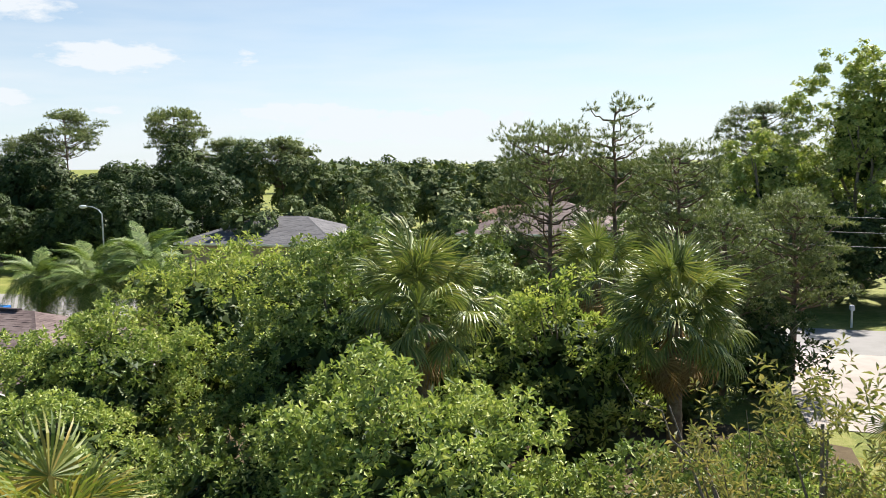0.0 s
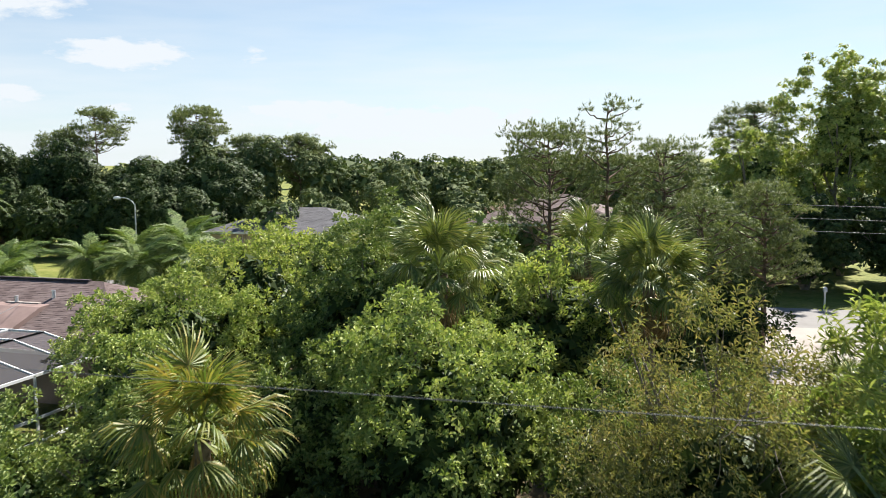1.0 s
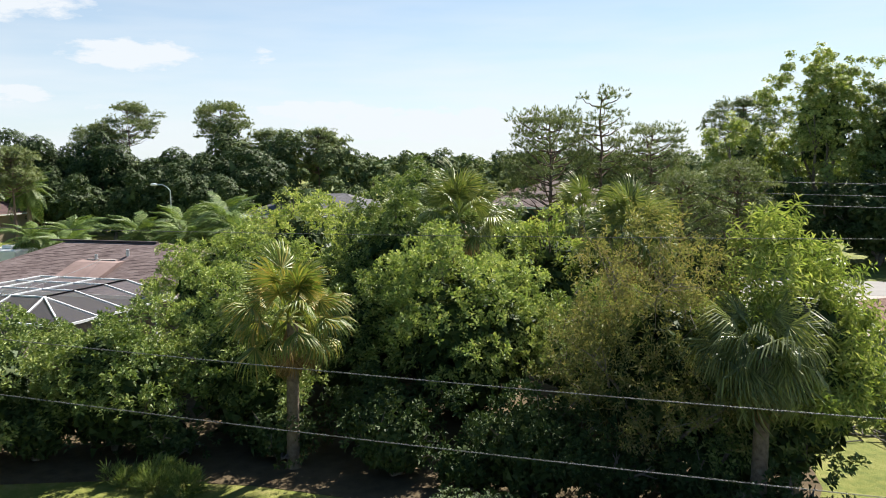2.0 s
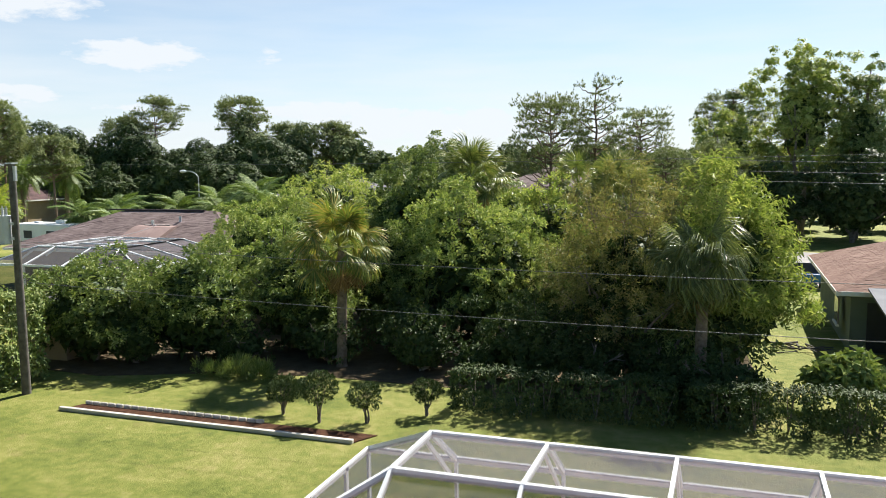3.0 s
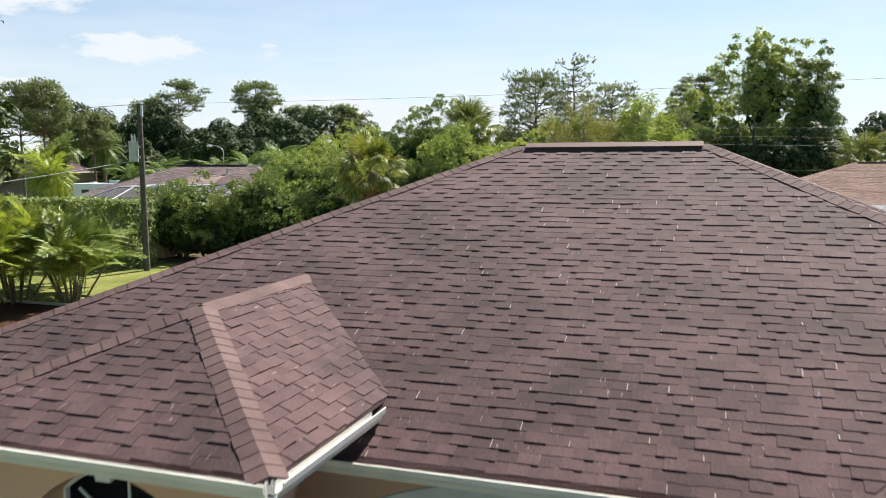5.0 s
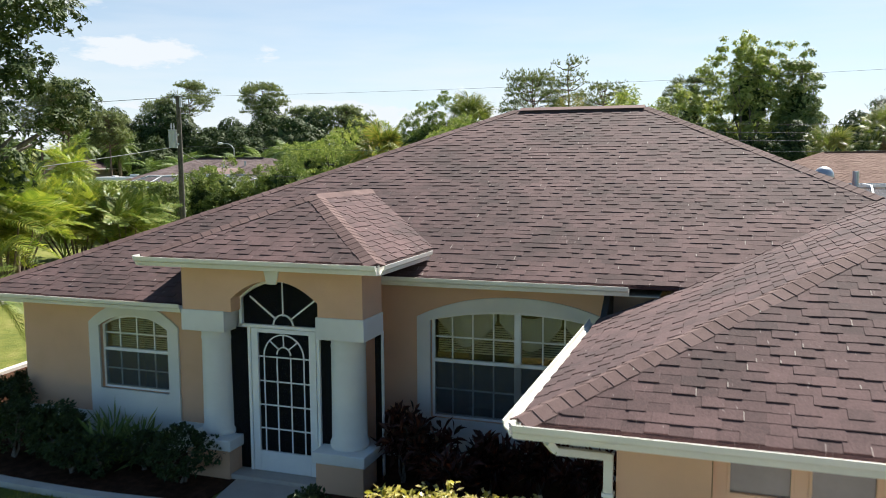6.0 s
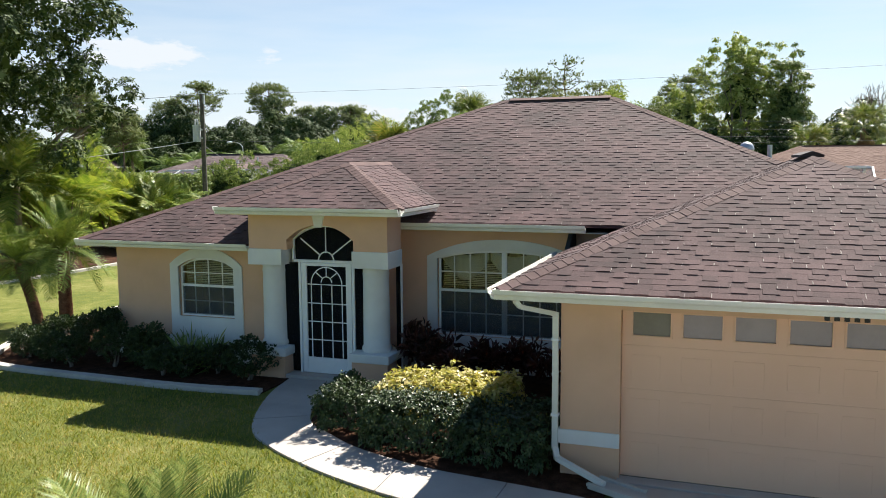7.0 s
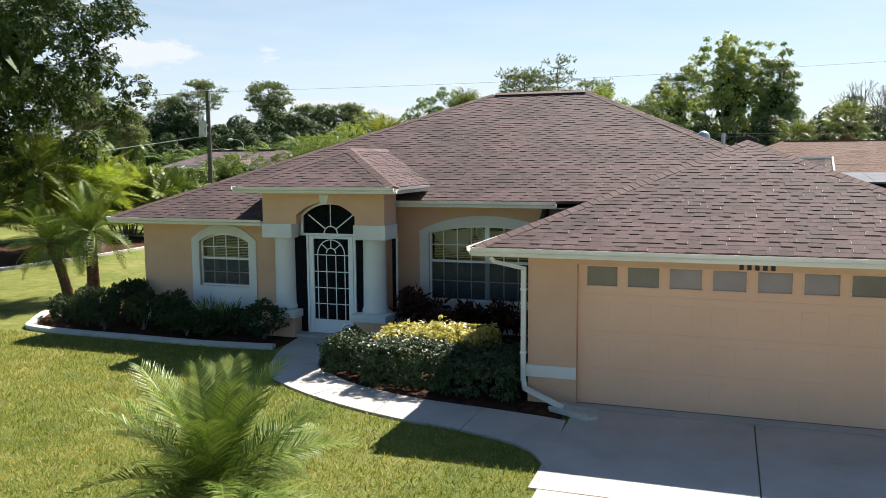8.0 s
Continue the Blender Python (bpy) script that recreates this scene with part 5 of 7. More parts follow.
def broadleaf(name, x, y, zc, size, mat, seed, label, category="tree", leaf=(0.13, 0.06), leaves=9, density=14, lobes=16, trunk=0.12, stems=5, bark="bark_grey",
              group="", rise=(10, 75), inner=0.35, shell=(0.80, 1.10), spread=0.62, small=(0.30, 0.48), z0=0.0, up=0.7, low=-0.35, bare=0, shoot=0.0, tuft=None, cover=0.8, plain=False, core=0.74, under=-0.3):
    """A tree or bush: stems and limbs that carry an uneven crown of leafy sprigs. zc: height of the crown's centre; size: its half sizes."""
    rg = np.random.default_rng(seed)
    root = empty(name, x, y, z0, label, category, group)
    L = tufts_for(rg, size, tuft, cover, under) if tuft else lobes_for(rg, size, lobes, spread, small)
    L = [(c + (0, 0, zc - z0), r) for c, r in L if zc - z0 + c[2] > -0.1]
    P, N = on_lobes(rg, L, density, shell, low)
    if inner and not tuft:
        P2, N2 = on_lobes(rg, L[:1] + L[1::2], density * inner, (0.45, 0.75), -1)
        P, N = np.concatenate([P, P2]), np.concatenate([N, N2])
    keep = P[:, 2] > 0.08
    P, N = P[keep], N[keep]
    ax = N + np.array([0, 0, up]) + rg.normal(0, 0.35, N.shape)
    ax /= np.linalg.norm(ax, axis=1, keepdims=True)
    if shoot:
        ln = rg.uniform(0.25, 1.0, len(P)) ** 1.5 * shoot
        steps = (0.15, 0.6, 1.0)
        P = np.concatenate([P + ax * (ln * s)[:, None] + rg.normal(0, 0.07 * shoot, P.shape) for s in steps])
        ax = np.concatenate([ax + rg.normal(0, 0.22, ax.shape) for s in steps])
        ax /= np.linalg.norm(ax, axis=1, keepdims=True)
        keep = P[:, 2] > 0.05
        P, ax = P[keep], ax[keep]
    V, F = scatter_leaves(P, N, rg, leaves, leaf[0], leaf[1], 0.34, 0.45, plain) if plain else scatter_sprigs(P, ax, rg, leaves, leaf[0], leaf[1], rise=rise)
    part("crown", mesh_np("crown", V, [F], M[mat]), None, root)
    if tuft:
        # close-set large leaves inside the crown; its inner shade is put into their dark colour
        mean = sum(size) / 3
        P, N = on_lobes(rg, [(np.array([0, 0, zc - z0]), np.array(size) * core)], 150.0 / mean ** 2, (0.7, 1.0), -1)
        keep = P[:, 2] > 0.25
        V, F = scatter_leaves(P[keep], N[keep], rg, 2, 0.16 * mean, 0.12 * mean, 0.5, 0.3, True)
        part("inner_leaves", mesh_np("inner_leaves", V, [F], M["leaf_dark"]), None, root, "inner foliage with the crown's shade put into its dark colour")
    targets = [c for c, r in L[1:]]
    order = rg.permutation(len(targets))[:stems]
    paths = limbs_to(rg, (0, 0, -0.05), [targets[i] for i in order], trunk, wob=trunk * 0.6)
    for i in order:
        for k in range(2):
            t = targets[i]
            e = t + rg.normal(0, 1, 3) * min(size) * 0.14
            paths.append((np.linspace(t * 0.75 + np.array([0, 0, 0.1]), e, 4), np.linspace(trunk * 0.3, trunk * 0.08, 4)))
    for k in range(bare):
        t = targets[rg.integers(len(targets))]
        e = t * 1.0 + rg.normal(0, 1, 3) * np.array(size) * 0.2
        paths.append((np.linspace(t, e, 5) + rg.normal(0, 0.05, (5, 3)), np.linspace(trunk * 0.12, 0.005, 5)))
    tv, tf = tube_arrays(paths, 6)
    part("trunk", mesh_np("trunk", tv, [tf], M[bark], True), None, root)
    return root


def fan_leaf(seed, fold=0.35, droop=0.5, segs=36, blade=0.88, petiole=1.0, width=0.036):
    """A fan palm leaf: petiole along +x, then a folded fan of drooping segments."""
    rg = np.random.default_rng(seed)
    V, Q, T = [], [], []

    def quad(a, b, c, d):
        n = len(V)
        V.extend([a, b, c, d])
        Q.append([n, n + 1, n + 2, n + 3])
    k = 5
    px = np.linspace(0, petiole, k)
    pz = -0.10 * (px / petiole) ** 2 * petiole
    for i in range(k - 1):
        w0, w1 = 0.03 - 0.012 * i / k, 0.03 - 0.012 * (i + 1) / k
        quad((px[i], -w0, pz[i]), (px[i + 1], -w1, pz[i + 1]), (px[i + 1], w1, pz[i + 1]), (px[i], w0, pz[i]))
    hub = np.array([petiole, 0, pz[-1]])
    for i in range(segs):
        s = i / (segs - 1) * 2 - 1
        a = s * radians(128)
        L = blade * (1.0 - 0.28 * abs(s)) * rg.uniform(0.88, 1.08)
        d = np.array([math.cos(a), math.sin(a), -fold * abs(math.sin(a)) - 0.12])
        d /= np.linalg.norm(d)
        side = np.array([-math.sin(a), math.cos(a), 0]) * width * 0.5
        tilt = np.array([0, 0, width * 0.35 * (1 if i % 2 else -1)])
        m = hub + d * L * 0.55
        dd = droop * rg.uniform(0.6, 1.4)
        d2 = d + np.array([0, 0, -dd])
        d2 /= np.linalg.norm(d2)
        e = m + d2 * L * 0.28
        d3 = d2 + np.array([0, 0, -dd * 0.9])
        d3 /= np.linalg.norm(d3)
        tip = e + d3 * L * 0.22
        n = len(V)
        V.extend([hub + side * 0.25, hub - side * 0.25, m - side - tilt, m + side + tilt, e - side * 0.6, e + side * 0.6, tip])
        Q.extend([[n, n + 1, n + 2, n + 3], [n + 3, n + 2, n + 4, n + 5]])
        T.append([n + 5, n + 4, n + 6])
    return np.array(V), np.array(Q), np.array(T)


def feather_leaf(seed, length=2.2, arch=0.55, pairs=38, leaflet=0.42, width=0.026, vee=0.35, hang=0.25):
    """A feather palm leaf along +x, arched downwards, with two rows of leaflets."""
    rg = np.random.default_rng(seed)
    s = np.linspace(0, 1, 12)
    rx, rz = length * s * (1 - 0.18 * arch * s), -arch * length * 0.55 * s ** 2.2
    V, Q, T = [], [], []
    for i in range(11):
        w0, w1 = 0.022 * (1 - 0.8 * s[i]), 0.022 * (1 - 0.8 * s[i + 1])
        n = len(V)
        V.extend([(rx[i], -w0, rz[i]), (rx[i + 1], -w1, rz[i + 1]), (rx[i + 1], w1, rz[i + 1]), (rx[i], w0, rz[i])])
        Q.append([n, n + 1, n + 2, n + 3])
    for k in range(pairs):
        t = 0.14 + 0.86 * k / (pairs - 1)
        p = np.array([np.interp(t, s, rx), 0, np.interp(t, s, rz)])
        q = np.array([np.interp(min(t + 0.03, 1), s, rx), 0, np.interp(min(t + 0.03, 1), s, rz)])
        f = q - p
        f = f / np.linalg.norm(f) if np.linalg.norm(f) > 1e-6 else np.array([1.0, 0, -0.5])
        ll = leaflet * (0.35 + 1.1 * math.sin(math.pi * min(1, 0.12 + 0.85 * t))) * rg.uniform(0.85, 1.1) / 1.25
        for sg in (-1, 1):
            d = f * (0.55 + 0.5 * t) + np.array([0, sg, vee + rg.normal(0, 0.12)])
            d /= np.linalg.norm(d)
            m = p + d * ll * 0.55
            d2 = d + np.array([0, 0, -hang * rg.uniform(0.6, 1.6)])
            d2 /= np.linalg.norm(d2)
            tip = m + d2 * ll * 0.5
            w = f * width * 0.5
            n = len(V)
            V.extend([p - w * 0.6, p + w * 0.6, m + w, m - w, tip])
            Q.append([n, n + 1, n + 2, n + 3])
            T.append([n + 3, n + 2, n + 4])
    return np.array(V), np.array(Q), np.array(T)


FAN = {m: [mesh_np("frond", v, [q, t], M[m]) for v, q, t in (fan_leaf(s, f, d) for s, f, d in ((1, 0.35, 0.5), (2, 0.5, 0.75), (3, 0.65, 1.0)))] for m in ("leaf_palm", "leaf_palm_gold", "leaf_dead")}
WEEP = [mesh_np("frond", v, [q, t], M["leaf_silver"]) for v, q, t in (fan_leaf(s, 0.8, 2.8, 40, 1.25, 0.8, 0.03) for s in (4, 5, 6))]


def place_frond(me, root, base, az, el, roll, scale, label=""):
    o = part("frond", me, None, root, label)
    o.matrix_basis = Matrix.LocRotScale(Vector(base), (Euler((0, 0, az)).to_matrix() @ Euler((0, -el, 0)).to_matrix() @ Euler((roll, 0, 0)).to_matrix()).to_quaternion(), Vector((scale,) * 3))
    return o


def ringed_trunk(height, r0, r1, lean=(0, 0), rings=14, boots=0.0, seed=0, bend=0.0):
    """A palm trunk with leaf-scar rings."""
    rg = np.random.default_rng(seed)
    k = rings * 2 + 1
    s = np.linspace(0, 1, k)
    pts = np.stack([lean[0] * s ** (1 + bend), lean[1] * s ** (1 + bend), height * s - 0.05], -1)
    rad = (r0 + (r1 - r0) * s) * (1 + 0.07 * (np.arange(k) % 2)) * rg.uniform(0.97, 1.03, k)
    rad[0] *= 1.25
    return tube_arrays([(pts, rad)], 12)


def fan_palm(x, y, crown_z, reach, seed, label, live=30, dead=9, mats=("leaf_palm", "leaf_dead"), weep=False, trunk_r=0.17, group="", shag=0):
    """A cabbage palm: ringed trunk, a round head of fan leaves and a skirt of dry ones."""
    rg = np.random.default_rng(seed)
    root = empty("fan_palm", x, y, 0, label, "palm tree", group)
    tv, tf = ringed_trunk(crown_z, trunk_r * 1.15, trunk_r, (rg.normal(0, 0.08), rg.normal(0, 0.08)), 16, seed=seed)
    part("trunk", mesh_np("trunk", tv, [tf], M["palm_trunk"], True), None, root)
    sc = reach / 1.75
    live = int(live * 1.2)
    for i in range(live):
        u = (i + 0.5) / live
        el = radians((58 if weep else 84) - (115 if weep else 104) * u ** 0.95 + rg.normal(0, 8))
        kind = 0 if el > 0.6 else (1 if el > -0.1 else 2)
        me = (WEEP if weep else FAN[mats[0]])[kind]
        place_frond(me, root, (0, 0, crown_z + 0.25 * (1 - u)), i * 2.39996 + rg.normal(0, 0.2), el, rg.normal(0, 0.25), sc * rg.uniform(0.78, 1.12))
    for i in range(dead):
        place_frond(FAN[mats[1]][2], root, (0, 0, crown_z - 0.1), i * 2.39996 + rg.uniform(0, 6), radians(rg.uniform(-78, -38)), rg.normal(0, 0.4), sc * rg.uniform(0.7, 0.95), "dry brown hanging frond")
    return root


FEATHER = {}


def feather_set(key, mat, arches=(0.35, 0.7, 1.05), **kw):
    FEATHER[key] = [mesh_np("frond", v, [q, t], M[mat]) for v, q, t in (feather_leaf(10 + i, arch=a, **kw) for i, a in enumerate(arches))]


feather_set("queen", "leaf_queen", (0.9, 1.3, 1.7), length=2.6, leaflet=0.7, width=0.045, vee=0.0, hang=1.5, pairs=44)
feather_set("royal", "leaf_feather", length=2.2, leaflet=0.52, width=0.055, vee=0.15, hang=0.9, pairs=36)
feather_set("date", "leaf_feather", length=1.25, leaflet=0.3, width=0.014, vee=0.35, hang=0.35, pairs=58)
feather_set("areca", "leaf_areca", length=1.7, leaflet=0.5, width=0.045, vee=0.4, hang=0.6, pairs=24)
feather_set("green_areca", "leaf_feather", length=1.7, leaflet=0.52, width=0.062, vee=0.35, hang=0.7, pairs=24)


def feather_palm(x, y, crown_z, reach, key, seed, label, count=16, trunk_r=0.10, lean=(0, 0), bark="palm_trunk", top=78, low=-25, name="feather_palm", group="", bend=0.0):
    """A feather palm: trunk and arching fronds."""
    rg = np.random.default_rng(seed)
    root = empty(name, x, y, 0, label, "palm tree", group)
    tv, tf = ringed_trunk(crown_z, trunk_r * 1.2, trunk_r, lean, 12, seed=seed, bend=bend)
    part("trunk", mesh_np("trunk", tv, [tf], M[bark], True), None, root)
    base_len = {"queen": 2.6, "royal": 2.2, "date": 1.25, "areca": 1.7, "green_areca": 1.7}[key]
    for i in range(count):
        u = (i + 0.5) / count
        el = radians(top + (low - top) * u + rg.normal(0, 6))
        place_frond(FEATHER[key][min(2, int(u * 3))], root, (lean[0], lean[1], crown_z - 0.05), i * 2.39996 + rg.normal(0, 0.2), el, rg.normal(0, 0.3), reach / base_len * rg.uniform(0.88, 1.1))
    return root


def clump_palm(x, y, height, key, seed, label, stems=7, spread=0.7, fr=6):
    """A clumping palm: several thin canes, each with a few fronds."""
    rg = np.random.default_rng(seed)
    root = empty("clump_palm", x, y, 0, label, "palm tree")
    base_len = 1.7
    paths = []
    for s in range(stems):
        a, r = s * 2.4 + rg.uniform(0, 1), spread * math.sqrt((s + 0.5) / stems)
        h = height * rg.uniform(0.35, 0.62)
        bx, by = r * 0.5 * math.cos(a), r * 0.5 * math.sin(a)
        tx, ty = r * 1.5 * math.cos(a), r * 1.5 * math.sin(a)
        paths.append((np.stack([np.linspace(bx, tx, 5), np.linspace(by, ty, 5), np.linspace(-0.05, h, 5)], -1), np.linspace(0.045, 0.03, 5)))
        for i in range(fr):
            el = radians(80 - 75 * i / fr + rg.normal(0, 8))
            place_frond(FEATHER[key][min(2, i // 2)], root, (tx, ty, h), a + (i - fr / 2) * 1.1 + rg.normal(0, 0.3), el, rg.normal(0, 0.4), (height * 0.48) / base_len * rg.uniform(0.85, 1.15))
    for p in paths:
        tv, tf = tube_arrays([p], 7)
        part("cane", mesh_np("cane", tv, [tf], M["palm_trunk"], True), None, root)
    return root


def pine(x, y, h, seed, label, crown=0.55, reach=3.0, tufts=44, needles=15, length=0.25, width=0.032, limbs=19, group="pines", sparse=1.0, lean=(0, 0), trunk_r=0.2, flat=0.95, pad=0.31):
    """A slash pine: bare trunk, open limbs and clumps of long needles at their ends."""
    rg = np.random.default_rng(seed)
    root = empty("pine_tree", x, y, 0, label, "pine tree", group)
    k = 9
    s = np.linspace(0, 1, k)
    tp = np.stack([lean[0] * s + rg.normal(0, 0.10, k) * s, lean[1] * s + rg.normal(0, 0.10, k) * s, h * 0.96 * s], -1)
    paths = [(tp, trunk_r * (1 - 0.82 * s))]
    C = []
    half, zc = h * crown * 0.5, h * (1 - crown * 0.5)
    count = int(limbs * 2.7)
    lobe = rg.uniform(0, 6.28, 4)
    for i in range(count):
        v = 1 - 1.75 * (i + rg.uniform(0, 1)) / count
        a = i * 2.39996 + rg.normal(0, 0.25)
        w = math.sqrt(1 - v * v)
        k = rg.uniform(0.5, 1.0) * (1 + 0.22 * math.sin(2 * a + lobe[0]) + 0.16 * math.sin(3 * a + 4 * v + lobe[1]))
        if rg.random() > sparse:
            continue
        r = (reach * pad * 0.75 + 0.16) * rg.uniform(0.75, 1.25)
        axis = np.array([np.interp(zc + v * half, tp[:, 2], tp[:, 0]), np.interp(zc + v * half, tp[:, 2], tp[:, 1]), 0])
        c = axis + np.array([math.cos(a) * w * reach * k, math.sin(a) * w * reach * k, min(zc + v * half * (0.75 + 0.25 * k), h - r * 0.8)])
        C.append((c, r))
        z = max(h * (1 - crown) * 0.9, min(c[2] - 0.45 * w * reach * k, h * 0.93))
        b = np.array([np.interp(z, tp[:, 2], tp[:, 0]), np.interp(z, tp[:, 2], tp[:, 1]), z])
        q = np.linspace(0, 1, 6)[:, None]
        m = (b + c) / 2 + np.array([0, 0, -0.1 * w * reach])
        p = (1 - q) ** 2 * b + 2 * q * (1 - q) * m + q ** 2 * c
        p[1:-1] += rg.normal(0, 0.06, (4, 3))
        paths.append((p, np.linspace(trunk_r * 0.3, 0.018, 6)))
    C.append((tp[-1] - (0, 0, 0.3), reach * 0.14 + 0.2))
    P, A = [], []
    for c, r in C:
        n = max(4, int(tufts * 1.0 * (r / 0.9) ** 2))
        d = rg.normal(size=(n, 3))
        d /= np.linalg.norm(d, axis=1, keepdims=True)
        d[:, 2] = np.abs(d[:, 2]) * 0.6 + d[:, 2] * 0.4
        P.append(c + d * np.array([r, r, r * flat]) * rg.uniform(0.6, 1.0, (n, 1)))
        ax = d + np.array([0, 0, 0.55])
        A.append(ax / np.linalg.norm(ax, axis=1, keepdims=True))
    P, A = np.concatenate(P), np.concatenate(A)
    R = frames_from(A, rg)
    az, el = rg.uniform(0, 6.28, needles), np.radians(rg.uniform(-15, 85, needles))
    d = np.stack([np.cos(az) * np.cos(el), np.sin(az) * np.cos(el), np.sin(el)], -1) * length * rg.uniform(0.7, 1.1, (needles, 1))
    sd = np.stack([-np.sin(az), np.cos(az), 0 * az], -1) * width / 2
    T = np.stack([-sd, sd, d], 1).reshape(-1, 3)
    V = (np.einsum("nij,vj->nvi", R, T) * rg.uniform(0.8, 1.2, (len(P), 1, 1)) + P[:, None]).reshape(-1, 3)
    part("crown", mesh_np("crown", V, [np.arange(len(V)).reshape(-1, 3)], M["leaf_needle"]), None, root)
    tv, tf = tube_arrays(paths, 6)
    part("trunk", mesh_np("trunk", tv, [tf], M["bark_pine"], True), None, root)
    return root


def hedge(name, x0, x1, y0, y1, h, mat, seed, label, leaf=(0.07, 0.035), density=60, leaves=8, z0=0.0, base=0.1, category="hedge"):
    """A clipped hedge: a leafy block with an uneven top, on short stems."""
    rg = np.random.default_rng(seed)
    cx, cy = (x0 + x1) / 2, (y0 + y1) / 2
    root = empty(name, cx, cy, z0, label, category)
    a, b = (x1 - x0) / 2, (y1 - y0) / 2
    P, N = [], []
    for n, (u, v) in (((0, 0, 1), (a, b)), ((0, -1, 0.15), (a, h / 2)), ((0, 1, 0.15), (a, h / 2)), ((-1, 0, 0.15), (b, h / 2)), ((1, 0, 0.15), (b, h / 2))):
        m = int(4 * u * v * density)
        s, t = rg.uniform(-u, u, m), rg.uniform(-v, v, m)
        if n[2] == 1:
            p = np.stack([s, t, np.full(m, h)], -1)
        elif n[1]:
            p = np.stack([s, np.full(m, n[1] * b), t + h / 2], -1)
        else:
            p = np.stack([np.full(m, n[0] * a), s, t + h / 2], -1)
        P.append(p)
        N.append(np.tile(np.array(n, float), (m, 1)))
    P, N = np.concatenate(P), np.concatenate(N)
    wob = 0.5 + 0.5 * np.sin(P[:, 0] * 2.1 + seed) * np.cos(P[:, 0] * 0.83 + seed * 2.0) + 0.3 * np.sin(P[:, 1] * 3 + P[:, 2] * 2.5)
    P += N * (wob * 0.16 - 0.12 + rg.normal(0, 0.06, len(P)))[:, None]
    keep = P[:, 2] > base
    P, N = P[keep], N[keep]
    V, F = scatter_leaves(P, N, rg, leaves, leaf[0] * 1.15, leaf[1] * 1.2, 0.5, 0.4)
    part("foliage", mesh_np("foliage", V, [F], M[mat]), None, root)
    paths = []
    for k in range(max(3, int((x1 - x0) * 1.6))):
        sx, sy = rg.uniform(-a * 0.9, a * 0.9), rg.uniform(-b * 0.4, b * 0.4)
        for q in range(3):
            paths.append((np.stack([np.linspace(sx, sx + rg.normal(0, 0.25), 4), np.linspace(sy, sy + rg.normal(0, 0.18), 4), np.linspace(-0.03, h * rg.uniform(0.7, 0.92), 4)], -1), np.linspace(0.03, 0.01, 4)))
    tv, tf = tube_arrays(paths, 5)
    tagged(part("woody_base", mesh_np("woody_base", tv, [tf], M["bark_grey"], True), None, root), kind="stuff")
    return root


def paddle_leaf(length, width, arch):
    """A broad banana-like blade on a stalk along +x."""
    V, Q = [], []
    s = np.linspace(0, 1, 12)
    for i, t in enumerate(s):
        w = 0.02 if t < 0.35 else width * math.sin(math.pi * min(1, (t - 0.33) / 0.67)) ** 0.6 * 0.5 + 0.01
        z = -arch * length * t ** 2.5
        x = length * t * (1 - 0.15 * arch * t)
        V.extend([(x, -w, z + w * 0.35), (x, 0, z), (x, w, z + w * 0.35)])
    for i in range(11):
        for k in range(2):
            a = i * 3 + k
            Q.append([a, a + 1, a + 4, a + 3])
    return np.array(V), np.array(Q)


PADDLE = [mesh_np("leaf", *[(v, [q]) for v, q in [paddle_leaf(1.9, 0.42, a)]][0], M["leaf_feather"], True) for a in (0.12, 0.35, 0.6)]


def paddle_plant(x, y, scale, seed, label, count=9, name="bird_of_paradise_plant"):
    rg = np.random.default_rng(seed)
    root = empty(name, x, y, 0, label, "plant")
    for i in range(count):
        o = place_frond(PADDLE[i % 3], root, (rg.normal(0, 0.08), rg.normal(0, 0.08), 0), i * 2.4 + rg.normal(0, 0.3), radians(rg.uniform(52, 86)), rg.normal(0, 0.6), scale * rg.uniform(0.75, 1.1))
        o.name = "leaf"
    return root


# thicket behind the back lawn, nearest first


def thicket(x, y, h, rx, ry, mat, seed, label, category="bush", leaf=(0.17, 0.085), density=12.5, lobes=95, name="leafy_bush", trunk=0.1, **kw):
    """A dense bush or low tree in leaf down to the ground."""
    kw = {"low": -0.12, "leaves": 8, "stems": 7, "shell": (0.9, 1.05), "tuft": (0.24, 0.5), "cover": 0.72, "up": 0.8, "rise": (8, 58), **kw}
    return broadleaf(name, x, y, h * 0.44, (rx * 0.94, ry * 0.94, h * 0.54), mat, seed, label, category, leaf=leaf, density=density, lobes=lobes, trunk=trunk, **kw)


thicket(-15.1, 43.2, 6.5, 3.4, 3.1, "leaf_bright", 101, "large bright green rounded bush in the thicket")
thicket(-28.9, 35.0, 4.3, 2.6, 2.2, "leaf_mid", 102, "glossy green bush beside the utility pole", group="thicket bushes")
thicket(-25.2, 36.6, 4.5, 2.8, 2.3, "leaf_mid", 103, "glossy green bush at the lawn's edge", group="thicket bushes")
thicket(-21.6, 39.0, 4.8, 2.8, 2.3, "leaf_mid", 104, "dense dark green bush in the thicket", group="thicket bushes")
thicket(-25.2, 43.8, 5.2, 3.3, 2.6, "leaf_bright", 105, "bright green bush behind the front row", group="thicket bushes")
thicket(-19.6, 48.8, 8.4, 4.2, 3.4, "leaf_mid", 106, "tall dense green tree in the thicket", "tree", name="thicket_tree", trunk=0.16)
thicket(-28.4, 48.6, 6.2, 3.9, 3.2, "leaf_bright", 107, "bright green tree beside the brown roof", "tree")
thicket(-13.9, 54.9, 6.4, 3.1, 2.6, "leaf_yellowgreen", 108, "yellow-green bush in the thicket", leaf=(0.24, 0.105), density=5.4, tuft=(0.4, 0.7))
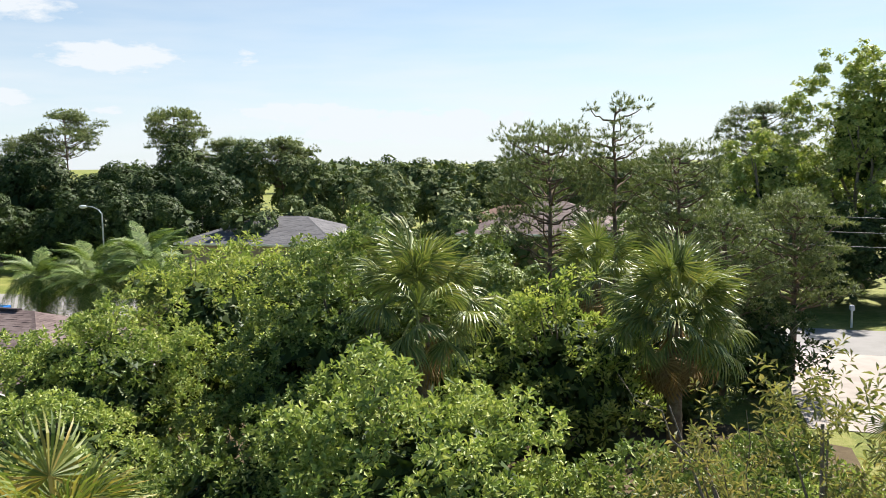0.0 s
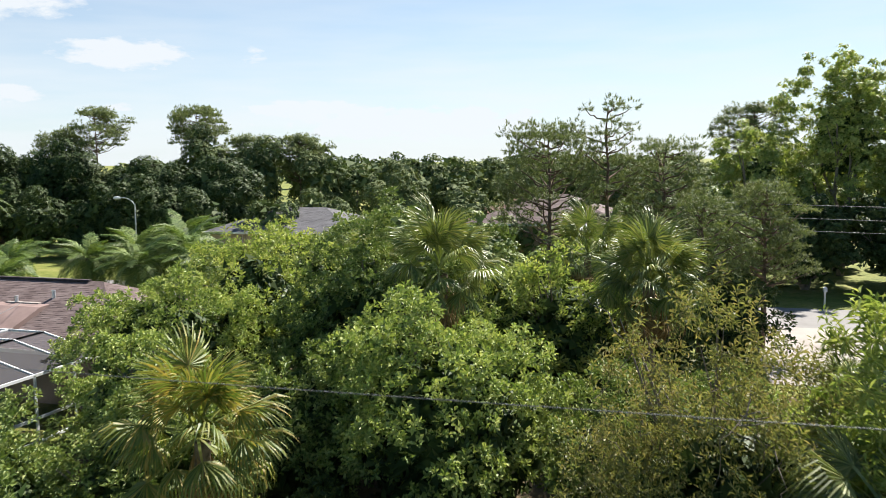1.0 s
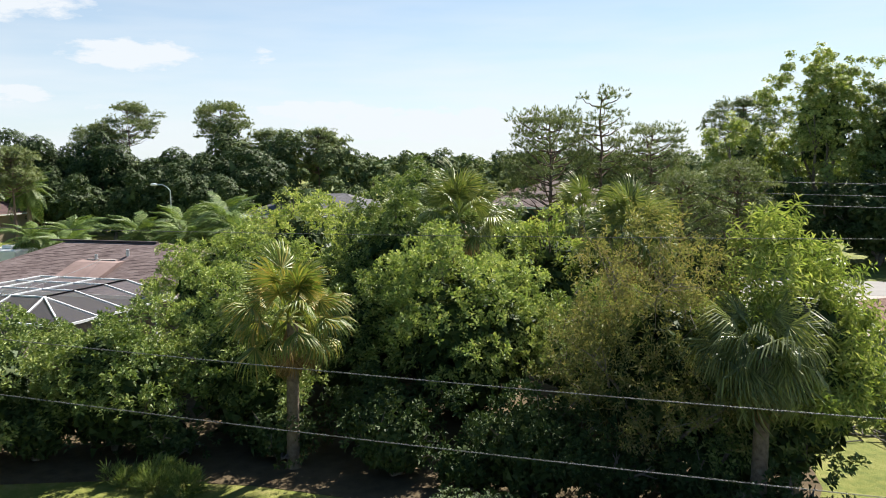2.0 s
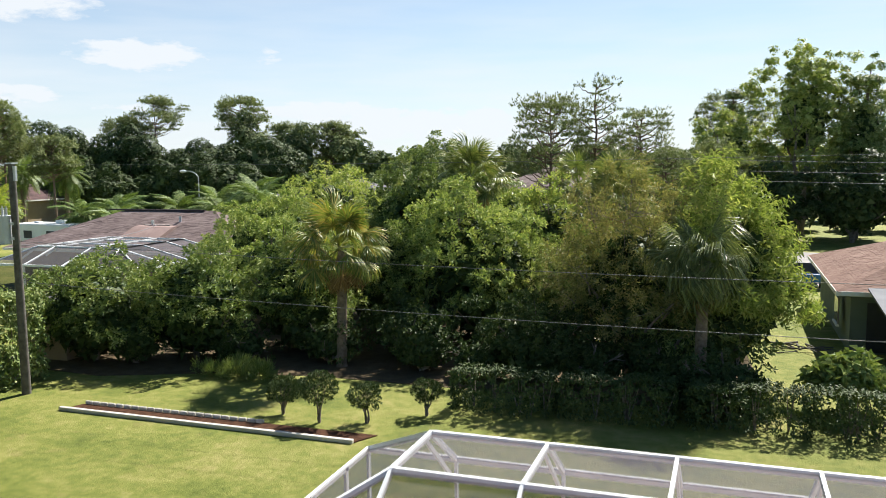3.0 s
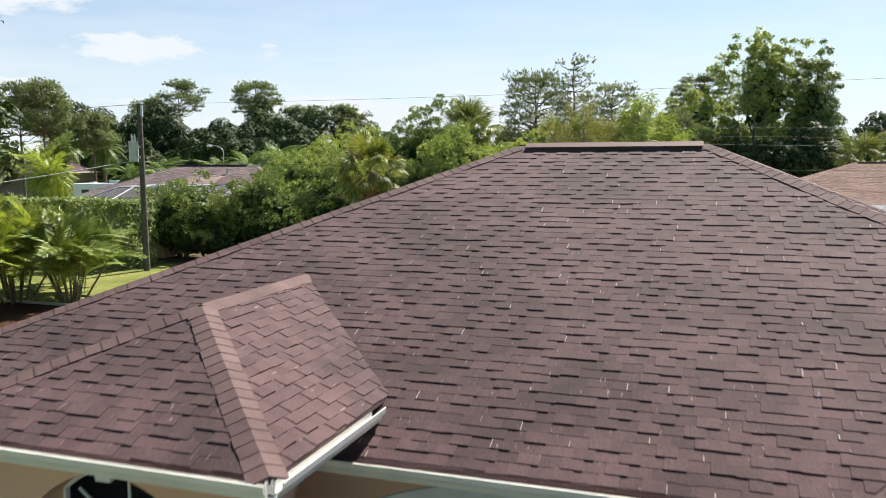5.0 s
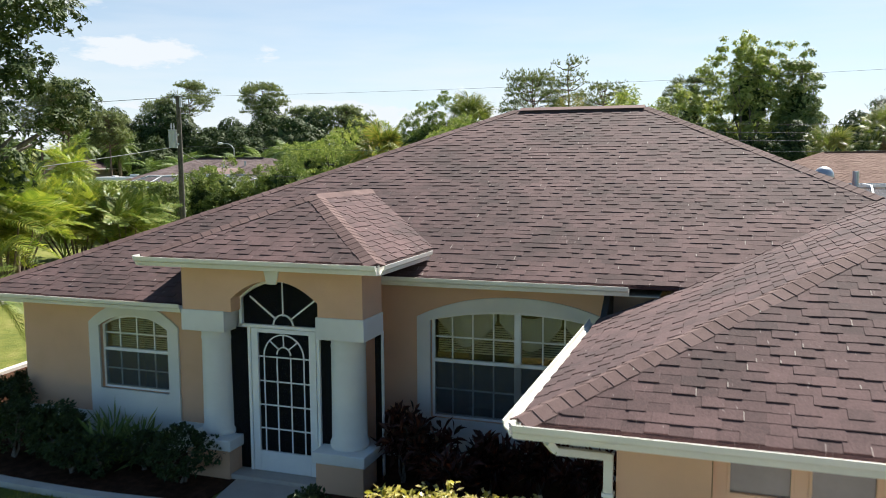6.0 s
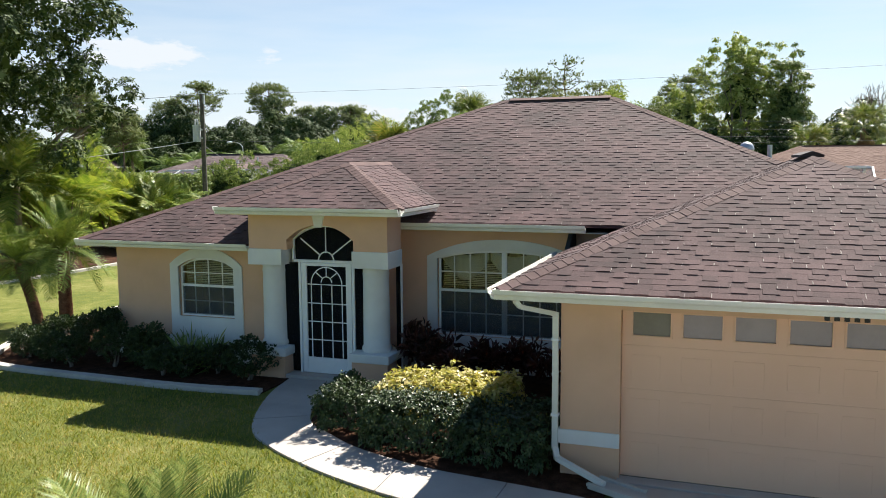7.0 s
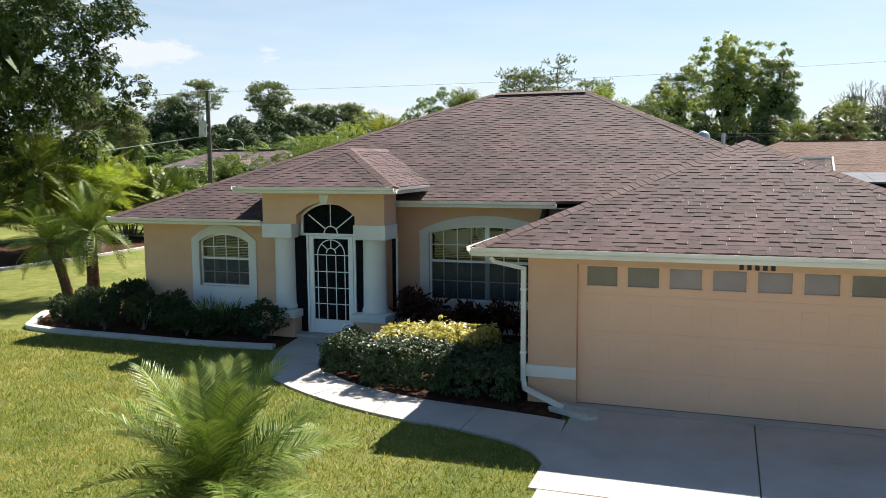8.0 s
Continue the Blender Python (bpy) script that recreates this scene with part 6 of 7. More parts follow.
broadleaf("shrub_tree", -8.0, 38.4, 3.4, (3.0, 2.4, 3.8), "leaf_brown", 109, "thin olive-brown shrub with bare twigs", "bush", leaf=(0.145, 0.04), leaves=8, density=6.5, shoot=0.7, tuft=(0.2, 0.42), cover=0.42, bare=60, core=0.5, shell=(0.7, 1.1), low=-0.8, rise=(-20, 60))
broadleaf("feathery_tree", -4.5, 38.8, 3.5, (2.0, 1.9, 3.4), "leaf_yellowgreen", 110, "feathery light green tree by the red roof", "tree", leaf=(0.24, 0.05), leaves=10, density=6.0, shoot=0.6, tuft=(0.25, 0.5), cover=0.55, rise=(-40, 40), low=-0.5, up=0.5)
thicket(-5.6, 39.2, 4.6, 2.6, 2.4, "leaf_mid", 111, "green undergrowth bush in the thicket", group="thicket bushes")
# dark leaf colour carries the shade under the crowns, here and for bush 120
thicket(-11.2, 37.0, 3.0, 2.2, 1.6, "leaf_dark", 112, "undergrowth bush with shade put into its dark leaf colour", group="thicket bushes")
thicket(-19.6, 43.4, 5.0, 2.6, 2.2, "leaf_mid", 113, "dark green bush in the thicket", group="thicket bushes")
thicket(-10.0, 44.6, 4.6, 3.4, 3.0, "leaf_mid", 114, "dark green bush in the thicket", group="thicket bushes")
thicket(-27.3, 53.4, 7.9, 2.4, 2.4, "leaf_yellowgreen", 115, "pale green tree behind the thicket", "tree", leaf=(0.24, 0.105), density=5.4, tuft=(0.4, 0.7))
thicket(-17.2, 54.5, 6.9, 3.4, 3.2, "leaf_bright", 116, "green tree behind the thicket", "tree", leaf=(0.24, 0.105), density=5.4, tuft=(0.4, 0.7))
thicket(-31.5, 63.5, 6.8, 4.6, 3.4, "leaf_yellowgreen", 117, "pale green tree near the street", "tree", leaf=(0.27, 0.12), density=4.4, tuft=(0.45, 0.8))
thicket(-6.2, 47.0, 3.4, 2.4, 2.4, "leaf_bright", 118, "low light green bush by the side lawn")
thicket(-31.4, 39.4, 3.6, 2.2, 2.0, "leaf_mid", 119, "green bush behind the boundary hedge", group="thicket bushes")
thicket(-16.9, 39.4, 2.6, 1.9, 1.5, "leaf_dark", 120, "undergrowth bush with shade put into its dark leaf colour", group="thicket bushes")
thicket(-8.0, 50.0, 3.2, 2.6, 2.4, "leaf_mid", 121, "dark green bush below the palm", group="thicket bushes")
thicket(-20.6, 62.5, 5.6, 3.4, 2.8, "leaf_mid", 122, "green tree before the street", "tree", leaf=(0.27, 0.12), density=4.4, tuft=(0.45, 0.8))
thicket(-11.0, 61.0, 5.0, 3.0, 2.6, "leaf_dark", 123, "dark green bush among the pines", leaf=(0.27, 0.12), density=4.4, tuft=(0.45, 0.8))
thicket(-15.4, 65.5, 4.6, 3.4, 2.4, "leaf_dark", 124, "dark green bush among the pines", leaf=(0.27, 0.12), density=4.4, tuft=(0.45, 0.8))
thicket(-7.4, 66.0, 4.2, 2.4, 2.2, "leaf_dark", 125, "dark green bush among the pines", leaf=(0.27, 0.12), density=4.4, tuft=(0.45, 0.8))
# low undergrowth; the thicket's shade is put into its dark leaf colour
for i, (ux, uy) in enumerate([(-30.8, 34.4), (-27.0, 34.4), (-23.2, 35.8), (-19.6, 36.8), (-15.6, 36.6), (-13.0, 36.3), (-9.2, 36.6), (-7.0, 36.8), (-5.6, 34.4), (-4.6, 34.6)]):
    thicket(ux, uy + 0.7, 1.9 + 0.5 * math.sin(i * 2.1), 1.7, 1.0, "leaf_dark", 140 + i, "low undergrowth at the thicket's edge, shade put into its leaf colour", density=4.6, group="undergrowth")
thicket(-36.5, 68.5, 4.8, 3.6, 2.6, "leaf_mid", 126, "green bush near the street", leaf=(0.27, 0.12), density=4.4, tuft=(0.45, 0.8))
thicket(-25.8, 69.5, 5.6, 3.6, 2.6, "leaf_mid", 127, "green tree before the street", "tree", leaf=(0.27, 0.12), density=4.4, tuft=(0.45, 0.8))
fan_palm(-18.8, 37.0, 4.6, 2.15, 201, "cabbage palm with golden-tipped fan leaves and a dry skirt", 36, 12, ("leaf_palm_gold", "leaf_dead"))
fan_palm(-16.7, 47.3, 6.9, 2.2, 202, "tall cabbage palm with silvery green fan leaves", 34, 7)
fan_palm(-10.5, 54.2, 5.6, 2.6, 203, "broad cabbage palm with a shaggy skirt of dry leaves", 46, 40, trunk_r=0.22)
fan_palm(-5.5, 36.1, 4.7, 1.9, 204, "weeping fan palm with long silvery hanging leaves", 34, 6, weep=True)
fan_palm(-13.8, 60.5, 6.0, 2.3, 205, "grey-green cabbage palm among the pines", 28, 8)
fan_palm(-4.4, 45.6, 3.1, 1.8, 206, "cabbage palm beside the red-roofed house", 28, 8)
fan_palm(-27.2, 66.5, 5.0, 2.2, 207, "grey-green cabbage palm near the street", 26, 6)
fan_palm(-3.4, 55.2, 1.6, 1.6, 208, "young fan palm at the edge of the drive", 18, 3)

# trimmed hedge and small shrubs across the back lawn
for i, (xa, xb) in enumerate([(-12.9, -9.7), (-9.5, -6.1), (-5.7, -2.4), (-2.3, 1.6), (1.7, 6.0)]):
    hedge("hedge", xa, xb, 33.0 + 0.06 * xa + 0.5, 34.3 + 0.06 * xa + 0.5, 1.35, "leaf_dark", 300 + i, "long clipped dark green hedge across the back lawn", density=46, leaf=(0.09, 0.045))
for i, (sx, sy, sr, sh) in enumerate([(-16.4, 30.6, 0.75, 1.55), (-15.0, 31.0, 0.62, 1.35), (-13.5, 32.2, 0.62, 1.15), (-17.9, 31.0, 0.6, 1.25)]):
    broadleaf("clipped_shrub", sx, sy, sh * 0.62, (sr, sr, sh * 0.42), "leaf_dark", 320 + i, "clipped green shrub on short stems in the bed", "shrub", leaf=(0.08, 0.04), density=60, leaves=8, lobes=8, trunk=0.04, stems=5, small=(0.4, 0.55), spread=0.45, group="clipped shrubs")
broadleaf("big_leaf_shrub", -1.2, 36.6, 1.05, (1.15, 1.0, 0.9), "leaf_mid", 330, "shrub with large glossy leaves beside the dark house", "shrub", leaf=(0.34, 0.16), leaves=7, density=14, lobes=8, rise=(-10, 40), trunk=0.05)
broadleaf("tall_grass_clump", -22.0, 34.6, 0.1, (2.2, 0.6, 0.12), "leaf_mid", 331, "uncut grass along the thicket's edge", "grass", leaf=(0.3, 0.02), leaves=10, density=40, lobes=8, rise=(50, 88), trunk=0.01, stems=1)

for i, (sx, sr, sh) in enumerate([(-11.5, 0.6, 1.3), (-10.1, 0.4, 1.15), (-8.6, 0.5, 1.3), (-7.9, 0.4, 1.25), (-7.1, 0.5, 1.35), (-6.2, 0.5, 1.4), (-5.2, 0.36, 1.75), (-4.3, 0.55, 1.85), (-3.4, 0.42, 1.75), (-2.2, 0.48, 1.8), (-0.9, 0.5, 1.8)]):
    broadleaf("clipped_shrub", sx, 22.7 + 0.1 * (i % 3), sh * 0.55, (sr, sr, sh * 0.45), "leaf_dark", 350 + i, "rounded dark green shrub behind the pool cage", "shrub", leaf=(0.075, 0.038), density=55, leaves=8, lobes=8, trunk=0.03, stems=4, small=(0.4, 0.55), spread=0.45, group="shrubs behind the cage")

# tall side hedge beyond the pole
for i, (xa, xb) in enumerate([(-43, -38.2), (-38, -33.2), (-33, -28.6)]):
    hedge("hedge", xa, xb, 30.2, 32.2, 3.35, "leaf_mid", 340 + i, "tall green boundary hedge behind the side yard", density=28, leaf=(0.14, 0.07), leaves=8)

# side-yard palms
clump_palm(-26.6, 21.6, 3.9, "areca", 401, "yellow-green clumping palm in the side bed", 13, 1.1, 8)
clump_palm(-24.9, 22.6, 3.7, "green_areca", 402, "green clumping palm in the side bed", 12, 1.0, 8)
clump_palm(-29.2, 20.4, 4.3, "areca", 403, "yellow-green clumping palm by the boundary", 12, 1.1, 8)
clump_palm(-23.6, 14.8, 4.4, "areca", 404, "golden clumping palm in the side bed", 13, 1.1, 8)
clump_palm(-24.4, 10.2, 3.6, "green_areca", 405, "green clumping palm in the side bed", 12, 1.0, 8)
feather_palm(-22.7, 12.2, 3.35, 2.3, "royal", 406, "slender feather palm with a green crown", 20, 0.12)
feather_palm(-25.3, 17.0, 3.1, 2.2, "royal", 407, "slender feather palm in the side bed", 20, 0.12)
feather_palm(-26.2, 8.0, 2.6, 2.2, "royal", 408, "slender feather palm in the side bed", 20, 0.12)
feather_palm(-14.6, 5.9, 1.95, 1.4, "date", 411, "small date palm with a shaggy brown trunk", 34, 0.14, (0.02, -0.02), "date_trunk", name="date_palm", low=-18)
feather_palm(-15.1, 5.5, 1.6, 1.25, "date", 412, "leaning small date palm in the front bed", 28, 0.12, (-0.7, 0.15), "date_trunk", name="date_palm", low=-18, bend=0.4)
feather_palm(-2.4, -6.0, 0.72, 1.42, "date", 413, "low young date palm on the front lawn", 54, 0.10, (0, 0), "date_trunk", name="date_palm", low=-22)
paddle_plant(-15.3, 14.2, 1.15, 420, "broad-leaved bird of paradise plant by the house", 9)
paddle_plant(-14.6, 14.9, 1.0, 421, "broad-leaved bird of paradise plant by the house", 7)

for i, (x, y, s) in enumerate([(-26.4, 24.6, 1.4), (-28.0, 25.2, 1.6), (-29.8, 24.0, 1.5)]):
    paddle_plant(x, y, s, 424 + i, "tall broad-leaved banana-like plant before the boundary hedge", 10, "banana_plant")

# great oak at the side of the yard
broadleaf("oak_tree", -27.4, 9.6, 8.7, (8.2, 6.6, 6.2), "leaf_dark", 430, "large dark oak with small leaves over the side yard", "tree", leaf=(0.17, 0.09), leaves=9, density=11.0, plain=True, under=-0.95, tuft=(0.4, 0.85), cover=1.1, rise=(-35, 45), trunk=0.34, stems=6)

# pines beyond the thicket
pine(-17.0, 67.5, 12.5, 501, "spreading slash pine beyond the thicket", crown=0.55, reach=3.7, limbs=20)
pine(-13.9, 69.0, 13.9, 502, "tall thin half-bare slash pine", crown=0.5, reach=2.3, limbs=16, sparse=0.62)
pine(-11.0, 71.0, 11.6, 503, "rounded slash pine beyond the thicket", crown=0.6, reach=3.0, limbs=19)
pine(-5.6, 69.5, 9.2, 504, "slash pine near the street", crown=0.72, reach=2.7, limbs=21)
pine(-8.8, 66.0, 8.6, 505, "slash pine near the street", crown=0.7, reach=2.4, limbs=19)
far = dict(needles=8, length=0.42, width=0.085, tufts=30, sparse=0.92, pad=0.31)
pine(-83.4, 130, 19.0, 511, "tall distant slash pine above the far woods", crown=0.36, reach=4.9, limbs=21, **{**far, "sparse": 0.8})
pine(-87.4, 113, 18.0, 512, "tall distant slash pine above the far woods", crown=0.36, reach=4.4, limbs=20, **{**far, "sparse": 0.8})
pine(-76.0, 132, 14.6, 513, "distant slash pine above the far woods", crown=0.5, reach=4.0, limbs=24, **far)
pine(-66.0, 130, 14.4, 514, "distant slash pine above the far woods", crown=0.5, reach=4.0, limbs=24, **far)
pine(-92.5, 112, 15.0, 515, "distant slash pine above the far woods", crown=0.5, reach=4.0, limbs=24, **far)
pine(-83.2, 80, 15.2, 516, "slash pine in a group across the street", crown=0.5, reach=3.4, limbs=24, **far)
pine(-87.4, 80.5, 15.0, 517, "slash pine in a group across the street", crown=0.5, reach=3.4, limbs=24, **far)
pine(-85.6, 83.5, 14.0, 518, "slash pine in a group across the street", crown=0.5, reach=3.2, limbs=24, **far)
pine(-80.4, 85.5, 11.4, 519, "slash pine in a group across the street", crown=0.5, reach=3.0, limbs=24, **far)
pine(-4.6, 112, 15.8, 520, "distant slash pine above the far woods", crown=0.4, reach=3.6, limbs=24, **far)

# tall trees on the far side of the street
broadleaf("tall_tree", 2.2, 99.5, 11.8, (4.6, 4.0, 7.3), "leaf_yellowgreen", 531, "tall light green broadleaf tree across the street", "tree", leaf=(0.26, 0.14), leaves=9, density=9.5, plain=True, core=0.42, under=-0.75, tuft=(0.3, 0.75), cover=0.4, shell=(0.5, 1.4), rise=(-35, 45), lobes=34, trunk=0.3, stems=9, small=(0.22, 0.36), spread=0.75)
broadleaf("tall_tree", 7.6, 101, 10.4, (3.0, 3.0, 6.6), "leaf_mid", 532, "tall green broadleaf tree across the street", "tree", leaf=(0.26, 0.14), leaves=9, density=9.5, plain=True, core=0.42, under=-0.75, tuft=(0.3, 0.75), cover=0.4, shell=(0.5, 1.4), rise=(-35, 45), lobes=28, trunk=0.28, stems=8, small=(0.24, 0.38), spread=0.75)
broadleaf("tall_tree", -4.6, 98.5, 8.2, (3.2, 3.2, 5.0), "leaf_yellowgreen", 533, "yellow-green broadleaf tree across the street", "tree", leaf=(0.26, 0.14), leaves=9, density=9.5, plain=True, core=0.42, under=-0.75, tuft=(0.3, 0.75), cover=0.4, shell=(0.5, 1.4), rise=(-35, 45), lobes=24, trunk=0.24, stems=7, small=(0.26, 0.4), spread=0.72)
for i, (x, y, zc, sz, m) in enumerate([(-1.5, 91, 3.4, (4.4, 3, 3.6), "leaf_dark"), (6, 92, 4.0, (4.6, 3, 4.2), "leaf_dark"), (14, 93, 4.5, (5, 3.2, 4.8), "leaf_dark"), (23, 96, 5, (6, 4, 5.2), "leaf_mid"),
                                       (33, 98, 5.5, (6, 4, 5.6), "leaf_dark"), (-8.5, 94, 3.4, (4, 3, 3.6), "leaf_mid"), (12, 64, 2.6, (3.4, 3, 2.8), "leaf_mid"), (17, 66, 3.2, (3.6, 3, 3.4), "leaf_dark")]):
    broadleaf("street_tree", x, y, zc, sz, m, 540 + i, "dense green tree along the street", "tree", leaf=(0.34, 0.18), leaves=7, density=4.2, plain=True, tuft=(0.55, 0.95), cover=0.6, rise=(-35, 45), trunk=0.2, stems=6, group="trees along the street")
fan_palm(7.3, 60.5, 4.6, 2.3, 550, "pale cabbage palm behind the red roof", 30, 10)
fan_palm(11.0, 61.5, 6.4, 2.2, 551, "cabbage palm behind the red roof", 28, 6)
rg = np.random.default_rng(555)
root = empty("bare_tree", 14.6, 70, 0, "leafless grey tree with many fine branches", "tree")
paths = [(np.stack([np.zeros(6), np.zeros(6), np.linspace(0, 5, 6)], -1), np.linspace(0.28, 0.2, 6))]


def twigs(p, d, L, r, depth):
    n = 5
    q = p + d * L * np.linspace(0, 1, n)[:, None] + np.cumsum(rg.normal(0, 0.04 * L, (n, 3)), 0) * np.linspace(0, 1, n)[:, None]
    paths.append((q, np.linspace(r, r * 0.6, n)))
    if depth:
        for k in range(3):
            nd = d + rg.normal(0, 0.42, 3) + (0, 0, 0.12)
            twigs(q[-1], nd / np.linalg.norm(nd), L * 0.72, r * 0.58, depth - 1)


for k in range(5):
    d = np.array([math.cos(k * 1.26) * 0.65, math.sin(k * 1.26) * 0.65, 0.8])
    twigs(np.array([0, 0, 4.0 + k * 0.2]), d / np.linalg.norm(d), 2.1, 0.12, 4)
tv, tf = tube_arrays(paths, 5)
part("trunk", mesh_np("trunk", tv, [tf], M["bark_grey"], True), None, root)

# queen palms by the street lamp
for i, (x, y, z, r) in enumerate([(-48.2, 71.5, 4.3, 3.2), (-44.6, 72.6, 4.6, 3.2), (-51.0, 69.8, 3.8, 3.0), (-47.0, 75.0, 4.9, 3.2), (-42.0, 70.0, 3.9, 2.9), (-46.0, 69.0, 3.6, 2.9), (-58.2, 66, 3.5, 2.7), (-54.8, 66.4, 4.0, 2.8), (-52.6, 63.5, 3.3, 2.5)]):
    feather_palm(x, y, z, r, "queen", 560 + i, "queen palm with drooping feathery fronds by the street", 40, 0.16, group="queen palms", top=66, low=-55)
for i, (x, y, z, r, k) in enumerate([(-72.7, 69.0, 4.3, 3.4, "areca"), (-70.0, 67.5, 3.6, 2.8, "areca"), (-73.4, 72.4, 1.3, 1.8, "green_areca"), (-88.0, 88.0, 6.8, 3.2, "queen"), (-81.5, 88.5, 6.6, 3.2, "queen"), (-91.5, 90, 7.0, 3.2, "queen")]):
    feather_palm(x, y, z, r, k, 580 + i, "feather palm on the lawn across the side street", 34, 0.2, group="palms on the far lawn", top=70, low=-50)

# dark woods on the left and the far tree line


def woods(name, rows, mat, seed, label, leaf, density, lobes=10, shell=(0.8, 1.1), fine=1.0):
    """Joined crowns of distant trees that nobody could count."""
    rg = np.random.default_rng(seed)
    VV, FF, n, paths = [], [], 0, []
    for x, y, h, w in rows:
        L = lobes_for(rg, (w, w * 0.9, h * 0.5), lobes, 0.72, (0.2, 0.4))
        L = [(c + (x, y, h * 0.53), r) for c, r in L]
        P, N = on_lobes(rg, L, density * 2.1 / fine ** 1.6, shell)
        P, N = P[P[:, 2] > 0.2], N[P[:, 2] > 0.2]
        V, F = scatter_leaves(P, N, rg, 7, leaf[0] * 0.7 * fine, leaf[1] * 0.85 * fine, 0.35, 0.45, True)
        VV.append(V)
        FF.append(F + n)
        n += len(V)
        P, N = on_lobes(rg, [(np.array([x, y, h * 0.5]), np.array([w, w * 0.9, h * 0.48]) * 0.75)], 14.0 / w ** 2, (0.7, 1.0), -1)
        V, F = scatter_leaves(P, N, rg, 2, 0.3 * w, 0.22 * w, 0.5, 0.3, True)
        VV.append(V)
        FF.append(F + n)
        n += len(V)
        paths.append((np.stack([np.full(4, x), np.full(4, y), np.linspace(-0.1, h * 0.6, 4)], -1), np.linspace(0.25, 0.12, 4)))
    ob = part(name, mesh_np(name, np.concatenate(VV), [np.concatenate(FF)], M[mat]), None, None)
    tv, tf = tube_arrays(paths, 6)
    part("trunks", mesh_np("trunks", tv, [tf], M["bark_grey"], True), None, ob)
    return tagged(ob, label, "woods", kind="stuff")


rg = np.random.default_rng(77)
woods("oak_wood", [(-100 + i * 4.6 + rg.normal(0, 0.8), 107 + rg.normal(0, 2.5), 11.9 + rg.normal(0, 1.0), 5.2) for i in range(9)], "leaf_dark", 601, "dark oak wood across the street", (0.66, 0.32), 1.35, 34, (0.84, 1.06), 0.7)
woods("oak_wood", [(-97 + i * 3.3 + rg.normal(0, 1), 98 + rg.normal(0, 1.5), 8.0 + rg.normal(0, 1.2), 3.8) for i in range(12)], "leaf_dark", 602, "shaded lower trees across the street", (0.6, 0.29), 1.4, 20, (0.84, 1.06), 0.68)
woods("mixed_wood", [(-84 + i * 4.6 + rg.normal(0, 1), 128 + rg.normal(0, 5), (14.6 if i < 5 else 10.8) + rg.normal(0, 1.2), 4.2) for i in range(8)], "leaf_far", 603, "mixed green wood beyond the oaks", (0.7, 0.36), 1.2, 12, fine=0.75)
woods("mixed_wood", [(-62 + i * 4.7 + rg.normal(0, 1), 104 + rg.normal(0, 6), 6.5 + rg.normal(0, 1.0), 3.8) for i in range(11)], "leaf_far", 604, "mixed green trees round the far houses", (0.55, 0.28), 1.6, 14, fine=0.75)
woods("mixed_wood", [(-55 + i * 5.0 + rg.normal(0, 1), 148 + rg.normal(0, 6), 10.5 + rg.normal(0, 1.2), 4.4) for i in range(12)], "leaf_far", 605, "dark far tree line", (0.85, 0.45), 0.9, 14, fine=0.75)
woods("mixed_wood", [(-40 + i * 4.6 + rg.normal(0, 1), 87 + rg.normal(0, 2), (5.2 if 2 < i < 6 else 6.2) + rg.normal(0, 0.6), 3.4) for i in range(8)], "leaf_mid", 606, "mixed green trees behind the pines", (0.45, 0.22), 2.3, 12, fine=0.75)
woods("mixed_wood", [(-12 + i * 5.2 + rg.normal(0, 1), 107 + rg.normal(0, 2), 8.0 + rg.normal(0, 0.8), 4.0) for i in range(9)], "leaf_dark", 612, "shaded trees behind the tall street trees", (0.6, 0.3), 1.5, 10)
woods("far_woods", [(-190 + i * 9.5 + rg.normal(0, 3), 255 + rg.normal(0, 25), 9.5 + rg.normal(0, 1.4), 8) for i in range(30)], "leaf_far", 607, "hazy far tree line on the horizon", (1.5, 0.8), 0.2, 10)
woods("far_woods", [(-420 + i * 26 + rg.normal(0, 6), 420 + rg.normal(0, 40), 10.5 + rg.normal(0, 1.8), 18) for i in range(36)], "leaf_far", 608, "hazy far tree line on the horizon", (3.0, 1.6), 0.045, 10)
woods("far_woods", [(-240 + i * 11 + rg.normal(0, 3), 150 - i * 6 + rg.normal(0, 8), 10.5 + rg.normal(0, 1.5), 7) for i in range(13)], "leaf_far", 609, "green woods beyond the side street", (1.1, 0.55), 0.35, 10)
woods("far_woods", [(28 + i * 9 + rg.normal(0, 3), 128 + rg.normal(0, 14), 10.5 + rg.normal(0, 1.6), 6) for i in range(14)], "leaf_far", 610, "green woods beyond the street", (1.0, 0.5), 0.42, 10)
woods("far_woods", [(-14 + i * 8 + rg.normal(0, 2), 118 + rg.normal(0, 5), 8.5 + rg.normal(0, 1.6), 5) for i in range(6)], "leaf_far", 611, "green woods beyond the street", (0.6, 0.3), 1.6, 10)

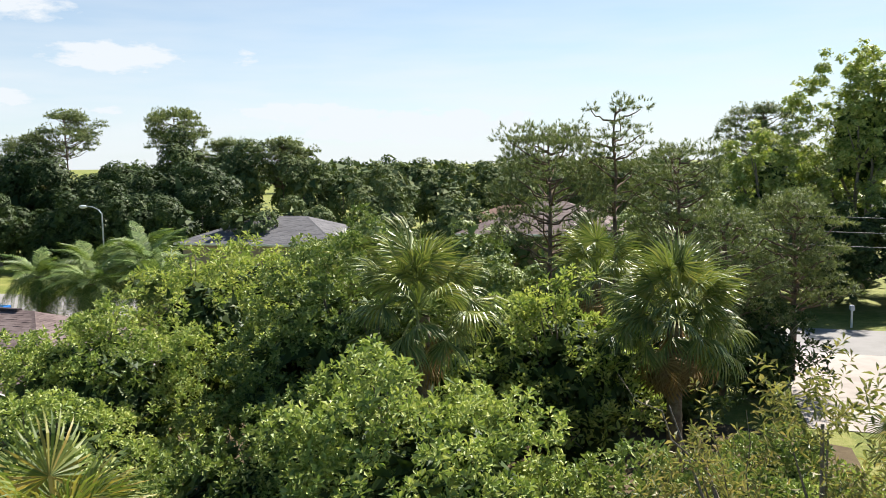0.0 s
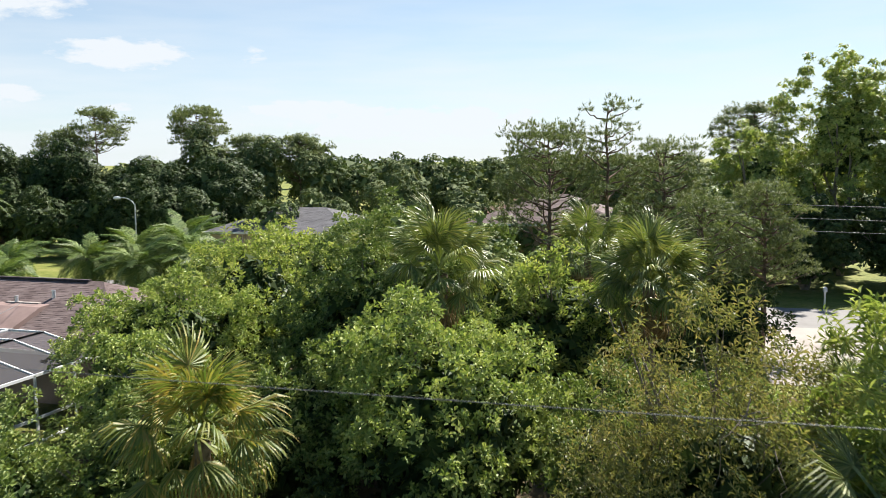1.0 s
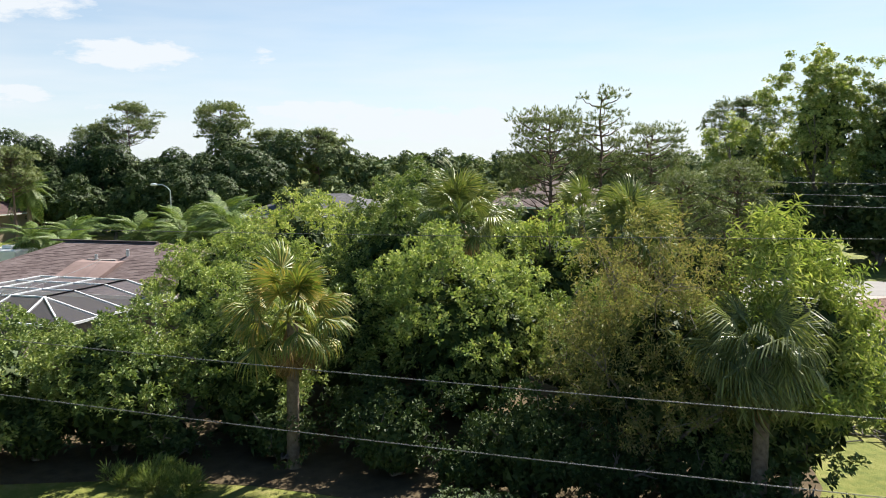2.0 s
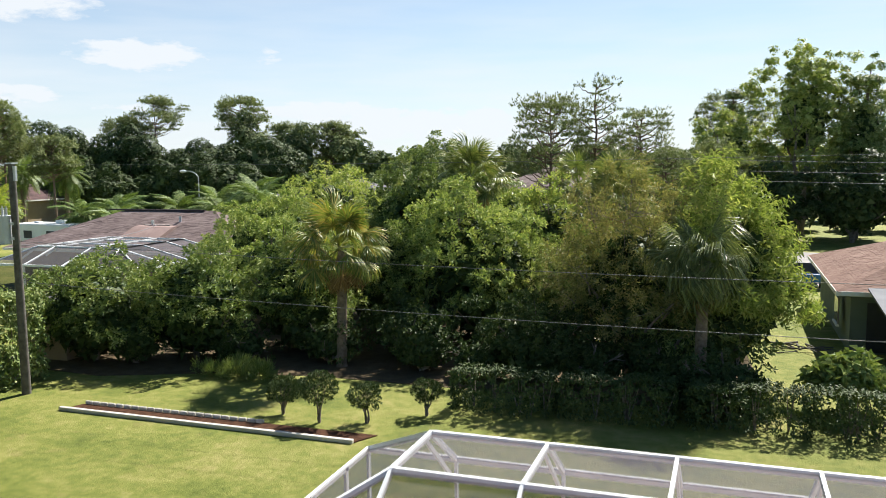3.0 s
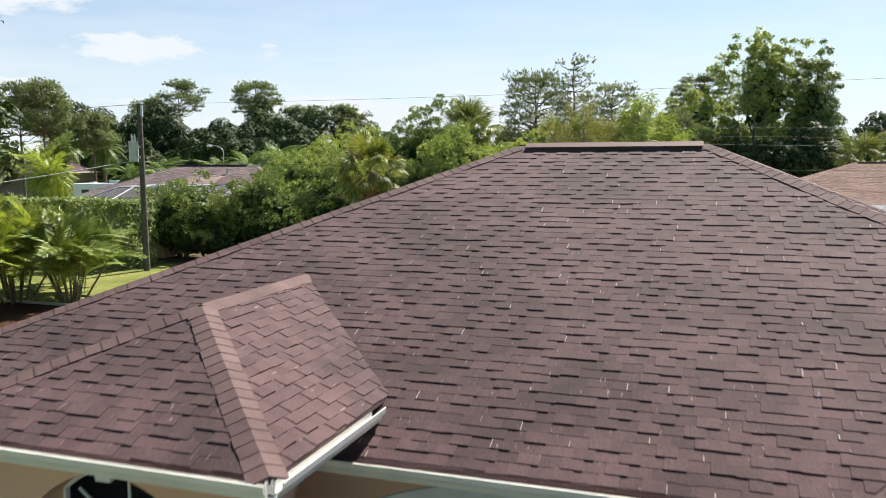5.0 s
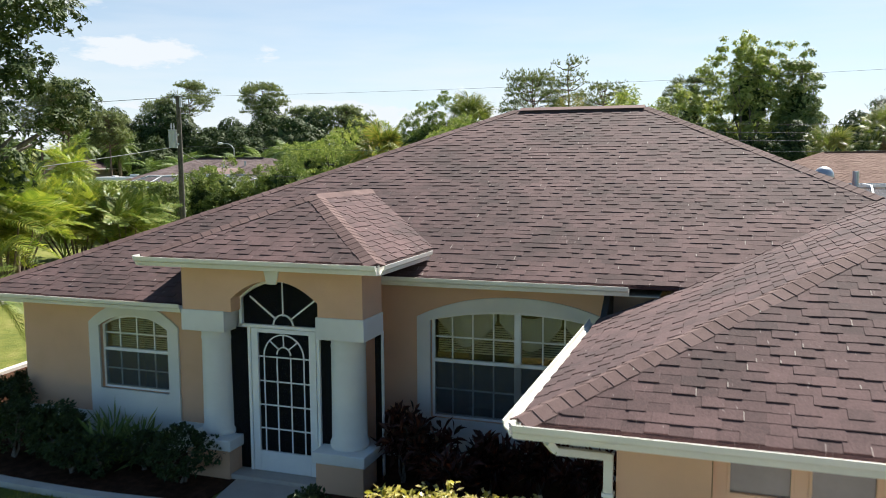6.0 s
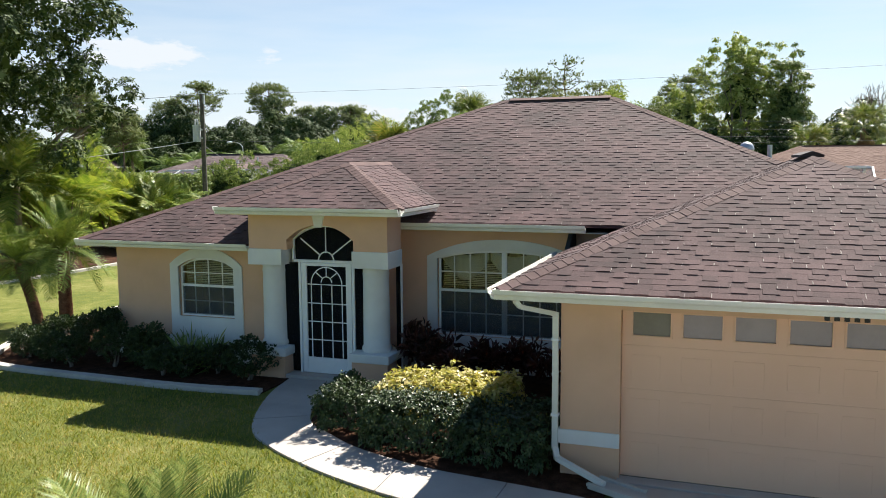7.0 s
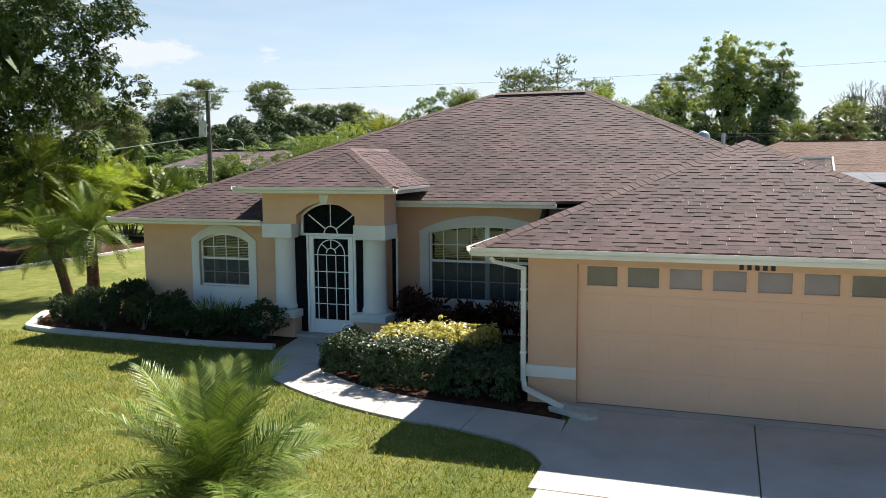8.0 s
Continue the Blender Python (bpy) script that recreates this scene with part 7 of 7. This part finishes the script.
# front beds
for i, (x, y, r, h, m) in enumerate([(-7.2, 2.75, 0.62, 0.85, "leaf_hedge"), (-8.05, 2.95, 0.38, 0.6, "leaf_hedge"), (-9.6, 2.95, 0.62, 0.85, "leaf_hedge"), (-10.35, 2.75, 0.55, 0.95, "leaf_hedge"), (-11.3, 3.4, 0.55, 1.2, "leaf_hedge"),
                                      (-11.9, 2.7, 0.55, 0.72, "leaf_hedge"), (-12.7, 2.9, 0.5, 0.6, "leaf_hedge"), (-11.6, 4.3, 0.6, 0.9, "leaf_hedge"), (-13.0, 3.4, 0.6, 0.62, "leaf_hedge"), (-12.3, 3.6, 0.6, 0.75, "leaf_hedge"), (-13.5, 4.6, 0.6, 0.6, "leaf_hedge"), (-9.0, 2.5, 0.45, 0.6, "leaf_hedge"), (-8.5, 2.55, 0.42, 0.6, "leaf_hedge"), (-11.2, 2.5, 0.45, 0.7, "leaf_hedge"), (-4.7, 1.8, 0.4, 0.6, "leaf_hedge")]):
    broadleaf("round_shrub", x, y, h * 0.52, (r, r, h * 0.48), m, 700 + i, "rounded dark green shrub in the mulch bed", "shrub", leaf=(0.07, 0.036), leaves=8, density=95, lobes=9, trunk=0.03, stems=4, small=(0.4, 0.55), spread=0.45, group="front bed shrubs")
hedge("low_hedge", -4.55, -3.35, 0.42, 1.35, 0.6, "leaf_hedge", 720, "low glossy green hedge beside the front walk", density=300, leaf=(0.052, 0.028), leaves=8)
hedge("low_hedge", -3.6, -2.05, -0.12, 0.8, 0.64, "leaf_hedge", 721, "low glossy green hedge beside the front walk", density=300, leaf=(0.052, 0.028), leaves=8)
hedge("low_hedge", -2.15, -0.95, -0.28, 1.2, 0.64, "leaf_hedge", 722, "low dark green hedge in the garage's shade", density=240, leaf=(0.052, 0.028), leaves=8)
hedge("golden_shrub", -3.75, -1.8, 0.85, 2.0, 0.76, "leaf_gold", 723, "golden variegated shrub between hedge and window", density=110, leaf=(0.085, 0.045), leaves=8, category="shrub")
for i, (x, y, h) in enumerate([(-4.2, 3.7, 1.1), (-3.6, 3.5, 0.95), (-2.9, 3.6, 0.9), (-2.2, 3.7, 0.95), (-1.5, 3.5, 0.9), (-3.2, 2.9, 0.8)]):
    broadleaf("red_leaf_plant", x, y, h * 0.6, (0.34, 0.34, h * 0.4), "leaf_red", 730 + i, "dark red-leaved plant under the wide window", "plant", leaf=(0.2, 0.055), leaves=8, density=40, lobes=7, trunk=0.025, stems=4, rise=(0, 60), group="red-leaved plants")
for i, (x, y) in enumerate([(-8.75, 2.9), (-8.4, 3.3), (-9.0, 3.35), (-10.0, 3.3)]):
    broadleaf("spiky_plant", x, y, 0.18, (0.1, 0.1, 0.1), "leaf_mid", 740 + i, "small spiky plant in the mulch bed", "plant", leaf=(0.5, 0.035), leaves=16, density=60, lobes=2, trunk=0.02, stems=1, rise=(35, 85), inner=0, group="spiky plants")

# lawn blades close to the front walk
rg = np.random.default_rng(900)
n = 96000
gx, gy = rg.uniform(-14, 0.1, n), rg.uniform(-9.5, 1.9, n)
edge = np.interp(gx, [p[0] for p in WL[1:]], [p[1] for p in WL[1:]])
ok = (gy < np.where(gx > -6.3, edge - 0.03, 1.75)) & (gx < 0.1)
gx, gy = gx[ok], gy[ok]
n = len(gx)
a, h, w = rg.uniform(0, 6.28, n), rg.uniform(0.025, 0.075, n), rg.uniform(0.005, 0.011, n)
ln = rg.normal(0, 0.03, (n, 2))
b = np.stack([gx, gy, np.zeros(n)], -1)
sd = np.stack([np.cos(a), np.sin(a), 0 * a], -1) * w[:, None]
V = np.stack([b - sd, b + sd, b + np.concatenate([ln, h[:, None]], 1)], 1).reshape(-1, 3)
tagged(part("grass_blades", mesh_np("grass_blades", V, [np.arange(len(V)).reshape(-1, 3)], M["blade"]), None, None), "short green lawn grass with dry blades", "grass", kind="stuff")

# ---- neighbouring houses ----


def hip_house(name, x0, x1, y0, y1, ez, s, mat, wall, label, over=0.6, shingles=True, tab=TAB, expo=EXPO):
    """A bungalow with a hip roof over the given eaves rectangle; longer in x."""
    root = empty(name, 0, 0, 0, label, "house")
    run = (y1 - y0) / 2
    yc, rz = (y0 + y1) / 2, ez + run * s
    a, b = x0 + run, x1 - run
    rf = part("roof", roof_deck([(x0, y0, ez), (x1, y0, ez), (b, yc, rz), (a, yc, rz)], 0), M[mat], root)
    for poly in ([(x0, y1, ez), (a, yc, rz), (b, yc, rz), (x1, y1, ez)], [(x0, y0, ez), (a, yc, rz), (x0, y1, ez)], [(x1, y0, ez), (x1, y1, ez), (b, yc, rz)]):
        part("deck", roof_deck(poly, 0), M[mat], rf)
    if shingles:
        t = np.concatenate([shingle_plane((0, y0, ez), (1, 0, 0), (0, 1, 0), run, rz - ez, lambda d: (x0 + d, x1 - d), 21, tab, expo),
                            shingle_plane((x0, 0, ez), (0, 1, 0), (1, 0, 0), run, rz - ez, lambda d: (y0 + d, y1 - d), 22, tab, expo),
                            shingle_plane((x1, 0, ez), (0, 1, 0), (-1, 0, 0), run, rz - ez, lambda d: (y0 + d, y1 - d), 23, tab, expo)])
        tagged(part("shingles", mesh_np("shingles", t.reshape(-1, 3), [tab_faces(len(t))], M[mat]), None, rf), kind="stuff")
        for i, (p, q, n1, n2) in enumerate([((x0, y0, ez), (a, yc, rz), (0, -1, -s), (-1, 0, -s)), ((x1, y0, ez), (b, yc, rz), (0, -1, -s), (1, 0, -s)), ((x0, y1, ez), (a, yc, rz), (0, 1, -s), (-1, 0, -s)), ((a, yc, rz), (b, yc, rz), (0, 1, -s), (0, -1, -s))]):
            v, fs = caps(p, q, n1, n2, 60 + i)
            tagged(part("cap_shingles", mesh_np("cap_shingles", v, fs, M[mat]), None, rf), kind="stuff")
    part("wall", boxes((x0 + over, x1 - over, y0 + over, y0 + over + 0.2, 0, ez - 0.15), (x0 + over, x1 - over, y1 - over - 0.2, y1 - over, 0, ez - 0.15),
                       (x0 + over, x0 + over + 0.2, y0 + over + 0.2, y1 - over - 0.2, 0, ez - 0.15), (x1 - over - 0.2, x1 - over, y0 + over + 0.2, y1 - over - 0.2, 0, ez - 0.15)), M[wall], root)
    part("fascia", boxes((x0 - 0.03, x1 + 0.03, y0 - 0.03, y0, ez - 0.16, ez + 0.01), (x0 - 0.03, x1 + 0.03, y1, y1 + 0.03, ez - 0.16, ez + 0.01), (x0 - 0.03, x0, y0, y1, ez - 0.16, ez + 0.01), (x1, x1 + 0.03, y0, y1, ez - 0.16, ez + 0.01)), M["gutter_white"], root)
    part("soffit", boxes((x0, x1, y0, y1, ez - 0.18, ez - 0.16)), M["trim_cream"], root)
    return root


nb = hip_house("neighbour_house", -49.6, -31.5, 49.7, 60.5, 2.55, 0.40, "shingle_mauve", "wall_tan", "neighbouring bungalow with a brown shingle hip roof", tab=0.4, expo=0.16)
part("ridge_vent", prism(bmesh.new(), [(55.0 - 0.05, 4.72), (55.0, 4.80), (55.2, 4.80), (55.25, 4.72)], -45.5, -37.7, axis="x"), M["ridge_vent"], nb)
bm = bmesh.new()
prism(bm, [(50.1, 2.6), (50.1, 2.95), (52.4, 3.86), (53.0, 3.9), (53.0, 3.5)], -41.3, -38.3, axis="x")
part("cricket", bm, M["roof_pale"], nb, "small raised pinkish roof section")
part("cricket_ridge", boxes((-40.9, -38.9, 52.9, 53.1, 3.86, 3.95), bevel=0.02), M["concrete_old"], nb)
for x, y, z in ((-40.3, 53.0, 3.95), (-38.6, 53.6, 4.2)):
    part("roof_vent", bar(bmesh.new(), (x, y, z - 0.2), (x, y, z + 0.28), 0.09, 10), M["galvanised"], nb)
nr = hip_house("neighbour_house", -0.6, 20.5, 44.4, 57.0, 2.6, 0.36, "shingle_red", "wall_green", "neighbouring dark green bungalow with a reddish shingle roof")
part("window", boxes((-0.3, -0.24, 46.4, 47.6, 0.9, 2.0), bevel=0.01), M["pane_reflection_grey"], nr)
part("window_sill", boxes((-0.36, -0.24, 46.3, 47.7, 0.82, 0.9), bevel=0.01), M["stucco_white"], nr)
part("vent_pipe", bar(bmesh.new(), (3.2, 46.6, 3.2), (3.2, 46.6, 3.8), 0.05, 8), M["galvanised"], nr)
part("ridge_strip", boxes((5.8, 14.1, 50.6, 50.8, 4.85, 4.92)), M["shingle_red"], nr)
part("patio_door", boxes((0.6, 2.6, 44.94, 44.99, 0.1, 2.1)), M["soffit_dark"], nr)
lean = empty("patio_cover", 0, 0, 0, "grey panelled patio roof with a screened front", "patio roof")
for i in range(8):
    x = 0.5 + i * 1.9
    bm = bmesh.new()
    prism(bm, [(44.3, 2.72), (44.3, 2.80), (39.2, 2.36), (39.2, 2.28)], x, x + 1.88, axis="x")
    part("panel", bm, M["panel_grey"], lean)
for i in range(7):
    part("post", boxes((0.6 + i * 2.2, 0.68 + i * 2.2, 39.25, 39.33, 0, 2.3)), M["white_metal"], lean)
part("screen", boxes((0.6, 15.6, 39.28, 39.284, 0, 2.28)), M["porch_screen"], lean)
part("kickplate", boxes((0.6, 15.6, 39.24, 39.34, 0, 0.35)), M["soffit_dark"], lean)
hip_house("neighbour_house", -57.5, -40.5, 93, 105, 3.5, 0.36, "shingle_grey", "wall_tan", "distant bungalow with a pale grey shingle roof", tab=0.6, expo=0.28)
hip_house("neighbour_house", -40, -18, 117, 131, 2.8, 0.36, "shingle_red", "wall_tan", "distant bungalow with a red-brown roof", tab=0.6, expo=0.28)
hip_house("neighbour_house", -30, -15.5, 94, 106, 4.6, 0.4, "shingle_mauve", "wall_tan", "tall pale house with a pinkish brown roof behind the pines", tab=0.6, expo=0.28)
hip_house("neighbour_house", -118, -92, 268, 284, 3.4, 0.35, "shingle_red", "stucco_white", "far pale house with a tile-red roof", shingles=False)
hip_house("neighbour_house", -104, -88.5, 89, 100, 3.4, 0.36, "shingle_brown", "wall_tan", "tan house with arched entry across the side street", tab=0.6, expo=0.28)
hip_house("neighbour_house", -56, -34.5, 3, 19, 2.6, 0.36, "shingle_brown", "wall_tan", "neighbouring pale house beyond the side palms", tab=0.6, expo=0.28)

# neighbour's pool cage
cage2 = empty("pool_cage", 0, 0, 0, "neighbouring white-framed pool cage with dark mesh", "pool cage")


def n_beam(name, a, b, w=0.06, h=0.11):
    part(name, beam(bmesh.new(), a, b, w, h), M["white_metal"], cage2)


NX = [-42.3, -39.8, -37.3, -34.8, -32.4]
for x in NX:
    n_beam("post", (x, 42, 0), (x, 42, 2.65))
    n_beam("rafter", (x, 42, 2.65), (min(max(x, -41.0), -35.4), 44.2, 3.4))
    n_beam("rafter", (min(max(x, -41.0), -35.4), 44.2, 3.4), (min(max(x, -41.0), -35.4), 49.6, 3.4))
for y in (44.2, 46.0, 48.0, 49.6):
    n_beam("post", (-32.4, y, 0), (-32.4, y, 2.65))
    n_beam("rafter", (-32.4, y, 2.65), (-35.4, y, 3.4))
    n_beam("purlin", (-41.0, y, 3.4), (-35.4, y, 3.4))
    n_beam("rafter", (-42.3, y, 2.65), (-41.0, y, 3.4))
for z in (2.65, 1.0, 0.1):
    n_beam("rail", (-42.3, 42, z), (-32.4, 42, z))
    n_beam("rail", (-32.4, 42, z), (-32.4, 49.6, z))


def n_sheet(pts, mat):
    bm = bmesh.new()
    bm.faces.new([bm.verts.new(p) for p in pts])
    part("mesh_panel", bm, M[mat], cage2)


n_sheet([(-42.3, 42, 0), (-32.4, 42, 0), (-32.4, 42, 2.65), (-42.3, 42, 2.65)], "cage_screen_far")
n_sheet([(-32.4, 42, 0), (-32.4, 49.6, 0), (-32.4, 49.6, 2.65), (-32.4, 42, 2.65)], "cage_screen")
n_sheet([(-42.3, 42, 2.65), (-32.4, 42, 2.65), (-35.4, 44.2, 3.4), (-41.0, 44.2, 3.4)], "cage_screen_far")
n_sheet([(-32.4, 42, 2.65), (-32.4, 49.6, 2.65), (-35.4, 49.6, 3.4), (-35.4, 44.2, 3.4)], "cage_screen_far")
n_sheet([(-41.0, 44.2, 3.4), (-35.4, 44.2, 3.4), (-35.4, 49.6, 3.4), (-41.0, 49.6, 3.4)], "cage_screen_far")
shed = empty("garden_shed", -31.2, 35.6, 0, "small shed with a grey shingle roof behind the hedge", "shed")
part("wall", boxes((-1.3, 1.3, -1.1, 1.1, 0, 1.95)), M["wall_tan"], shed)
bm = bmesh.new()
prism(bm, [(-1.5, 1.9), (1.5, 1.9), (0, 2.65)], -1.3, 1.3, axis="y")
part("roof", bm, M["shingle_grey"], shed)

camper = empty("camper_trailer", -60.4, 64.6, 0, "white camper trailer parked behind the pool cage", "trailer")
bm = boxes((-3.0, 3.0, -1.15, 1.15, 0.55, 2.85), bevel=0.12)
part("body", bm, M["paint_white"], camper)
part("air_conditioner", boxes((0.9, 1.9, -0.4, 0.4, 2.85, 3.15), bevel=0.06), M["paint_white"], camper, "white rooftop air conditioner")
part("roof_hatch", boxes((-1.6, -1.1, -0.25, 0.25, 2.85, 2.98), bevel=0.03), M["panel_white"], camper)
part("stripe", boxes((-2.6, 2.6, -1.165, -1.15, 1.2, 1.35)), M["chair_grey"], camper, "grey side stripe")
for x0 in (-1.9, 0.6):
    part("window", boxes((x0, x0 + 0.9, -1.17, -1.15, 1.6, 2.25)), M["soffit_dark"], camper, "dark tinted window")
for x0 in (-0.4, 0.45):
    part("wheel", bar(bmesh.new(), (x0, -1.0, 0.35), (x0, -0.78, 0.35), 0.35, 16), M["tyre"], camper)
fence = empty("white_fence", -46.6, 42.1, 0, "low white panel fence beside the neighbouring pool cage", "fence")
for i in range(4):
    part("panel", boxes((-3.9 + i * 2.0, -2.0 + i * 2.0, -0.03, 0.03, 0.1, 1.75), bevel=0.01), M["panel_white"], fence)
    part("post", boxes((-4.0 + i * 2.0, -3.9 + i * 2.0, -0.06, 0.06, 0, 1.9), bevel=0.01), M["paint_white"], fence)
suv = empty("parked_car", -0.2, 64.0, 0.03, "dark blue car parked on the side drive", "car")
part("body", boxes((-0.9, 0.9, -2.2, 2.2, 0.35, 0.95), bevel=0.12), M["paint_blue"], suv)
bm = bmesh.new()
prism(bm, [(-1.9, 0.94), (1.2, 0.94), (0.7, 1.5), (-1.6, 1.52)], -0.78, 0.78, axis="x")
part("cabin", bm, M["soffit_dark"], suv, "dark glazed cabin")
for sx in (-0.85, 0.85):
    for sy in (-1.35, 1.35):
        part("wheel", bar(bmesh.new(), (sx - 0.1, sy, 0.33), (sx + 0.1, sy, 0.33), 0.33, 16), M["tyre"], suv)
rg = np.random.default_rng(812)
pile = empty("debris_pile", -1.7, 44.8, 0, "small pile of cut branches and pale debris on the lawn", "debris")
for i in range(16):
    a, l = rg.uniform(0, 3.14), rg.uniform(0.15, 0.5)
    c = rg.normal(0, 1, 2) * (0.55, 0.3)
    part("stick", bar(bmesh.new(), (c[0] - l * math.cos(a), c[1] - l * math.sin(a), 0.02 + 0.012 * i), (c[0] + l * math.cos(a), c[1] + l * math.sin(a), 0.05 + 0.012 * i), rg.uniform(0.02, 0.05), 6), M["pole_wood"], pile)

# ---- poles, wires, street furniture ----
pole = empty("utility_pole", -27.7, 30.35, 0, "weathered wooden utility pole with a grey transformer", "utility pole")
part("pole", mesh_np("pole", *[(v, [q]) for v, q in [tube_arrays([(np.stack([np.zeros(9), np.zeros(9), np.linspace(-0.2, 8.0, 9)], -1), np.linspace(0.16, 0.115, 9))], 12)]][0], M["pole_wood"], True), None, pole)
bm = bar(bmesh.new(), (-0.36, -0.1, 5.25), (-0.36, -0.1, 6.15), 0.22, 18)
bar(bm, (-0.36, -0.1, 6.15), (-0.36, -0.1, 6.22), 0.24, 18)
tr = part("transformer", bm, M["transformer_grey"], pole, "grey pole-mounted transformer can")
part("bracket", boxes((-0.2, 0.05, -0.14, -0.06, 5.4, 5.5), (-0.2, 0.05, -0.14, -0.06, 5.9, 6.0)), M["galvanised"], pole)
for dx in (-0.44, -0.28):
    bm = bmesh.new()
    for k in range(4):
        bar(bm, (dx, -0.1, 6.22 + k * 0.07), (dx, -0.1, 6.27 + k * 0.07), 0.05, 10)
    bar(bm, (dx, -0.1, 6.2), (dx, -0.1, 6.56), 0.025, 8)
    part("bushing", bm, M["galvanised"], pole)
part("cutout", boxes((0.1, 0.2, -0.06, 0.02, 7.4, 7.9)), M["galvanised"], pole)
part("cap", boxes((-0.14, 0.14, -0.14, 0.14, 7.98, 8.02)), M["galvanised"], pole)


def cable(name, a, b, sag, r, mat, label):
    a, b = np.array(a, float), np.array(b, float)
    s = np.linspace(0, 1, 26)[:, None]
    p = a + (b - a) * s - np.array([0, 0, 1]) * 4 * sag * s * (1 - s)
    v, q = tube_arrays([(p, np.full(26, r))], 6)
    tagged(part(name, mesh_np(name, v, [q], M[mat], True), None, None), label, "cable")


cable("power_cable", (-27.8, 30.35, 5.35), (34, 32.0, 5.6), 0.65, 0.009, "cable", "grey overhead service cable across the back")
cable("phone_cable", (-27.8, 30.35, 3.95), (34, 32.0, 4.1), 0.62, 0.009, "cable", "dark overhead phone cable across the back")
cable("power_cable", (-27.8, 30.35, 7.95), (-110, 28.0, 8.9), 0.9, 0.014, "cable", "thin overhead line from the pole")
cable("power_cable", (-27.8, 30.35, 7.95), (34, 32.0, 9.2), 0.5, 0.006, "cable", "thin overhead line along the back")
cable("service_cable", (-27.9, 30.2, 5.3), (-37.5, 8.0, 2.9), 0.35, 0.022, "cable_light", "twisted grey service cable to the neighbouring house")
cable("service_cable", (-27.9, 30.4, 5.2), (-39.5, 52.5, 4.0), 0.35, 0.014, "cable", "dark service cable to the brown-roofed house")
for z in (7.35, 6.6, 5.9):
    cable("street_cable", (-9, 72.4, z + 0.5), (60, 72.0, z + 0.2), 0.5, 0.02, "cable", "thin overhead line along the street")
lamp = empty("street_lamp", -66.0, 93.6, 0.25, "grey street lamp with a curved arm and white head", "street lamp")
part("post", bar(bmesh.new(), (0, 0, -0.27), (0, 0, 6.0), 0.09, 10, 0.07), M["galvanised"], lamp)
bm = bmesh.new()
for p, q in zip([(0, 0, 5.9), (-0.4, 0, 6.35), (-1.0, 0, 6.6)], [(-0.4, 0, 6.35), (-1.0, 0, 6.6), (-1.9, 0, 6.68)]):
    bar(bm, p, q, 0.05, 8)
part("arm", bm, M["galvanised"], lamp)
bm = bmesh.new()
bmesh.ops.create_uvsphere(bm, u_segments=14, v_segments=8, radius=0.5, matrix=Matrix.Translation((-2.2, 0, 6.62)) @ Matrix.Diagonal((1.0, 0.5, 0.36, 1)))
part("head", bm, M["paint_white"], lamp, "white cobra lamp head", smooth=True)
post = empty("mailbox_post", -0.9, 83.2, 0, "white mailbox post beside the street", "mailbox")
part("post", boxes((-0.06, 0.06, -0.06, 0.06, 0, 1.1), bevel=0.01), M["paint_white"], post)
part("box", boxes((-0.12, 0.12, -0.28, 0.28, 1.1, 1.4), bevel=0.04), M["panel_white"], post)

truck = empty("pickup_truck", 0, 0, 0, "parked blue pickup truck on the drive", "truck")
bm = boxes((-2.7, 2.7, -0.95, 0.95, 0.45, 1.02), bevel=0.08)
part("body", bm, M["paint_blue"], truck)
bm = bmesh.new()
prism(bm, [(-0.9, 1.0), (1.15, 1.0), (0.75, 1.72), (-0.75, 1.74)], -0.82, 0.82, axis="y")
part("cab", bm, M["paint_blue"], truck)
part("window", prism(bmesh.new(), [(-0.72, 1.1), (0.9, 1.1), (0.64, 1.62), (-0.64, 1.64)], -0.835, 0.835, axis="y"), M["soffit_dark"], truck, "dark side window")
part("bed_wall", boxes((-2.68, -0.92, -0.94, -0.86, 1.0, 1.28), (-2.68, -0.92, 0.86, 0.94, 1.0, 1.28), (-2.7, -2.62, -0.86, 0.86, 1.0, 1.28), bevel=0.02), M["paint_blue"], truck)
for sx in (-1.75, 1.75):
    for sy in (-0.9, 0.9):
        w = part("wheel", bar(bmesh.new(), (sx, sy - 0.12, 0.38), (sx, sy + 0.12, 0.38), 0.38, 20), M["tyre"], truck)
        part("rim", bar(bmesh.new(), (sx, sy - 0.13, 0.38), (sx, sy + 0.13, 0.38), 0.2, 12), M["galvanised"], w)
truck.matrix_world = pose(-57.5, 70.5, 0.03, 0, 0, 100)

# single shingles along the garage eave
sf = [(0, 1, 2, 3), (4, 5, 1, 0), (5, 6, 2, 1), (7, 4, 0, 3)]
for q in SHINGLE_PIECES:
    c = q.mean(0)
    ob = part("shingle", mesh_np("shingle", q - c, [np.array(sf)], M["shingle_piece"]), None, roof)
    ob.location = c
